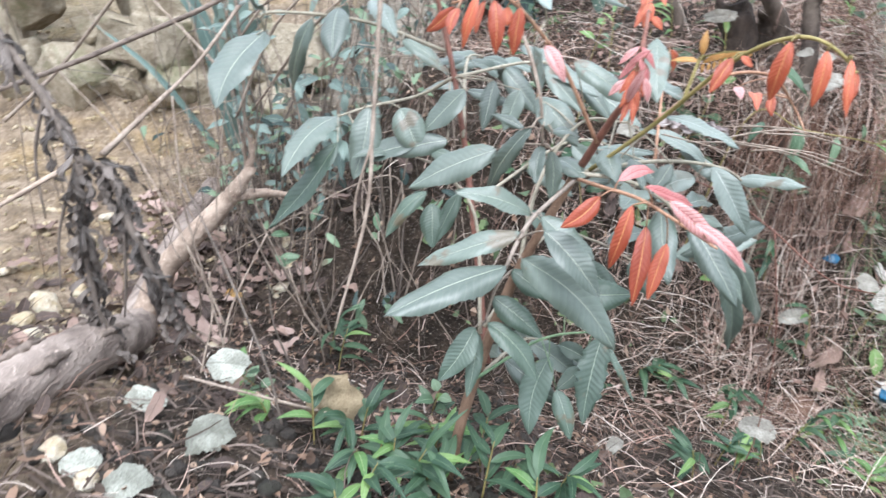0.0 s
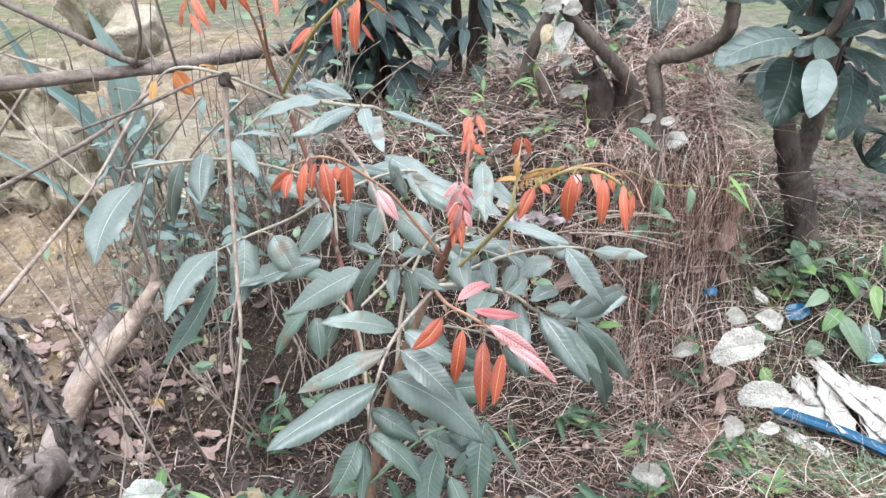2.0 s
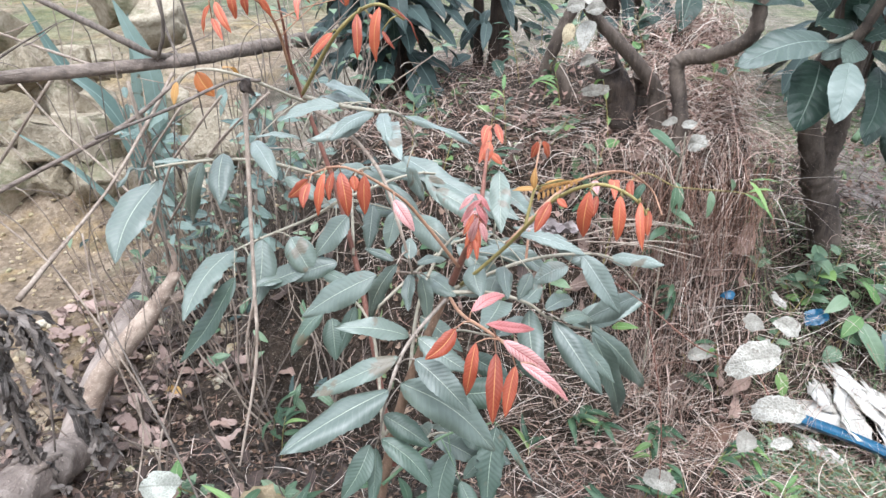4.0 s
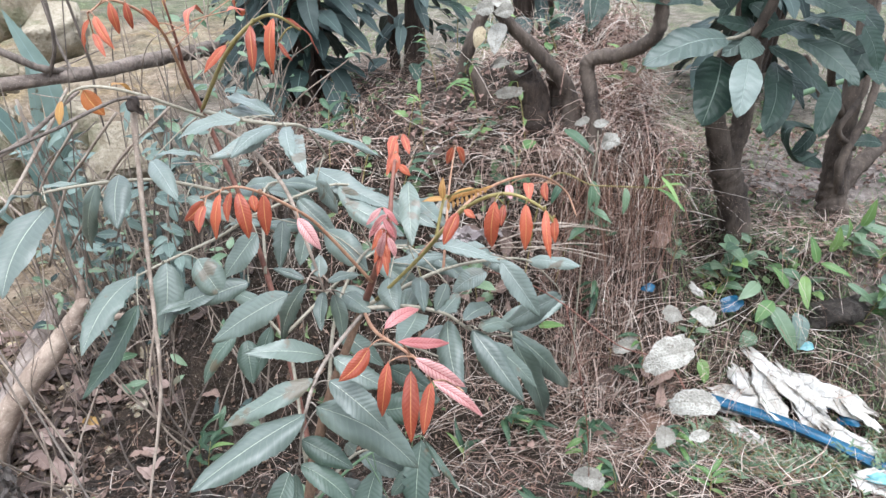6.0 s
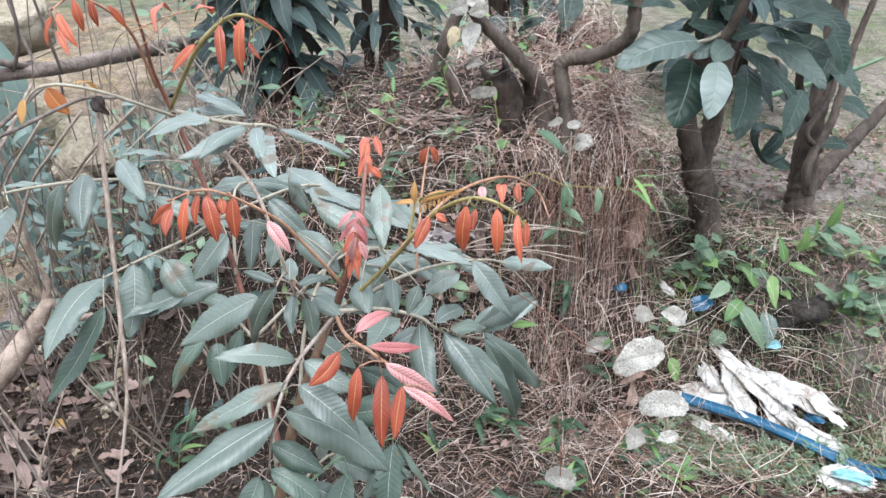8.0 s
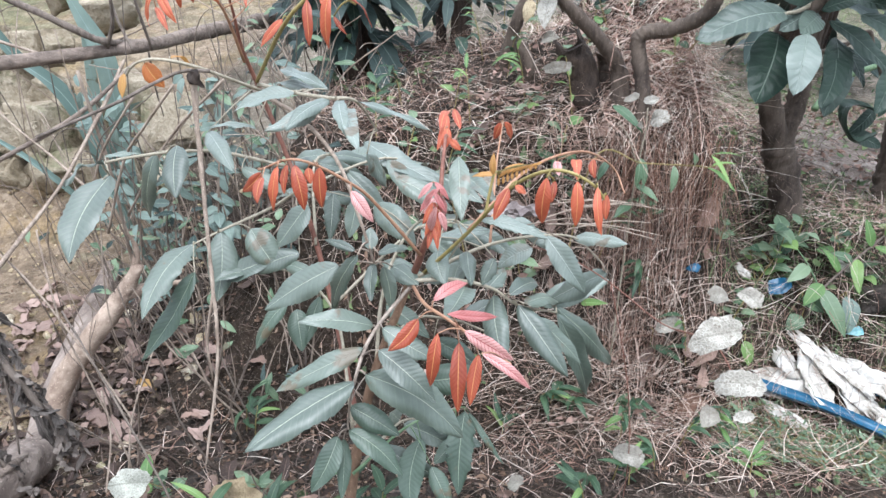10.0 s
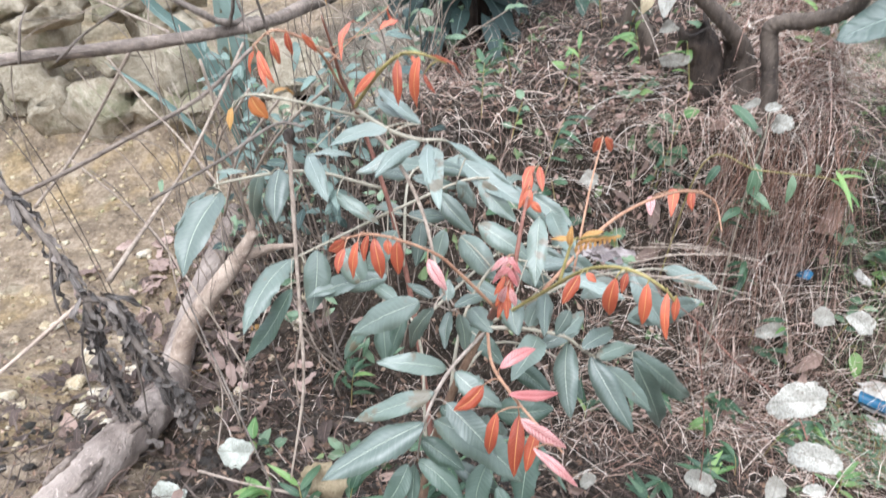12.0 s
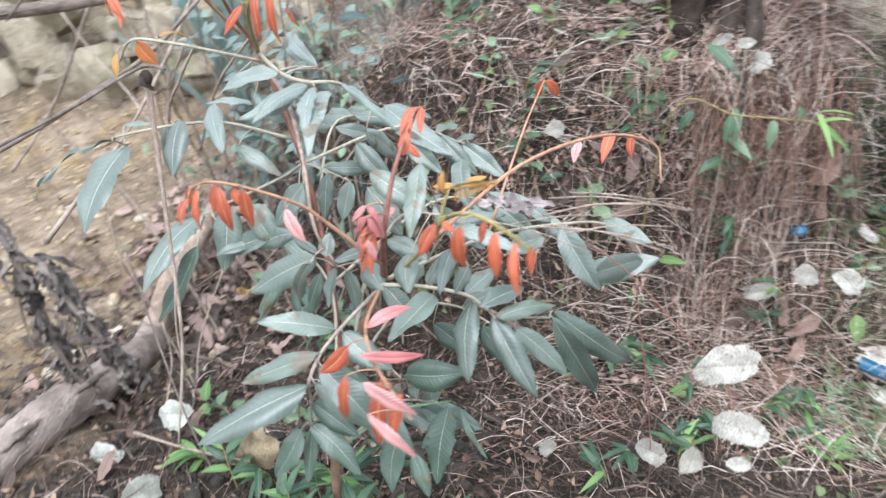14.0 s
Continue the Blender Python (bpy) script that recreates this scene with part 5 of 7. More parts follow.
branch = thing("dead_branch", (-1.18, 1.36, 0.86), "long grey dead branch fallen across the gully", "branch")
part("limb", tube([(-2.050, 1.150, 0.820), (-1.500, 1.260, 0.850), (-0.888, 1.530, 0.866), (-0.800, 1.950, 0.822), (-0.700, 2.370, 0.778), (-0.600, 2.780, 0.735), (-0.520, 3.100, 0.640)], [0.0120, 0.0125, 0.0145, 0.0150, 0.0200, 0.0250, 0.0270, 0.0280, 0.0260], 12, 10, 0.14, 12), BARK_GREY, branch)
part("side_limb", tube([(-1.700, 1.700, 1.200), (-1.250, 1.530, 1.060), (-0.954, 1.497, 0.935), (-0.880, 1.520, 0.890), (-0.860, 1.640, 0.862)], [0.0055, 0.0065, 0.0080, 0.0085, 0.007], 8, 8, 0.16, 13), TWIG_DARK, branch)
part("side_limb", tube([(-0.885, 1.530, 0.866), (-0.840, 1.510, 0.950), (-0.830, 1.500, 1.060)], [0.005, 0.004, 0.0025], 7, 6, 0.16, 14), TWIG_DARK, branch)
part("side_limb", tube([(-1.700, 1.120, 0.420), (-1.530, 1.173, 0.482), (-1.276, 1.253, 0.584), (-1.093, 1.314, 0.669), (-0.894, 1.364, 0.769), (-0.776, 1.440, 0.865)], [0.0055, 0.006, 0.006, 0.0055, 0.005, 0.004], 8, 6, 0.1, 15), BARK_GREY, branch)
for i in range(16):
    a = Vector((-2.0 + 1.32 * i / 15, 1.16, 0.83))
    a.y, a.z = (1.15 + 0.2 * (a.x + 2.05) if a.x < -1.2 else 1.41 + 0.4 * (a.x + 1.2) if a.x < -0.9 else 1.53 + 4.4 * (a.x + 0.888)), (0.82 + 0.042 * (a.x + 2.05) if a.x < -0.9 else 0.866 - 0.45 * (a.x + 0.888))
    d = Vector((rng.normal(0.05, 0.10), rng.normal(0, 0.06), rng.normal(0.05, 0.12)))
    part("side_twig", tube([a, a + d * 0.5 + Vector(rng.normal(0, 0.012, 3)), a + d], [0.0035, 0.0025, 0.0012], 6, 5, 0.2, 1300 + i), TWIG_DARK if i % 2 else BARK_GREY, branch)
TWIGS = [
    ([(-0.480, 0.640, 1.000), (-0.430, 0.720, 1.012), (-0.391, 0.800, 1.024), (-0.345, 0.790, 1.030)], 0.0024, 0.0032, TWIG_DARK, "thin dark dry stick across the stems"),
    ([(-0.850, 1.340, 0.873), (-0.855, 1.370, 0.640), (-0.880, 1.400, 0.400), (-0.900, 1.420, 0.200)], 0.0045, 0.0060, TWIG, "pale upright dry twig"),
    ([(-0.527, 1.074, 0.927), (-0.600, 1.090, 0.850), (-0.664, 1.107, 0.775), (-0.760, 1.150, 0.600)], 0.0030, 0.0040, TWIG, "pale slanting dry twig"),
    ([(-0.893, 1.581, 1.120), (-0.850, 1.540, 0.950), (-0.806, 1.500, 0.876)], 0.0035, 0.0050, TWIG_DARK, "dark thin dead twig"),
    ([(-0.769, 1.454, 1.103), (-0.762, 1.500, 0.876)], 0.0035, 0.0050, TWIG_DARK, "dark thin dead twig"),
    ([(-0.481, 1.177, 0.907), (-0.628, 1.219, 0.774), (-0.800, 1.300, 0.560)], 0.0030, 0.0040, TWIG, "pale slanting dry twig"),
    ([(-0.875, 0.900, 0.600), (-0.872, 1.050, 0.636), (-0.860, 1.198, 0.683), (-0.844, 1.373, 0.774), (-0.82, 1.48, 0.86)], 0.0070, 0.0052, TWIG, "long grey-brown dry stick slanting upwards"),
    ([(-1.000, 0.600, 0.535), (-0.944, 0.702, 0.567), (-0.876, 0.834, 0.611)], 0.0060, 0.0052, WOOD_PALE, "pinkish dry stick through the withered plant"),
    ([(-1.195, 1.454, 0.832), (-1.055, 1.370, 0.749), (-0.938, 1.303, 0.701), (-0.783, 1.187, 0.656)], 0.0042, 0.0036, TWIG, "pale dry stick across the gully"),
    ([(-1.635, 1.681, 0.962), (-1.438, 1.648, 0.929), (-1.248, 1.606, 0.886), (-1.034, 1.513, 0.862)], 0.0055, 0.0045, TWIG, "pale dry stick across the gully"),
    ([(-1.130, 1.506, 0.841), (-1.377, 1.455, 0.552), (-1.484, 1.328, 0.417)], 0.0050, 0.0070, TWIG, "pale dry stick across the gully"),
    ([(-0.698, 1.260, 0.850), (-0.822, 1.297, 0.706), (-0.900, 1.330, 0.560)], 0.0035, 0.0040, TWIG, "pale dry twig among the stems"),
    ([(-0.812, 1.024, 0.673), (-0.769, 0.950, 0.538), (-0.759, 0.951, 0.437), (-0.700, 0.913, 0.258), (-0.69, 0.90, 0.19)], 0.0020, 0.0028, TWIG, "thin dry grass stalk"),
    ([(-0.718, 0.927, 0.386), (-0.698, 0.888, 0.316), (-0.677, 0.800, 0.260)], 0.0022, 0.0028, TWIG, "thin dry grass stalk"),
    ([(-0.779, 0.976, 0.530), (-0.640, 0.840, 0.480), (-0.508, 0.712, 0.400), (-0.470, 0.680, 0.310)], 0.0022, 0.0030, TWIG_DARK, "thin bent dry stem"),
    ([(-0.694, 1.117, 0.369), (-0.720, 1.000, 0.260), (-0.714, 0.926, 0.180)], 0.0025, 0.0030, TWIG, "thin bent dry stem"),
    ([(-1.350, 1.380, 0.560), (-1.150, 1.350, 0.380), (-0.950, 1.240, 0.180), (-0.850, 1.180, 0.050)], 0.0030, 0.0040, TWIG, "pale dry stalk leaning over the soil"),
    ([(-0.640, 0.700, 0.345), (-0.520, 0.690, 0.350), (-0.400, 0.700, 0.335)], 0.0035, 0.0030, TWIG, "straight pale stalk lying on the litter"),
]
for i, (pts, r0, r1, m, label) in enumerate(TWIGS):
    twig(pts, r0, r1, m, label, 40 + i)
for i in range(44):
    a = Vector((-1.5 + 1.05 * rng.random(), 1.3 + 0.6 * rng.random(), 0.35 + 0.65 * rng.random()))
    d = Vector((rng.normal(0, 0.25), rng.normal(0, 0.08), rng.normal(0.05, 0.25)))
    c = on_ground(a.x - d.x * 0.6, a.y + 0.05)
    twig([a + d, a, a.lerp(c, 0.5) + Vector(rng.normal(0, 0.03, 3)), c], 0.0014, 0.0022, TWIG_DARK if i % 2 else TWIG, "thin tangled dry twig over the gully", 1200 + i)
hang = thing("broken_stem", (-0.354, 0.769, 1.03), "thin broken dry stem hanging from its knotted top", "twig")
part("stem", tube([(-0.356, 0.770, 1.030), (-0.356, 0.756, 0.989), (-0.346, 0.712, 0.903), (-0.335, 0.664, 0.810), (-0.326, 0.618, 0.730), (-0.340, 0.560, 0.614)], [0.0044, 0.0032, 0.0027, 0.0024, 0.0020, 0.0013], 7, 9, 0.22, 61), TWIG, hang)
part("knot", merged([rock((-0.356, 0.768, 1.028), 0.0062, 62, 2, 1.3, 0.8, 0.5), leaf((-0.360, 0.768, 1.034), (-0.340, 0.758, 1.018), 0.012, (0.3, -1, 0.2), 0.3, 0.9, 0.1, 63, 8, 2)]), BARK_HOLLOW, hang, "dark withered knot")
part("side_shoot", tube([(-0.333, 0.655, 0.800), (-0.345, 0.640, 0.740), (-0.338, 0.620, 0.700)], [0.0018, 0.0015, 0.001], 6, 4, 0.1, 64), TWIG, hang)

# ---- withered plant ----
dead = thing("withered_plant", (-0.87, 0.95, 0.15), "dead plant with shrivelled grey-black hanging leaves", "plant")
STRANDS = [
    [(-1.120, 0.960, 0.850), (-1.043, 0.925, 0.772), (-0.937, 0.872, 0.691), (-0.854, 0.820, 0.620)],
    [(-0.854, 0.820, 0.620), (-0.865, 0.812, 0.491), (-0.852, 0.790, 0.372), (-0.816, 0.784, 0.300)],
    [(-0.860, 0.825, 0.625), (-0.823, 0.841, 0.600), (-0.784, 0.821, 0.523), (-0.752, 0.816, 0.446), (-0.720, 0.808, 0.350)],
]
for i, line in enumerate(STRANDS):
    part("stem", tube(line, [0.0065, 0.006, 0.0045], 8, 6, 0.2, 70 + i), TWIG_DARK, dead)
    path = spline(line, 12)
    for k in range(34 if i == 0 else 62):
        q = int(rng.integers(0, len(path) - 3))
        a = Vector(path[q]) + Vector(rng.normal(0, 0.005, 3))
        along = Vector(path[q + 2] - path[q]).normalized()
        d = (along * (0.5 + 0.5 * rng.random()) + Vector((rng.normal(0, 0.35), rng.normal(0, 0.3), -0.35 - 0.7 * rng.random()))).normalized() * (0.03 + 0.065 * rng.random())
        part("withered_leaf", leaf(a, a + d, 0.008 + 0.013 * rng.random(), (rng.normal(), -1, rng.normal(0, 0.8)), rng.normal(0, 0.25), 1.0, 0.10, 700 + i * 70 + k, 14, 3, 0.7, 0.5, 0.5), LEAF_BLACK, dead)
for i, line in enumerate([[(-0.860, 0.82, 0.62), (-0.90, 0.80, 0.50), (-0.905, 0.78, 0.40)], [(-0.80, 0.83, 0.56), (-0.79, 0.80, 0.45), (-0.80, 0.79, 0.36)], [(-0.94, 0.87, 0.69), (-0.96, 0.85, 0.60), (-0.95, 0.83, 0.50)]]):
    part("stem", tube(line, [0.0032, 0.0024, 0.0014], 6, 6, 0.25, 76 + i), TWIG_DARK, dead)


# ---- bleached fallen leaves ----
def dead_blade(at, length, width, heading, seed, tilt=0.25, lean=(0, -0.6, 0.8)):
    """A rotted leaf with a broken, many-cornered outline, slightly cupped."""
    r = np.random.default_rng(seed)
    at = Vector(at)
    axis = Vector((math.cos(heading), math.sin(heading), tilt)).normalized()
    face = Vector(lean)
    face = (face - axis * face.dot(axis)).normalized()
    across = axis.cross(face)
    k = int(r.integers(6, 9))
    corner = np.sort((np.arange(k) + r.uniform(-0.28, 0.28, k)) / k * 6.283)
    reach = r.uniform(0.84, 1.14, k)
    cx, cy = np.cos(corner) * reach * length / 2, np.sin(corner) * reach * width / 2
    rim = []
    for i in range(k):
        for t in np.linspace(0, 1, 6, endpoint=False):
            j = (i + 1) % k
            q = np.array((cx[i] * (1 - t) + cx[j] * t, cy[i] * (1 - t) + cy[j] * t)) * (1 + 0.05 * math.sin(math.pi * t))
            rim.append(q * (1 + r.normal(0, 0.045)))
    off = Vector(r.random(3) * 30)
    verts, faces, uvs, n = [], [], [], len(rim)
    for ring in range(6):
        for q in rim:
            a, b = q * ring / 5
            z = 0.22 * abs(b) - 0.9 * (a * a + b * b) / length * r.uniform(0.6, 0.8) + 0.10 * length * noise.noise(Vector((a, b, 0)) * 38 + off)
            verts.append(at + axis * a + across * b + face * z)
            uvs.append((0.5 + a / length, 0.5 + b / width))
    for ring in range(5):
        for i in range(n):
            j = (i + 1) % n
            faces.append((ring * n + i, ring * n + j, ring * n + n + j, ring * n + n + i))
    return verts, faces, uvs


def dry_leaf(at, size, heading, label, material=LEAF_PALE, tilt=0.25, seed=1, wide=0.8, lean=(0, -0.6, 0.8)):
    return solo("dry_leaf", dead_blade(at, size, size * wide, heading, seed, tilt, lean), material, at, label, "leaf", "bleached dead leaves")


PALES = [
    ((0.329, 0.803, 0.654), 0.082, 0.1, 0.60), ((0.296, 0.688, 0.606), 0.034, 1.3, 0.8), ((0.351, 0.708, 0.587), 0.030, 0.1, 0.6),
    ((0.346, 0.735, 0.622), 0.064, -0.4, 0.65), ((0.515, 1.288, 0.408), 0.056, 1.0, 0.85), ((0.591, 1.296, 0.396), 0.056, 2.2, 0.85),
    ((0.262, 0.890, 0.318), 0.062, -0.5, 0.7), ((0.480, 1.465, 0.190), 0.075, 0.3, 0.5), ((0.376, 1.505, 0.735), 0.062, -1.1, 0.7),
    ((0.345, 1.500, 0.720), 0.045, -2.0, 0.4), ((0.002, 1.457, 0.590), 0.050, 0.5, 0.85), ((0.072, 0.984, 0.125), 0.040, 0.8, 0.8),
    ((0.095, 1.629, 1.010), 0.042, 0.2, 0.8), ((0.140, 1.624, 1.003), 0.044, 0.1, 0.8), ((0.130, 1.640, 0.882), 0.075, -1.1, 0.45), ((0.152, 1.605, 0.820), 0.062, -0.3, 0.45), ((0.308, 1.460, 0.797), 0.048, 0.6, 0.4), ((0.346, 1.456, 0.792), 0.032, 0.0, 0.6),
]
for i, (at, size, head, wide) in enumerate(PALES):
    dry_leaf(at, size * 1.02, head, "bleached white dead leaf with fine net veins, caught on straw", seed=800 + i, wide=wide, lean=(0.2, -0.9, 0.35) if at[2] > 0.7 else (0, -0.6, 0.8))
for i, (at, size, head) in enumerate([((-0.600, 0.759, 0.335), 0.072, 0.1), ((-0.690, 0.650, 0.318), 0.066, 0.3), ((-0.530, 0.585, 0.370), 0.066, 1.2), ((-0.566, 0.455, 0.405), 0.062, 1.3), ((-0.635, 0.465, 0.405), 0.045, 0.8)]):
    dry_leaf(at, size * 1.05, head, "pale greenish mouldy dead leaf lying on litter", LEAF_MOULD, seed=830 + i, wide=0.8, tilt=0.1, lean=(0, -0.62, 0.78))
solo("dry_leaf", dead_blade((-0.412, 0.722, 0.336), 0.088, 0.096, -1.2, 850, -1.6, (0, -0.8, 0.55)), LEAF_TAN, (-0.418, 0.743, 0.33), "tan dead leaf with frayed edge, hanging over the weeds", "leaf", "bleached dead leaves")
solo("dry_leaf", dead_blade(on_ground(0.57, 1.425, 0.03), 0.10, 0.06, 0.3, 851), LEAF_BROWN, on_ground(0.57, 1.425), "broad reddish brown dead leaf on the straw", "leaf", "bleached dead leaves")
drytwig = thing("dry_sprig", (0.134, 0.997, 0.656), "fine reddish dry stem carrying bleached leaves", "twig")
part("stem", tube([(0.060, 0.985, 0.690), (0.134, 0.997, 0.662), (0.206, 0.968, 0.630), (0.280, 0.900, 0.600), (0.325, 0.800, 0.640), (0.345, 0.735, 0.615), (0.352, 0.708, 0.580)], [0.0010, 0.0011, 0.0011, 0.0010, 0.0010, 0.0008], 6, 6, 0.1, 90), BARK_RED, drytwig)
part("side_stem", tube([(0.206, 0.968, 0.630), (0.240, 0.900, 0.480), (0.262, 0.890, 0.318), (0.270, 0.900, 0.170)], [0.0009, 0.0009, 0.0008], 6, 6, 0.1, 91), BARK_RED, drytwig)

shrivel = thing("withered_leaf_bunch", (0.015, 0.90, 0.785), "bunch of shrivelled grey dead leaves caught in the crown", "leaf")
for i in range(5):
    a = Vector((-0.012 + 0.015 * i, 0.90 + 0.012 * (i % 3), 0.790 + 0.006 * (i % 2)))
    d = Vector((0.030 + 0.02 * rng.random(), rng.normal(0, 0.02), rng.normal(-0.006, 0.010)))
    part("leaf", leaf(a, a + d, 0.018 + 0.008 * rng.random(), (rng.normal(0, 0.5), -0.5, 0.8), rng.normal(0, 0.2), 0.9, 0.10, 1500 + i, 14, 3, 0.8, 0.5, 0.6), LEAF_ASH, shrivel)
for i in range(9):
    a = Vector((-0.03 + 0.17 * rng.random(), 0.86 + 0.10 * rng.random(), 0.775 + 0.02 * rng.random()))
    d = Vector((0.10 + 0.08 * rng.random(), rng.normal(0, 0.04), rng.normal(-0.02, 0.015)))
    part("stalk", tube([a, a + d * 0.5 + UP * 0.008, a + d], [0.0012, 0.0010, 0.0007], 5, 5, 0.2, 1520 + i), TWIG, shrivel)

# ---- torn sheet and plastic ----
def torn_piece(a, b, width, seed, lift=0.02, normal=(0.05, -0.50, 0.86), crease=0.007, thick=0.0025):
    """A stiff torn sheet from a to b: a ragged outline, a few long creases, and its own thickness."""
    r = np.random.default_rng(seed)
    off = Vector(r.random(3) * 60)
    a, b = Vector(a) + UP * lift, Vector(b) + UP * lift
    axis = b - a
    length = axis.length
    axis.normalize()
    face = Vector(normal)
    face = (face - axis * face.dot(axis)).normalized()
    across = axis.cross(face)
    n, m = 30, 12
    ends = [r.uniform(-0.10, 0.10, m + 1) for _ in range(2)]
    fold, turn = r.uniform(-0.5, 0.5), r.uniform(0.15, 0.4) * r.choice([-1, 1])
    top = []
    for i in range(n + 1):
        u = i / n
        rims = []
        for k in (0, 1):
            w = 1 + 0.26 * noise.noise(Vector((u * 2.6, k * 9.0, seed)) + off) + 0.22 * noise.noise(Vector((u * 9, k * 9.0, seed)) + off) + r.normal(0, 0.016)
            rims.append(w * (0.55 + 0.45 * min(1, 5 * min(u, 1 - u))))
        for j in range(m + 1):
            v = j / m * 2 - 1
            q = v * width * 0.5 * (rims[0] if v < 0 else rims[1])
            along = length * (u + (ends[0][j] * (1 - u) ** 3 + ends[1][j] * u**3))
            h = crease * (2.2 * abs(noise.noise(Vector((along * 9, q * 34, seed)) + off)) + 0.8 * noise.noise(Vector((along * 40, q * 60, seed)) + off))
            h += turn * max(0, v - fold) * width * 0.35 + 0.016 * noise.noise(Vector((along * 14, q * 8, 0)) + off)
            p = a + axis * along + across * q + face * h
            p.z = max(p.z, float(ground_z(p.x, p.y)) + 0.004)
            top.append(p)
    faces, k, w = [], len(top), m + 1
    for i in range(n):
        for j in range(m):
            q = i * w + j
            faces += [(q, q + 1, q + w + 1, q + w), (q + k, q + w + k, q + w + 1 + k, q + 1 + k)]
        for j, flip in ((0, False), (m, True)):
            q = i * w + j
            faces.append((q, q + w, q + w + k, q + k) if not flip else (q, q + k, q + w + k, q + w))
    for i in (0, n):
        for j in range(m):
            q = i * w + j
            faces.append((q, q + k, q + 1 + k, q + 1))
    return top + [p - face * thick for p in top], faces, None


SHEETS = [
    ((0.728, 1.455, 0.010), (0.905, 1.435, 0.000), 0.085, 0.020), ((0.860, 1.500, 0.075), (0.905, 1.400, -0.030), 0.070, 0.018), ((0.840, 1.520, 0.095), (1.015, 1.385, -0.055), 0.042, 0.040),
    ((0.915, 1.497, 0.062), (1.020, 1.415, -0.030), 0.036, 0.045), ((0.960, 1.480, 0.040), (1.147, 1.410, -0.030), 0.062, 0.030), ((1.030, 1.400, -0.050), (1.120, 1.310, -0.050), 0.045, 0.020),
    ((0.752, 1.408, -0.028), (0.850, 1.338, -0.062), 0.030, 0.018), ((0.945, 1.445, 0.000), (1.000, 1.375, -0.055), 0.040, 0.022), ((0.790, 1.500, 0.065), (0.845, 1.450, 0.010), 0.050, 0.028), ((1.080, 1.440, -0.010), (1.150, 1.370, -0.045), 0.034, 0.034), ((1.000, 1.440, -0.020), (1.060, 1.385, -0.055), 0.050, 0.012), ((1.010, 1.215, -0.040), (1.110, 1.160, -0.020), 0.060, 0.012),
]
for i, (a, b, width, lift) in enumerate(SHEETS):
    solo("torn_sheet", torn_piece(a, b, width, 900 + i, lift), PLASTER, a, "stiff torn white sheet with soil stains and dark crease lines, lying on the slope", "litter", "torn white sheets")


def strap(points, width, thick, seed):
    line = spline([Vector(p) for p in points], 8)
    verts, faces = [], []
    for k, p in enumerate(line):
        t = line[min(k + 1, len(line) - 1)] - line[max(k - 1, 0)]
        a = np.cross(t, (0, 0, 1))
        a = a / (np.linalg.norm(a) + 1e-9) * width / 2
        edge = np.array((0, 0, 0.35 * width))
        for s, up in ((-1, 1.0), (-0.7, 0.15), (0.7, 0.15), (1, 1.0)):
            verts.append(p + a * s + edge * up)
        for s, up in ((1, 1.0), (0.7, 0.15), (-0.7, 0.15), (-1, 1.0)):
            verts.append(p + a * s * 0.97 + edge * up - np.array((0, 0, thick)))
    for k in range(len(line) - 1):
        for j in range(8):
            i, h = k * 8 + j, k * 8 + (j + 1) % 8
            faces.append((i, h, h + 8, i + 8))
    return verts, faces, None


solo("plastic_strip", strap([(0.720, 1.425, 0.034), (0.808, 1.403, 0.016), (0.900, 1.378, -0.002), (1.021, 1.322, -0.028), (1.127, 1.225, -0.030), (1.26, 1.12, 0.02)], 0.038, 0.003, 3), BLUE_PLASTIC, on_ground(0.95, 1.40), "bright blue plastic channel strip lying on torn sheets", "plastic")
solo("plastic_scrap", dead_blade((0.800, 1.600, 0.240), 0.080, 0.050, 0.2, 940), BLUE_PLASTIC, on_ground(0.80, 1.60), "crumpled scrap of blue plastic film", "plastic")
solo("plastic_scrap", dead_blade(on_ground(1.052, 1.440, 0.06), 0.045, 0.035, 0.8, 941), BLUE_PLASTIC, on_ground(1.052, 1.44), "crumpled scrap of blue plastic film", "plastic")
solo("plastic_scrap", dead_blade(on_ground(1.087, 1.405, 0.06), 0.055, 0.035, -0.8, 945), BLUE_PLASTIC, on_ground(1.087, 1.405), "crumpled scrap of blue plastic film", "plastic")
solo("plastic_scrap", dead_blade((0.540, 1.535, 0.325), 0.034, 0.026, 0.2, 942), BLUE_PLASTIC, (0.54, 1.535, 0.30), "small scrap of blue plastic film", "plastic")
solo("plastic_scrap", dead_blade((1.003, 1.540, 0.135), 0.05, 0.024, 0.0, 943), TEAL_PLASTIC, (1.003, 1.540, 0.12), "small scrap of teal plastic film", "plastic")
solo("plastic_scrap", torn_piece((1.030, 1.205, -0.045), (1.100, 1.165, -0.025), 0.03, 944, 0.03), TEAL_PLASTIC, on_ground(1.063, 1.185), "small scrap of teal plastic film", "plastic")


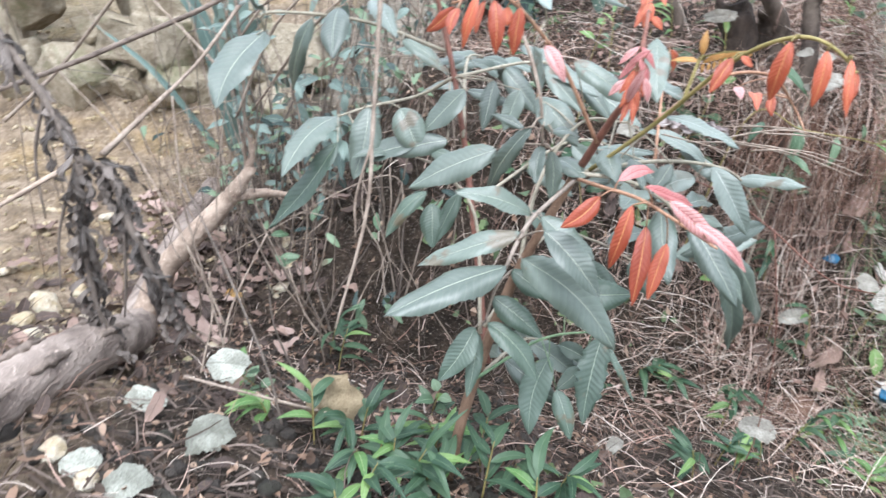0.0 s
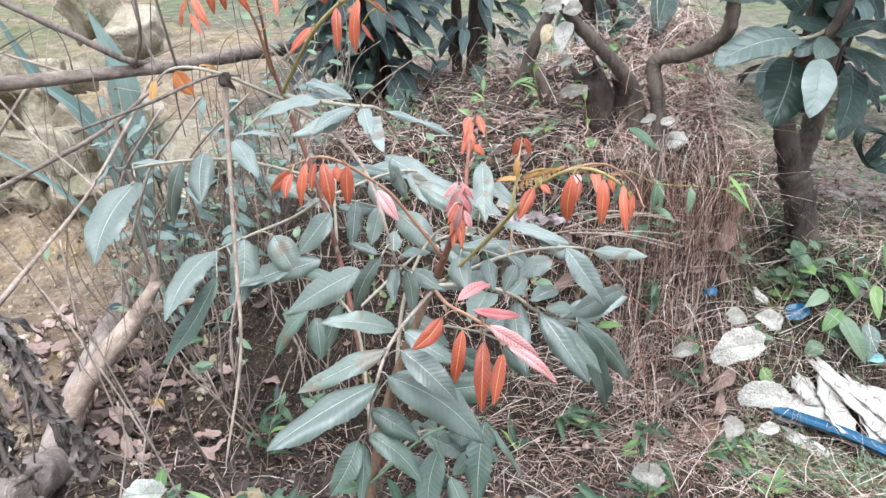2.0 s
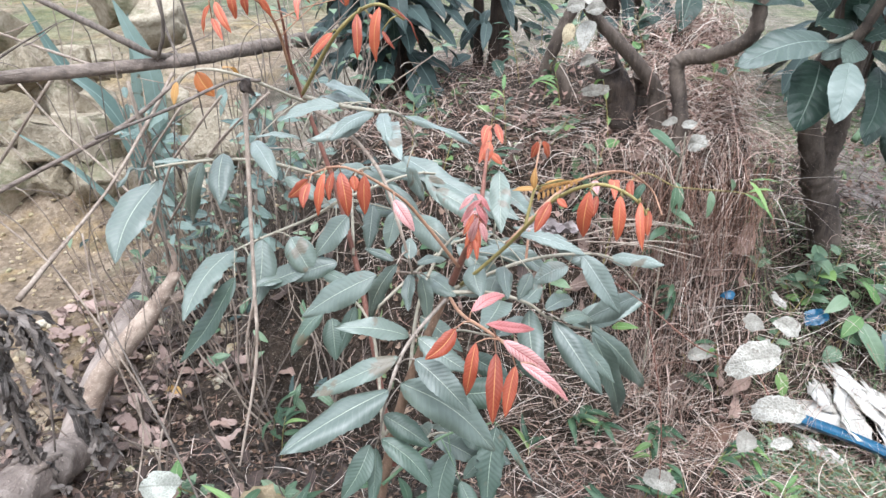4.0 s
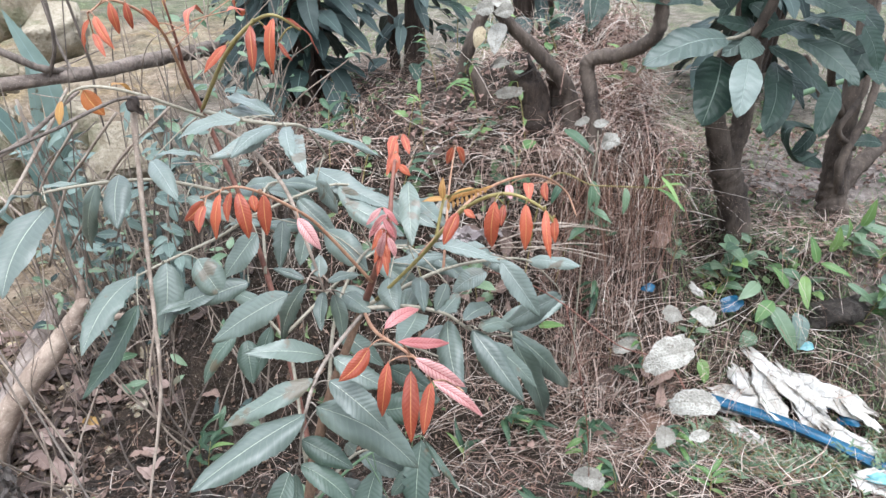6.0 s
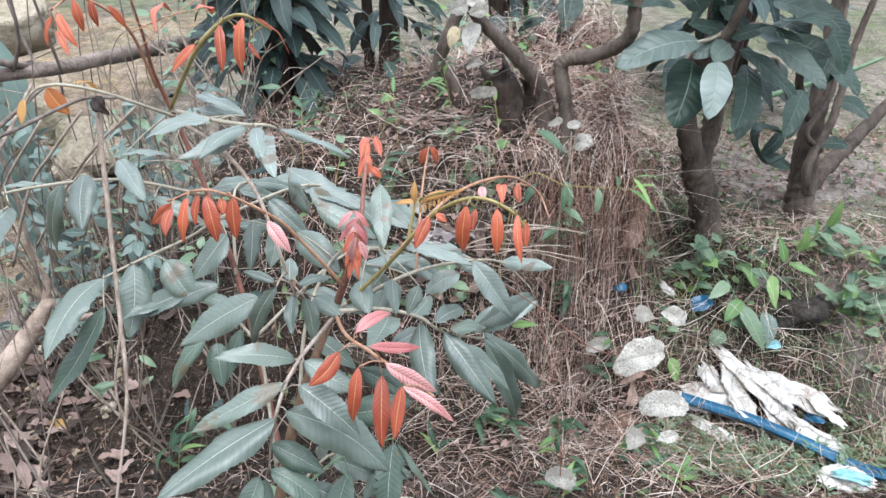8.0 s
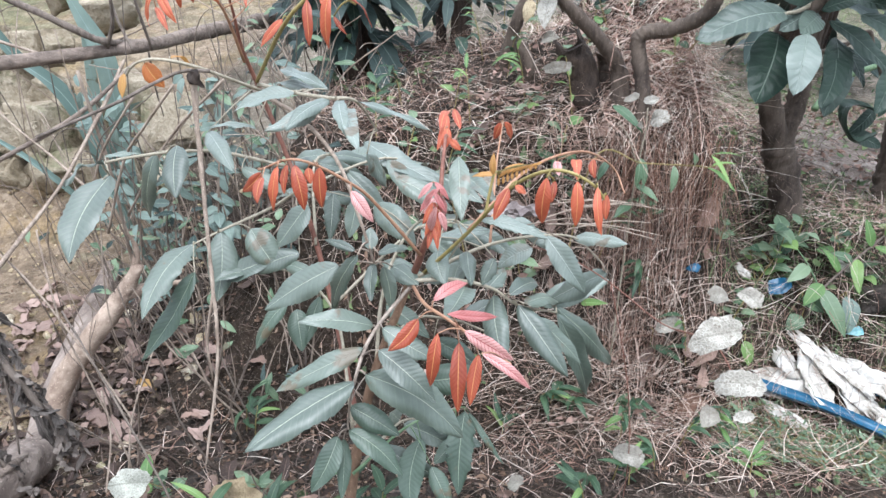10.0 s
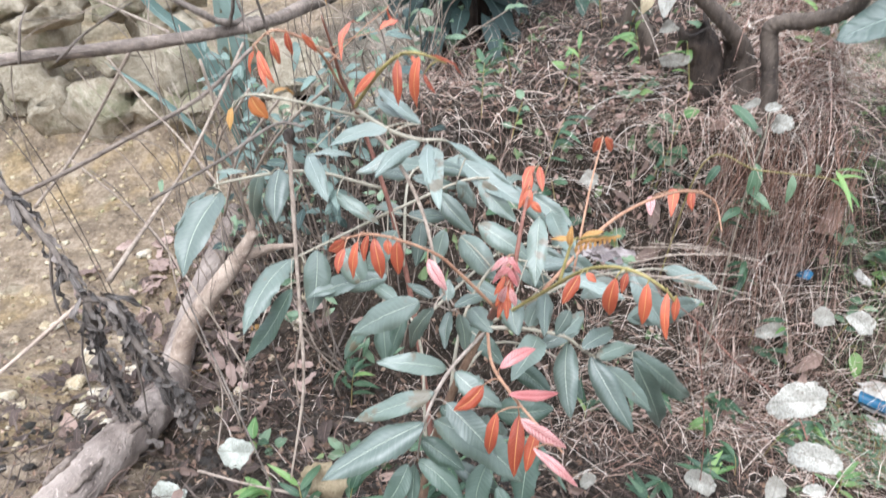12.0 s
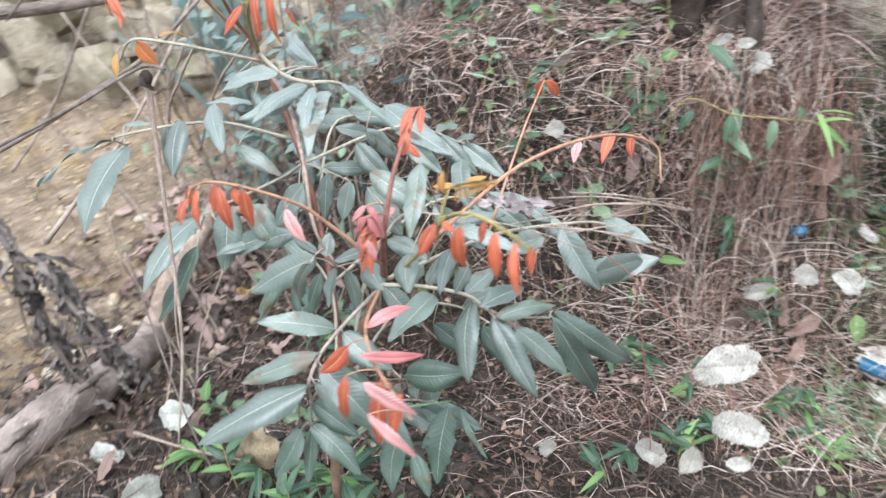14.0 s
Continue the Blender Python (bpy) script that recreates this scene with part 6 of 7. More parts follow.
# ---- weeds ----
def bamboo_weed(at, height, seed, lime=False, lean=0.25):
    """A low grassy weed with lance-shaped leaves in two rows."""
    r = np.random.default_rng(seed)
    at = Vector(at)
    ob = thing("grassy_weed", at, "low bamboo-like weed with narrow bright green leaves", "weed", "grassy weeds")
    head = r.random() * 6.283
    top = at + Vector((math.cos(head) * lean * height, math.sin(head) * lean * height, height))
    mid = at.lerp(top, 0.5) + Vector((0, 0, 0.1 * height))
    part("stem", tube([at - UP * 0.01, mid, top], [0.0016, 0.0013, 0.0007], 5, 4), STALK_OLIVE, ob)
    n = int(r.integers(5, 9))
    for i in range(n):
        t = 0.3 + 0.7 * i / (n - 1)
        a = at.lerp(mid, t * 2) if t < 0.5 else mid.lerp(top, t * 2 - 1)
        yaw = head + (1.1 if i % 2 else -1.1) * (1 - 0.6 * t) + r.normal(0, 0.35)
        d = Vector((math.cos(yaw), math.sin(yaw), 0.02 + r.normal(0, 0.32))) * (0.042 + 0.034 * r.random())
        part("leaf", leaf(a, a + d, 0.011 + 0.008 * r.random(), (0, -0.2, 1), 0.16, 0.4, 0.0, seed * 20 + i, 8, 2, 0.7), LEAF_LIME if lime or r.random() < 0.13 else LEAF_WEED, ob)
    return ob


spots = [(-0.33, 0.62), (-0.30, 0.55), (-0.27, 0.66), (-0.25, 0.58), (-0.15, 0.60), (-0.12, 0.66), (-0.20, 0.52), (-0.36, 0.70), (-0.08, 0.56), (-0.23, 0.72), (-0.41, 0.66), (-0.31, 0.49), (-0.16, 0.70), (-0.50, 0.70), (-0.05, 0.66), (0.30, 1.10), (0.35, 1.40), (0.42, 1.18), (0.20, 0.90)]
for i, (x, y) in enumerate(spots):
    bamboo_weed(on_ground(x, y), 0.045 + 0.05 * rng.random(), 50 + i, i % 11 == 2)
for i in range(8):
    bamboo_weed(on_ground(-0.36 + 0.40 * rng.random(), 0.52 + 0.26 * rng.random()), 0.03 + 0.045 * rng.random(), 400 + i)
slope = np.random.default_rng(58)
for i in range(9):
    bamboo_weed(on_ground(0.05 + 0.63 * slope.random(), 0.98 + 0.48 * slope.random()), 0.04 + 0.05 * slope.random(), 430 + i, i == 4, 0.5)
for i, (x, y) in enumerate([(0.22, 1.72), (0.48, 1.80), (0.1, 1.85), (-0.12, 1.62), (-0.3, 1.7), (0.56, 1.5), (0.6, 1.35), (0.36, 1.3), (0.5, 1.28), (-0.02, 2.2), (0.3, 2.1), (-0.62, 1.28), (-0.57, 1.20), (-0.05, 1.75), (0.15, 1.62), (0.42, 1.56), (0.30, 1.58), (-0.25, 1.9), (0.05, 2.0)]):
    bamboo_weed(on_ground(x, y), 0.12 + 0.06 * rng.random(), 90 + i, i < 3)


def broad_weed(at, height, seed, size=1.0):
    """A seedling with oval bright leaves on a thin stem."""
    r = np.random.default_rng(seed)
    at = Vector(at)
    ob = thing("broadleaf_weed", at, "seedling with oval yellow-green leaves", "weed", "broadleaf weeds")
    top = at + Vector((r.normal(0, 0.04), r.normal(0, 0.04), height))
    part("stem", tube([at - UP * 0.01, at.lerp(top, 0.5), top], [0.002, 0.0016, 0.001], 6, 4), STALK_OLIVE, ob)
    n = int(r.integers(5, 9))
    for i in range(n):
        a = at.lerp(top, 0.35 + 0.65 * i / (n - 1))
        yaw = i * 2.4 + r.random()
        d = Vector((math.cos(yaw), math.sin(yaw), 0.15 + r.normal(0, 0.25))) * (0.05 + 0.045 * r.random()) * size
        part("leaf", leaf(a + d * 0.15, a + d, (0.032 + 0.016 * r.random()) * size, (0, -0.35, 0.95), 0.12, 0.25, 0.02, seed * 20 + i, 9, 3, 0.72), LEAF_LIME if r.random() < 0.22 else (LEAF_MID if r.random() < 0.8 else LEAF_WEED), ob)
    return ob


for i, (x, y) in enumerate([(1.16, 1.7), (1.27, 1.58), (0.8, 1.66), (1.4, 1.63), (1.18, 1.60)]):
    broad_weed(on_ground(x, y), 0.07 + 0.09 * rng.random(), 130 + i)
for i, (x, y) in enumerate([(0.62, 1.62), (0.76, 1.60), (0.66, 1.54), (0.06, 1.72), (-0.10, 1.84), (0.20, 1.95), (-0.22, 1.66), (0.34, 2.05), (0.50, 1.86), (-0.30, 1.95), (0.08, 2.15), (0.24, 1.60), (0.44, 1.62)]):
    broad_weed(on_ground(x, y), 0.07 + 0.06 * rng.random(), 230 + i, 0.55)
for i, (x, y) in enumerate([(0.10, 1.52), (-0.05, 1.55), (0.16, 1.62), (-0.18, 1.52), (0.05, 2.55), (0.18, 2.62), (0.12, 2.45)]):
    broad_weed(on_ground(x, y), 0.13 + 0.10 * rng.random(), 260 + i, 0.85)
for i, (x, y) in enumerate([(0.86, 1.70), (1.22, 1.62), (-0.62, 0.93), (-0.44, 0.96), (-0.30, 1.02)]):
    broad_weed(on_ground(x, y), 0.06 + 0.05 * rng.random(), 290 + i, 0.85 if x > 0 else 0.6)
for i in range(14):
    x, y = 0.66 + 0.85 * rng.random(), 1.36 + 0.38 * rng.random()
    if y > 1.56 or x > 1.20 or (x > 0.98 and y > 1.53):
        broad_weed(on_ground(x, y), 0.04 + 0.06 * rng.random(), 160 + i, 0.75)


def fine_weed(at, seed):
    """A mat of thin stems with many tiny pointed leaves."""
    r = np.random.default_rng(seed)
    at = Vector(at)
    ob = thing("fine_weed", at, "soft feathery green weed spreading on the ground", "weed", "feathery weeds")
    stems, leaves = [], []
    for s in range(12):
        yaw, l = r.random() * 6.283, 0.05 + 0.08 * r.random()
        end = at + Vector((math.cos(yaw) * l, math.sin(yaw) * l, 0.02 + 0.04 * r.random()))
        stems.append(tube([at, at.lerp(end, 0.5) + UP * 0.02, end], [0.0011, 0.0009, 0.0006], 4, 3))
        for k in range(9):
            a = at.lerp(end, 0.25 + 0.75 * k / 8) + UP * 0.012
            d = Vector(r.normal(0, 1, 3)).normalized() * (0.020 + 0.014 * r.random())
            d.z = abs(d.z) * 0.5
            leaves.append(leaf(a, a + d, 0.0065, (0, 0, 1), 0.05, 0.2, 0, seed * 90 + s * 9 + k, 4, 1))
    tagged(part("stem_mat", merged(stems), STALK_OLIVE, ob), kind="stuff")
    tagged(part("foliage", merged(leaves), LEAF_MID, ob), kind="stuff")


for i, (x, y) in enumerate([(0.80, 1.30), (0.86, 1.26), (0.76, 1.36), (0.98, 1.30), (1.08, 1.24), (0.70, 1.42), (0.92, 1.22), (1.16, 1.26), (0.86, 1.34), (0.74, 1.26), (1.02, 1.22), (1.24, 1.30), (1.12, 1.34), (0.66, 1.36)]):
    fine_weed(on_ground(x, y), 170 + i)

for i, (a, b, w, m) in enumerate([((0.482, 1.412, 0.685), (0.510, 1.330, 0.640), 0.013, LEAF_LIME), ((0.482, 1.412, 0.685), (0.545, 1.400, 0.688), 0.006, LEAF_LIME), ((0.250, 1.480, 0.240), (0.312, 1.445, 0.265), 0.028, LEAF_LIME), ((0.285, 1.560, 0.745), (0.350, 1.500, 0.700), 0.028, LEAF_WEED)]):
    solo("grass_blade", leaf(a, b, w, (0, -0.4, 0.9), 0.1, 0.3, 0.0, 210 + i, 9, 2, 0.7), m, a, "single bright green blade in the straw", "grass")


def stem_leaf(ob, a, b, width, material, seed, hint=(0, -0.5, 0.85)):
    a, b = Vector(a), Vector(b)
    part("leaf", leaf(a, b, width, hint, 0.10, 0.3, 0.015, seed, 12, 3, 0.75), material, ob)


sprig = thing("pale_sprig", on_ground(0.345, 1.47), "thin weed stem with bleached and fresh leaves before the cut tree", "weed")
part("stem", tube([on_ground(0.345, 1.47, -0.01), (0.346, 1.495, 0.500), (0.348, 1.500, 0.611), (0.355, 1.500, 0.700), (0.352, 1.500, 0.760)], [0.0022, 0.0017, 0.0011], 6, 6, 0.1, 620), STALK, sprig)
part("side_stem", tube([(0.348, 1.500, 0.620), (0.318, 1.497, 0.690), (0.291, 1.495, 0.730)], [0.0014, 0.0012, 0.0009], 5, 5, 0.1, 621), STALK, sprig)
for i, (a, b, w, m) in enumerate([((0.352, 1.50, 0.640), (0.362, 1.47, 0.575), 0.020, LEAF_MID), ((0.35, 1.50, 0.52), (0.300, 1.46, 0.500), 0.024, LEAF_WEED), ((0.35, 1.50, 0.57), (0.400, 1.46, 0.545), 0.022, LEAF_MID)]):
    stem_leaf(sprig, a, b, w, m, 622 + i)

for i, (a, b, w, m) in enumerate([((0.704, 1.511, 0.113), (0.715, 1.473, 0.056), 0.040, LEAF_LIME), ((0.969, 1.579, 0.220), (0.975, 1.525, 0.137), 0.062, LEAF_HAZE), ((0.857, 1.581, 0.213), (0.914, 1.559, 0.180), 0.048, LEAF_MID), ((0.811, 1.736, 0.317), (0.879, 1.660, 0.321), 0.052, LEAF_MID), ((0.456, 1.510, 0.087), (0.546, 1.489, 0.045), 0.024, LEAF_WEED), ((0.859, 1.556, 0.167), (0.816, 1.534, 0.134), 0.048, LEAF_MID)]):
    foot = on_ground(a[0], a[1] + 0.03)
    seedling = thing("broadleaf_weed", foot, "single broad-leaved seedling rising through dry straw", "weed", "broadleaf weeds")
    part("stem", tube([foot - UP * 0.01, (foot + Vector(a)) / 2 + Vector((0.006, 0, 0.012)), a], [0.0018, 0.0015, 0.0011], 6, 4), STALK_OLIVE, seedling)
    stem_leaf(seedling, a, b, w, m, 660 + i)
solo("torn_sheet", torn_piece(on_ground(0.690, 1.640, 0.03), on_ground(0.725, 1.632, 0.03), 0.022, 951, 0.0), PLASTER, on_ground(0.704, 1.636), "small torn white scrap lying among weeds", "litter", "torn white sheets")
solo("torn_sheet", torn_piece(on_ground(0.962, 1.650, 0.03), on_ground(1.000, 1.632, 0.03), 0.028, 952, 0.0), PLASTER, on_ground(0.981, 1.642), "small torn white scrap lying among weeds", "litter", "torn white sheets")

trail = thing("trailing_weed", on_ground(0.20, 1.52), "long thin trailing weed stem with hanging green leaves", "weed")
part("stem", tube([on_ground(0.20, 1.53, 0.0), (0.240, 1.47, 0.645), (0.353, 1.47, 0.639), (0.472, 1.47, 0.635), (0.499, 1.47, 0.632), (0.545, 1.47, 0.642)], [0.0018, 0.0015, 0.0013, 0.0010], 6, 8, 0.1, 630), STALK_OLIVE, trail)
for i, (a, b, w, m) in enumerate([((0.499, 1.47, 0.632), (0.567, 1.45, 0.579), 0.016, LEAF_LIME), ((0.505, 1.47, 0.634), (0.560, 1.46, 0.645), 0.009, LEAF_LIME), ((0.424, 1.47, 0.634), (0.420, 1.45, 0.574), 0.020, LEAF_MID), ((0.470, 1.47, 0.635), (0.458, 1.46, 0.670), 0.022, LEAF_MID), ((0.345, 1.47, 0.640), (0.340, 1.45, 0.585), 0.022, LEAF_MID), ((0.275, 1.47, 0.644), (0.250, 1.45, 0.600), 0.020, LEAF_WEED)]):
    stem_leaf(trail, a, b, w, m, 632 + i)

bush = thing("leafy_seedling", on_ground(0.88, 1.575), "open seedling with dark thin stems and yellow-green leaves", "weed")
part("stem", tube([on_ground(0.875, 1.575, -0.01), (0.900, 1.580, 0.235), (0.989, 1.631, 0.300), (1.086, 1.689, 0.350), (1.187, 1.740, 0.405)], [0.0042, 0.0036, 0.0028, 0.0016], 7, 7, 0.1, 640), TWIG_DARK, bush)
part("side_stem", tube([(0.989, 1.631, 0.300), (1.050, 1.620, 0.305), (1.100, 1.600, 0.300)], [0.0022, 0.0018, 0.0012], 6, 5, 0.1, 641), TWIG_DARK, bush)
part("side_stem", tube([(0.900, 1.580, 0.235), (0.870, 1.620, 0.290), (0.842, 1.650, 0.325)], [0.0024, 0.0018, 0.0012], 6, 5, 0.1, 642), STALK_GREEN, bush)
for i, (a, b, w, m) in enumerate([
    ((0.842, 1.650, 0.325), (0.752, 1.660, 0.390), 0.050, LEAF_MID), ((0.870, 1.620, 0.290), (0.800, 1.570, 0.265), 0.040, LEAF_MID), ((0.900, 1.582, 0.240), (0.955, 1.500, 0.140), 0.052, LEAF_MID),
    ((0.905, 1.590, 0.250), (0.850, 1.550, 0.205), 0.044, LEAF_LIME), ((0.950, 1.610, 0.275), (0.905, 1.640, 0.330), 0.034, LEAF_LIME), ((0.989, 1.631, 0.300), (0.925, 1.650, 0.310), 0.036, LEAF_MID),
    ((1.000, 1.635, 0.305), (0.990, 1.560, 0.240), 0.034, LEAF_LIME), ((1.040, 1.660, 0.330), (1.020, 1.690, 0.400), 0.030, LEAF_LIME), ((1.050, 1.660, 0.330), (1.120, 1.620, 0.310), 0.026, LEAF_LIME),
    ((1.086, 1.689, 0.350), (1.080, 1.670, 0.440), 0.034, LEAF_LIME), ((1.100, 1.600, 0.300), (1.170, 1.560, 0.250), 0.030, LEAF_MID), ((1.130, 1.710, 0.375), (1.110, 1.690, 0.455), 0.030, LEAF_LIME),
    ((1.140, 1.715, 0.380), (1.220, 1.680, 0.360), 0.032, LEAF_MID), ((1.187, 1.740, 0.405), (1.190, 1.720, 0.500), 0.034, LEAF_LIME), ((1.187, 1.740, 0.405), (1.270, 1.690, 0.380), 0.036, LEAF_MID),
]):
    stem_leaf(bush, a, b, w, m, 645 + i)


# ---- the trees behind ----
def stems(ob, name, lines, material, seed):
    for i, (pts, rad) in enumerate(lines):
        part(name, tube(pts, rad, 14, 12, 0.15, seed + i), material, ob)


tree = thing("broadleaf_tree", on_ground(0.89, 1.86), "small fruit tree with dark trunk and large ribbed leaves", "tree")
stems(tree, "trunk", [([on_ground(0.932, 1.85, -0.05), (0.898, 1.840, 0.295), (0.842, 1.852, 0.473), (0.809, 1.855, 0.543)], [0.056, 0.045, 0.042, 0.043])], BARK_TREE, 300)
stems(tree, "limb", [([(0.812, 1.855, 0.530), (0.757, 1.844, 0.672), (0.714, 1.843, 0.775), (0.735, 1.760, 0.900), (0.765, 1.710, 0.960), (0.80, 1.68, 1.15)], [0.034, 0.029, 0.025, 0.018, 0.013, 0.009]), ([(0.812, 1.855, 0.530), (0.849, 1.889, 0.650), (0.859, 1.915, 0.804), (0.862, 1.900, 0.978), (0.88, 1.85, 1.25)], [0.032, 0.027, 0.024, 0.02, 0.015]), ([(0.862, 1.910, 0.900), (0.850, 1.780, 0.950), (0.842, 1.660, 0.970)], [0.014, 0.011, 0.007])], BARK_TREE, 310)
BIG = [
    ((0.665, 1.645, 0.938), (0.453, 1.566, 0.894), 0.092), ((0.713, 1.625, 0.898), (0.668, 1.511, 0.790), 0.072), ((0.691, 1.726, 0.876), (0.612, 1.570, 0.751), 0.113),
    ((0.827, 1.723, 0.869), (0.780, 1.584, 0.715), 0.080), ((0.828, 1.640, 0.937), (0.928, 1.520, 0.861), 0.062), ((0.801, 1.720, 0.907), (0.949, 1.660, 0.797), 0.060),
    ((0.977, 1.693, 0.814), (0.899, 1.589, 0.724), 0.058), ((0.789, 1.756, 0.932), (0.657, 1.717, 0.965), 0.050), ((0.782, 1.749, 0.919), (0.658, 1.648, 0.899), 0.055),
    ((0.764, 1.705, 0.921), (0.697, 1.625, 0.898), 0.059), ((0.842, 1.668, 0.980), (0.874, 1.554, 0.977), 0.051), ((0.766, 1.701, 0.935), (0.842, 1.663, 0.970), 0.035),
]
for i, (a, b, w) in enumerate(BIG):
    part("leaf", leaf(a, b, w * 1.10, (0.05, -0.7, 0.7), 0.10, 0.12, 0.02, 330 + i, 16, 4, 0.95, 0.0, 0.58), LEAF_SHEEN if i in (0, 1, 8) else LEAF_DULL if i in (3, 4, 9) else LEAF_DARK, tree)
part("petiole", tube([(0.760, 1.735, 0.945), (0.710, 1.690, 0.935), (0.660, 1.644, 0.938)], [0.006, 0.005, 0.004], 7, 5), STALK, tree)
part("leaf", leaf((0.818, 1.716, 0.857), (0.759, 1.564, 0.742), 0.07, (0.05, -0.7, 0.6), 0.08, 0.15, 0.02, 347, 14, 4, 0.95, 0.0, 0.58), LEAF_DARK, tree)
MORE = [
    ((0.768, 1.779, 0.975), (0.816, 1.706, 1.050), 0.082), ((0.923, 1.792, 1.000), (0.995, 1.674, 0.991), 0.096), ((0.768, 1.766, 0.950), (0.746, 1.765, 1.055), 0.083),
    ((0.992, 1.856, 0.906), (1.081, 1.784, 0.877), 0.088), ((0.871, 1.763, 0.839), (0.906, 1.686, 0.758), 0.043), ((1.067, 1.898, 0.985), (1.124, 1.804, 0.916), 0.088),
    ((0.796, 1.996, 0.957), (0.717, 2.033, 1.026), 0.094), ((0.808, 1.620, 1.035), (0.903, 1.550, 0.998), 0.070), ((0.799, 1.650, 0.967), (0.880, 1.580, 0.955), 0.030),
    ((0.744, 1.750, 1.003), (0.802, 1.700, 0.958), 0.050), ((1.055, 1.780, 0.946), (1.106, 1.750, 0.839), 0.060),
]
for i, (a, b, w) in enumerate(MORE):
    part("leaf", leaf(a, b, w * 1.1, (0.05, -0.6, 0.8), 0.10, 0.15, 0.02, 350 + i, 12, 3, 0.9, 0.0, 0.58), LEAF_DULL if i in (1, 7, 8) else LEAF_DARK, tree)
for i in range(40):
    a = Vector((0.86, 1.84, 1.16)) + Vector(rng.normal(0, 1, 3) * (0.16, 0.16, 0.09))
    d = Vector((a.x - 0.86 + rng.normal(0, 0.08), a.y - 1.82 + rng.normal(0, 0.08), rng.normal(-0.03, 0.06))).normalized() * (0.14 + 0.08 * rng.random())
    part("leaf", leaf(a, a + d, 0.055 + 0.03 * rng.random(), (0, -0.3, 1), 0.08, 0.2, 0.015, 360 + i, 9, 2, 0.9, 0.0, 0.6), LEAF_DARK, tree)

tree2 = thing("broadleaf_tree", on_ground(1.23, 1.96), "second fruit tree with a dark forked trunk", "tree")
stems(tree2, "trunk", [([on_ground(1.235, 1.955, -0.05), (1.231, 1.956, 0.320), (1.230, 1.991, 0.415), (1.219, 2.010, 0.557), (1.232, 2.042, 0.724), (1.252, 2.109, 0.956), (1.27, 2.15, 1.3)], [0.062, 0.050, 0.042, 0.034, 0.028, 0.022, 0.014])], BARK_TREE, 420)
stems(tree2, "limb", [([(1.235, 1.991, 0.400), (1.300, 2.040, 0.450), (1.377, 2.089, 0.492), (1.520, 2.189, 0.574), (1.75, 2.30, 0.80)], [0.032, 0.028, 0.024, 0.020, 0.012]), ([(1.225, 2.020, 0.620), (1.130, 1.980, 0.740), (1.090, 1.950, 0.900), (1.10, 1.94, 1.1)], [0.014, 0.012, 0.010, 0.006])], BARK_TREE, 430)
LEAVES2 = [
    ((1.189, 1.959, 0.887), (1.096, 1.843, 0.775), 0.093), ((1.158, 1.937, 0.845), (1.219, 1.835, 0.761), 0.078), ((1.059, 1.885, 0.642), (0.991, 1.851, 0.578), 0.042),
    ((0.991, 1.851, 0.578), (1.083, 1.835, 0.547), 0.048), ((1.252, 1.977, 0.707), (1.351, 1.953, 0.663), 0.083), ((1.285, 1.914, 0.590), (1.185, 1.914, 0.590), 0.050),
]
for i, (a, b, w) in enumerate(LEAVES2):
    part("leaf", leaf(a, b, w, (0.0, -0.6, 0.8), 0.12, 0.2, 0.02, 440 + i, 12, 3, 0.9, 0.0, 0.58), LEAF_DARK, tree2)
part("leaf", leaf((1.063, 1.843, 0.775), (1.017, 1.778, 0.653), 0.052, (0.0, -0.8, 0.5), 0.1, 0.2, 0.02, 447, 12, 3, 0.9, 0.0, 0.55), LEAF_DARK, tree2)
stems(tree2, "twisted_stem", [([(1.194, 1.900, 0.440), (1.172, 1.900, 0.539), (1.235, 1.949, 0.656), (1.273, 2.004, 0.758), (1.310, 2.062, 0.868), (1.36, 2.1, 1.05)], [0.015, 0.013, 0.012, 0.011, 0.010, 0.008]), ([(1.235, 1.960, 0.560), (1.130, 1.885, 0.642), (1.201, 1.935, 0.735), (1.228, 2.003, 0.863), (1.253, 2.079, 1.006), (1.26, 2.1, 1.15)], [0.009, 0.008, 0.008, 0.007, 0.006, 0.005]), ([(0.860, 1.905, 0.780), (0.950, 1.916, 0.807), (1.008, 1.932, 0.837), (1.025, 1.911, 0.797), (1.051, 1.874, 0.727)], [0.007, 0.006, 0.006, 0.005, 0.004])], BARK_TREE, 436)
part("shoot", tube([(1.100, 2.300, 0.50), (1.184, 2.363, 0.581), (1.303, 2.386, 0.625), (1.482, 2.411, 0.672), (1.66, 2.43, 0.74)], [0.012, 0.011, 0.010, 0.009, 0.006], 9, 6, 0.05, 441), STALK_GREEN, tree2, "pale green shoot")
curl = spline([(1.045, 1.845, 0.640), (1.019, 1.835, 0.656), (0.961, 1.839, 0.662), (0.950, 1.815, 0.616), (0.985, 1.793, 0.575), (1.040, 1.802, 0.593)], 6)
rows = [(Vector(p) + Vector((0.0, s * 0.028 * math.sin(math.pi * min(1, 0.12 + 0.85 * k / len(curl))), 0.010 * abs(s))), (k / len(curl), 0.5 + 0.5 * s)) for k, p in enumerate(curl) for s in (-1, -0.5, 0, 0.5, 1)]
part("curled_leaf", ([p for p, q in rows], [(5 * k + j, 5 * k + j + 1, 5 * k + j + 6, 5 * k + j + 5) for k in range(len(curl) - 1) for j in range(4)], [q for p, q in rows]), LEAF_DARK, tree2)
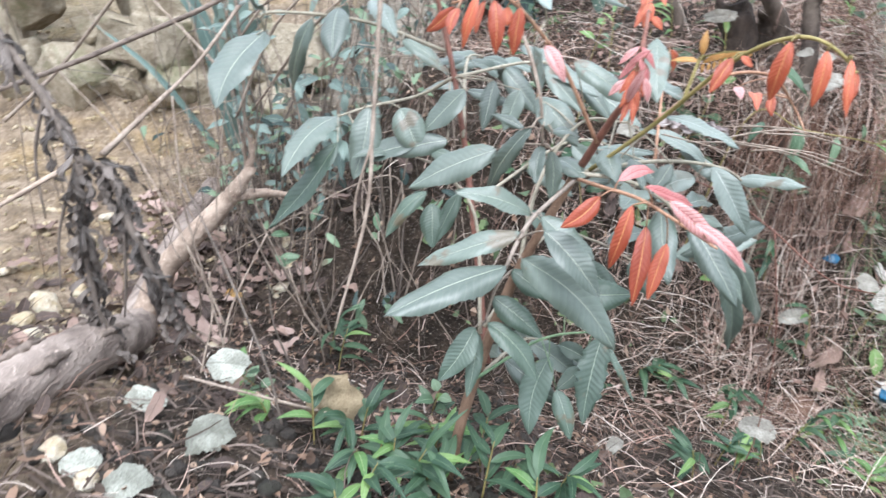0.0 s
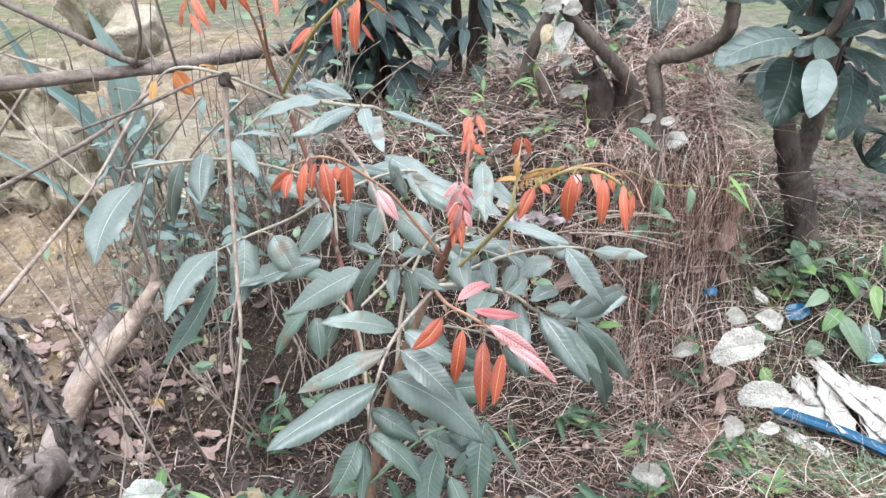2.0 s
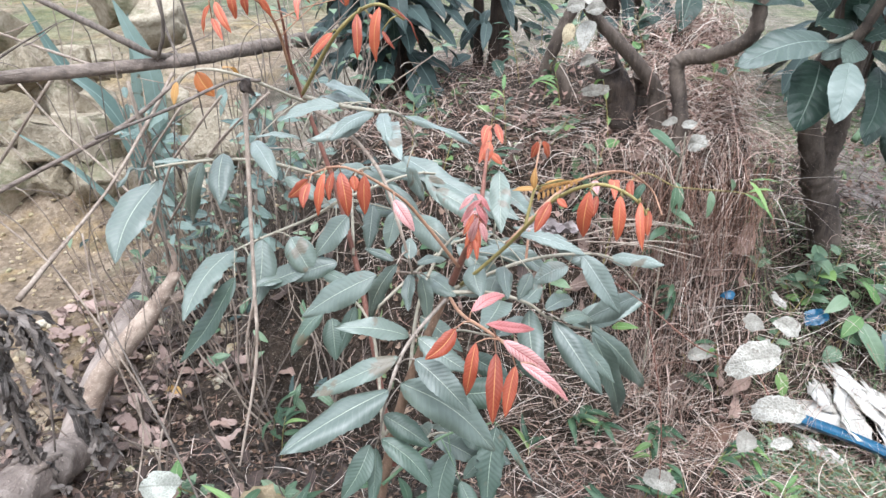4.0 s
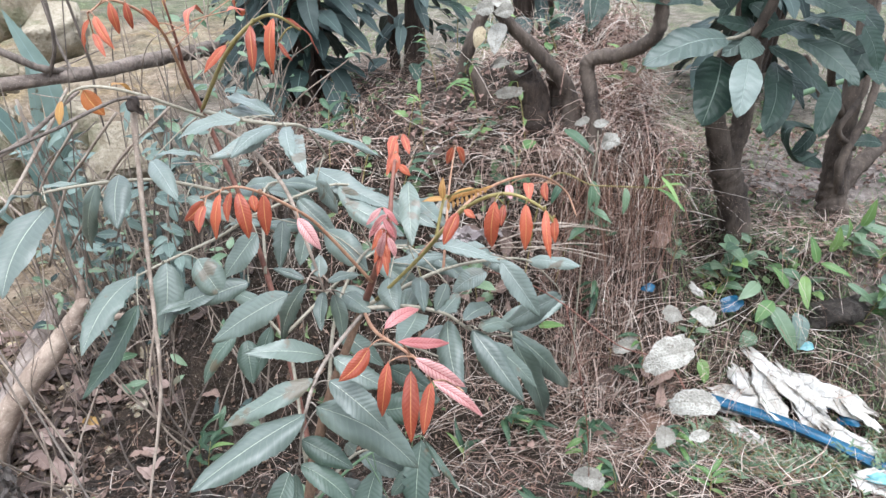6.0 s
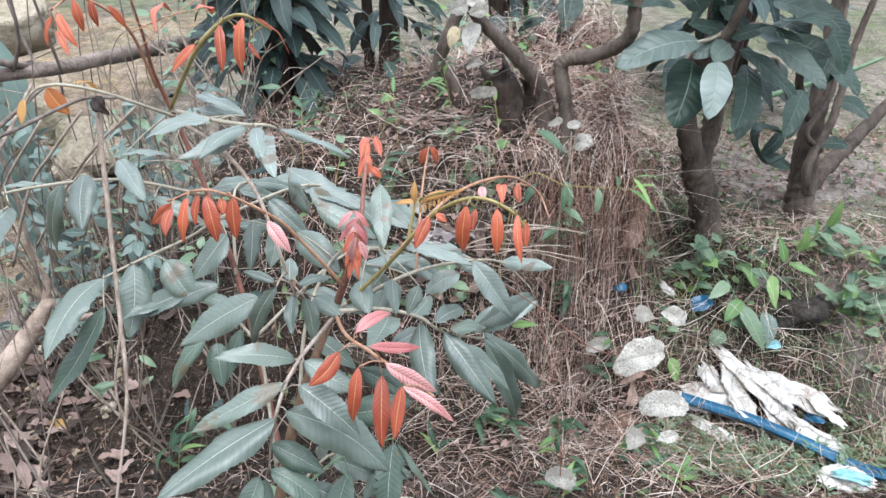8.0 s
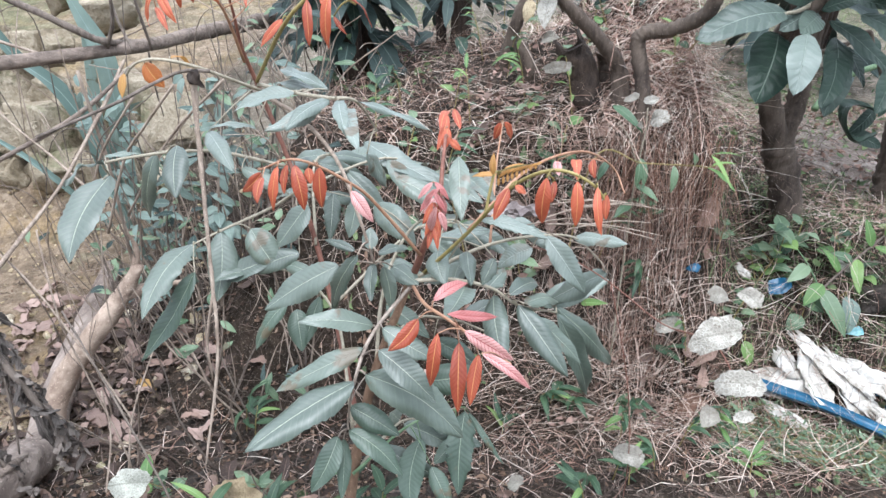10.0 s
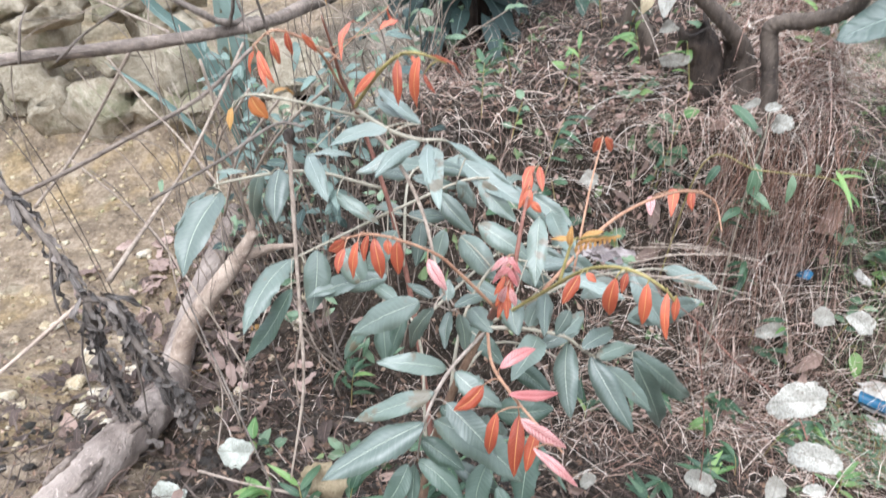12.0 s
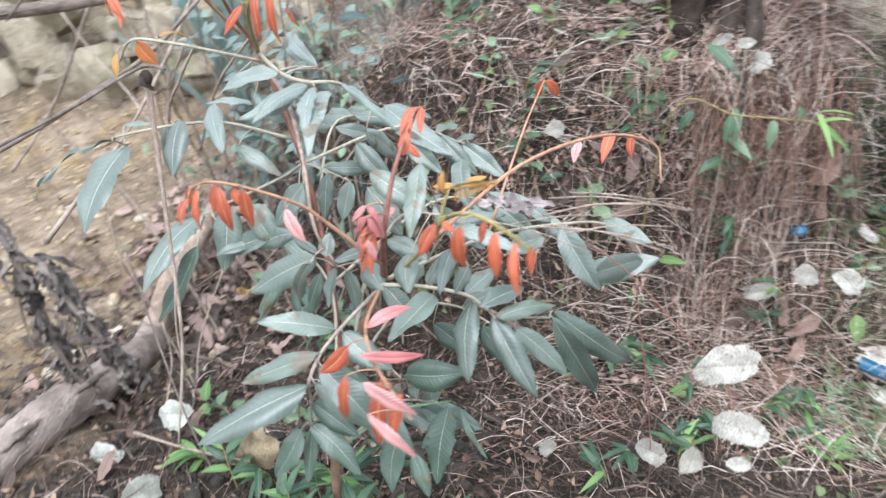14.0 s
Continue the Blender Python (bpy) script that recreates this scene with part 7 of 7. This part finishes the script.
for i in range(26):
    a = Vector((1.27, 2.12, 1.20)) + Vector(rng.normal(0, 1, 3) * (0.2, 0.17, 0.14))
    d = Vector((a.x - 1.27 + rng.normal(0, 0.08), a.y - 2.05 + rng.normal(0, 0.08), rng.normal(-0.05, 0.06))).normalized() * (0.14 + 0.08 * rng.random())
    part("leaf", leaf(a, a + d, 0.055 + 0.03 * rng.random(), (0, -0.3, 1), 0.08, 0.2, 0.015, 450 + i, 9, 2, 0.9, 0.0, 0.6), LEAF_DARK, tree2)

stool = thing("cut_tree", on_ground(0.36, 1.70), "old cut tree with bent dark limbs and stumps on the mound", "tree")
stems(stool, "limb", [([on_ground(0.380, 1.66, -0.04), (0.379, 1.660, 0.708), (0.367, 1.680, 0.789), (0.353, 1.698, 0.860), (0.375, 1.692, 0.885), (0.420, 1.687, 0.890), (0.472, 1.640, 0.927), (0.492, 1.617, 0.969), (0.486, 1.605, 1.073), (0.49, 1.60, 1.2)], [0.020, 0.019, 0.018, 0.018, 0.018, 0.017, 0.016, 0.016, 0.015, 0.012]), ([on_ground(0.337, 1.744, -0.04), (0.337, 1.744, 0.696), (0.326, 1.766, 0.780), (0.251, 1.747, 0.871), (0.146, 1.731, 0.969), (0.101, 1.699, 1.038), (0.05, 1.68, 1.15)], [0.030, 0.026, 0.020, 0.017, 0.015, 0.014, 0.012]), ([on_ground(0.028, 2.075, -0.03), (0.076, 2.046, 0.839), (0.115, 2.041, 0.935), (0.135, 2.025, 1.012)], [0.022, 0.018, 0.016, 0.013])], BARK_TREE, 470)


def hollow_stump(points, radii, seed):
    """A rotten stump, its rim broken into horns, and the hollow inside it."""
    verts, faces, uvs = tube(points, radii, 14, 8, 0.16, seed, False)
    axis = (Vector(points[-1]) - Vector(points[-2])).normalized()
    rim = len(verts) - 14
    for s in range(14):
        verts[rim + s] = Vector(verts[rim + s]) + axis * (0.045 * max(0, math.sin(s * 0.9)) ** 2 - 0.01)
    mid = np.mean(verts[rim:], axis=0)
    inner = [Vector(v).lerp(Vector(mid), 0.25) for v in verts[rim:]] + [Vector(v).lerp(Vector(mid), 0.35) - axis * 0.12 for v in verts[rim:]]
    k = len(inner) // 2
    wall_faces = [(s, s + k, (s + 1) % k + k, (s + 1) % k) for s in range(k)] + [tuple(range(k, 2 * k))]
    lip = [(rim + s, rim + (s + 1) % 14) for s in range(14)]
    out = list(verts) + inner[:k]
    faces = faces + [(a, b, len(verts) + (s + 1) % 14, len(verts) + s) for s, (a, b) in enumerate(lip)]
    return (out, faces, None), (inner, wall_faces, None)


outer, inner = hollow_stump([on_ground(0.256, 1.770, -0.04), (0.256, 1.770, 0.680), (0.243, 1.790, 0.751), (0.205, 1.805, 0.825)], [0.046, 0.044, 0.040, 0.038], 481)
hollow = part("stump", outer, BARK_ROTTEN, stool, "rotten hollow stump")
part("hollow", inner, BARK_HOLLOW, hollow, "dark rotten hollow")
stems(stool, "stump", [([on_ground(0.309, 1.795, -0.04), (0.306, 1.826, 0.764), (0.285, 1.810, 0.815)], [0.022, 0.020, 0.016]), ([on_ground(0.10, 1.95, -0.03), (0.11, 1.94, 0.72), (0.08, 1.95, 0.80)], [0.026, 0.022, 0.016])], BARK_TREE, 480)
for i, (a, b, w) in enumerate([((0.457, 2.124, 0.985), (0.413, 2.014, 0.885), 0.082), ((0.374, 2.085, 0.912), (0.291, 2.066, 0.875), 0.036), ((0.358, 2.169, 0.857), (0.393, 2.132, 0.788), 0.052), ((0.140, 1.720, 0.960), (0.120, 1.640, 0.900), 0.05), ((0.10, 1.70, 1.03), (0.16, 1.66, 0.99), 0.05), ((0.087, 1.607, 0.971), (0.072, 1.583, 0.926), 0.032)]):
    part("leaf", leaf(a, b, w, (0, -0.6, 0.8), 0.1, 0.25, 0.02, 490 + i, 10, 3), LEAF_DARK if i < 3 else LEAF_PALE if i < 5 else LEAF_TAN, stool)


def dark_shrub(at, seed, height, spread, n, label, size=1.0):
    r = np.random.default_rng(seed)
    at = Vector(at)
    ob = thing("shrub", at, label, "shrub", "dark shrubs")
    for s in range(5):
        yaw = r.random() * 6.283
        end = at + Vector((math.cos(yaw) * spread * 0.6, math.sin(yaw) * spread * 0.5, height * (0.75 + 0.3 * r.random())))
        part("trunk", tube([at + Vector((math.cos(yaw) * 0.05, math.sin(yaw) * 0.05, -0.05)), at.lerp(end, 0.5) + Vector((0, 0, 0.1 * height)), end], [0.036 * size, 0.030 * size, 0.014 * size], 8, 6, 0.1, seed + s), BARK_ROTTEN, ob)
    for i in range(n):
        yaw, q = r.random() * 6.283, r.random() ** 0.5
        a = at + Vector((math.cos(yaw) * spread * q, math.sin(yaw) * spread * q * 0.7, height * (0.12 + 0.95 * r.random())))
        d = Vector((math.cos(yaw) * 0.6, math.sin(yaw) * 0.6, -0.7 + 0.6 * r.random())).normalized() * size * (0.16 + 0.12 * r.random())
        part("leaf", leaf(a, a + d, size * (0.06 + 0.04 * r.random()), (math.cos(yaw), math.sin(yaw) - 0.3, 0.9), 0.1, 0.2, 0.02, seed * 300 + i, 8, 2, 0.9), LEAF_SHADE if r.random() < 0.85 else LEAF_DARK, ob)
    return ob


dark_shrub(on_ground(-0.45, 2.24), 3, 0.58, 0.15, 125, "dense shrub with large drooping dark green leaves", 0.78)
dark_shrub(on_ground(-0.14, 2.60), 4, 0.50, 0.20, 60, "sparse shrub with drooping dark green leaves", 0.62)
dark_shrub(on_ground(0.45, 3.6), 6, 0.8, 0.35, 80, "dark leafy shrub behind the mound")
dark_shrub(on_ground(1.45, 3.3), 7, 0.9, 0.45, 90, "dark leafy shrub beyond the fruit trees")

def hazy_bush(at, seed, height, spread, n):
    """A loose bush of thin stems with dull blue-green leaves."""
    r = np.random.default_rng(seed)
    at = Vector(at)
    ob = thing("bush", at, "loose bush with thin stems and dull blue-green leaves", "shrub", "hazy bushes")
    for k in range(7):
        yaw = r.random() * 6.283
        end = at + Vector((math.cos(yaw) * spread, math.sin(yaw) * spread * 0.6, height * (0.6 + 0.5 * r.random())))
        line = spline([at - UP * 0.01, at.lerp(end, 0.5) + Vector(r.normal(0, 0.03, 3)) + UP * 0.05, end], 8)
        part("stem", tube(line[::4], [0.0040, 0.0028, 0.0012], 6, 5, 0.15, seed * 7 + k), TWIG_DARK if k % 2 else TWIG, ob)
        for j in range(n // 7):
            a = Vector(line[int(r.integers(4, len(line)))])
            d = Vector((r.normal(0, 1), r.normal(-0.2, 0.8), r.normal(-0.5, 0.5))).normalized() * (0.045 + 0.05 * r.random())
            part("leaf", leaf(a + d * 0.1, a + d, 0.018 + 0.016 * r.random(), (0, -0.5, 0.85), 0.1, 0.3, 0.02, seed * 211 + k * 31 + j, 9, 2, 0.8), LEAF_HAZE, ob)


for i, (x, y, h) in enumerate([(-0.98, 1.78, 0.80), (-0.80, 1.66, 0.62), (-0.66, 1.78, 0.40), (-1.14, 1.95, 0.75)]):
    hazy_bush(on_ground(x, y), 700 + i, h, 0.15, 42)

# ---- strap-leaved plant ----
agave = thing("strap_plant", on_ground(-1.43, 2.36), "plant with long blue-green strap leaves", "plant")
STRAPS = [
    ([(-1.40, 2.31, -0.04), (-1.462, 2.30, 0.361), (-1.535, 2.30, 0.532), (-1.666, 2.30, 0.662), (-1.770, 2.31, 0.891)], 0.085),
    ([(-1.43, 2.40, -0.04), (-1.394, 2.40, 0.477), (-1.395, 2.40, 0.627), (-1.441, 2.41, 0.748), (-1.497, 2.42, 0.883)], 0.095),
    ([(-1.46, 2.44, -0.04), (-1.532, 2.45, 0.179), (-1.491, 2.45, 0.505), (-1.464, 2.45, 0.832)], 0.060),
    ([(-1.30, 2.20, -0.04), (-1.242, 2.02, 0.349), (-1.186, 2.00, 0.482), (-1.124, 1.99, 0.566), (-1.053, 1.97, 0.608)], 0.050),
    ([(-1.48, 2.30, -0.02), (-1.72, 2.30, 0.25), (-2.00, 2.35, 0.40)], 0.040),
]
for points, w in STRAPS:
    line = spline(points, 6)
    v, f, uv = [], [], []
    for k, p in enumerate(line):
        t = k / (len(line) - 1)
        half = w * 0.45 * (1 - t**5) * (0.8 + 0.3 * math.sin(math.pi * t))
        for s in (-1, -0.5, 0, 0.5, 1):
            v.append(Vector(p) + Vector((0.8 * s * half, 0.25 * s * half, 0.35 * abs(s) * half)))
            uv.append((t, 0.5 + 0.5 * s))
    for k in range(len(line) - 1):
        for s in range(4):
            q = k * 5 + s
            f.append((q, q + 1, q + 6, q + 5))
    part("strap_leaf", (v, f, uv), LEAF_BLUE, agave)

solo("stone", rock(on_ground(1.095, 1.60, 0.02), 0.07, 778, 3, 0.6, 0.5, 0.5), STONE_DARK, on_ground(1.13, 1.60), "dark brown stone half hidden by weeds", "stone")


def brush(at, seed, leafy=0.55):
    """A small dry shrub: thin twigs, a few dull green leaves."""
    r = np.random.default_rng(seed)
    at = Vector(at)
    ob = thing("dry_shrub", at, "thin brushy shrub of dry twigs with few dull green leaves", "shrub", "brushy shrubs")
    for k in range(5):
        h = 0.2 + 0.38 * r.random()
        top = at + Vector((r.normal(0, 0.16), r.normal(0, 0.12), h))
        mid = at.lerp(top, 0.5) + Vector(r.normal(0, 0.035, 3))
        part("twig", tube([at - UP * 0.01, at.lerp(mid, 0.5) + Vector(r.normal(0, 0.015, 3)), mid, mid.lerp(top, 0.5) + Vector(r.normal(0, 0.02, 3)), top], [0.0030, 0.0022, 0.0011], 5, 5, 0.2, seed * 31 + k), TWIG_DARK if k % 2 else TWIG, ob)
        for j in range(4):
            a = mid.lerp(top, r.random())
            d = Vector((r.normal(0, 1), r.normal(0, 1), r.normal(0.0, 0.5))).normalized()
            if r.random() < leafy:
                part("leaf", leaf(a, a + d * (0.03 + 0.04 * r.random()), 0.014 + 0.012 * r.random(), (0, -0.5, 0.9), 0.1, 0.3, 0.02, seed * 97 + k * 3 + j, 8, 2, 0.85), LEAF_MID if r.random() < 0.7 else LEAF_SHADE, ob)
            else:
                part("twig", tube([a, a + d * 0.05 + Vector(r.normal(0, 0.006, 3)), a + d * 0.1], [0.0011, 0.0009, 0.0006], 5, 4, 0.2, seed * 53 + k * 3 + j), TWIG, ob)


for i, (x, y) in enumerate([(-0.62, 1.32), (-0.75, 1.42), (-0.88, 1.58), (-0.55, 1.50), (-0.70, 1.68), (-0.48, 1.38), (-0.60, 1.85), (-0.42, 1.60), (-0.80, 2.05)]):
    brush(on_ground(x, y), 40 + i)
for i in range(16):
    brush(on_ground(-1.22 + 0.72 * rng.random(), 1.75 + 0.75 * rng.random()), 60 + i, 0.72)
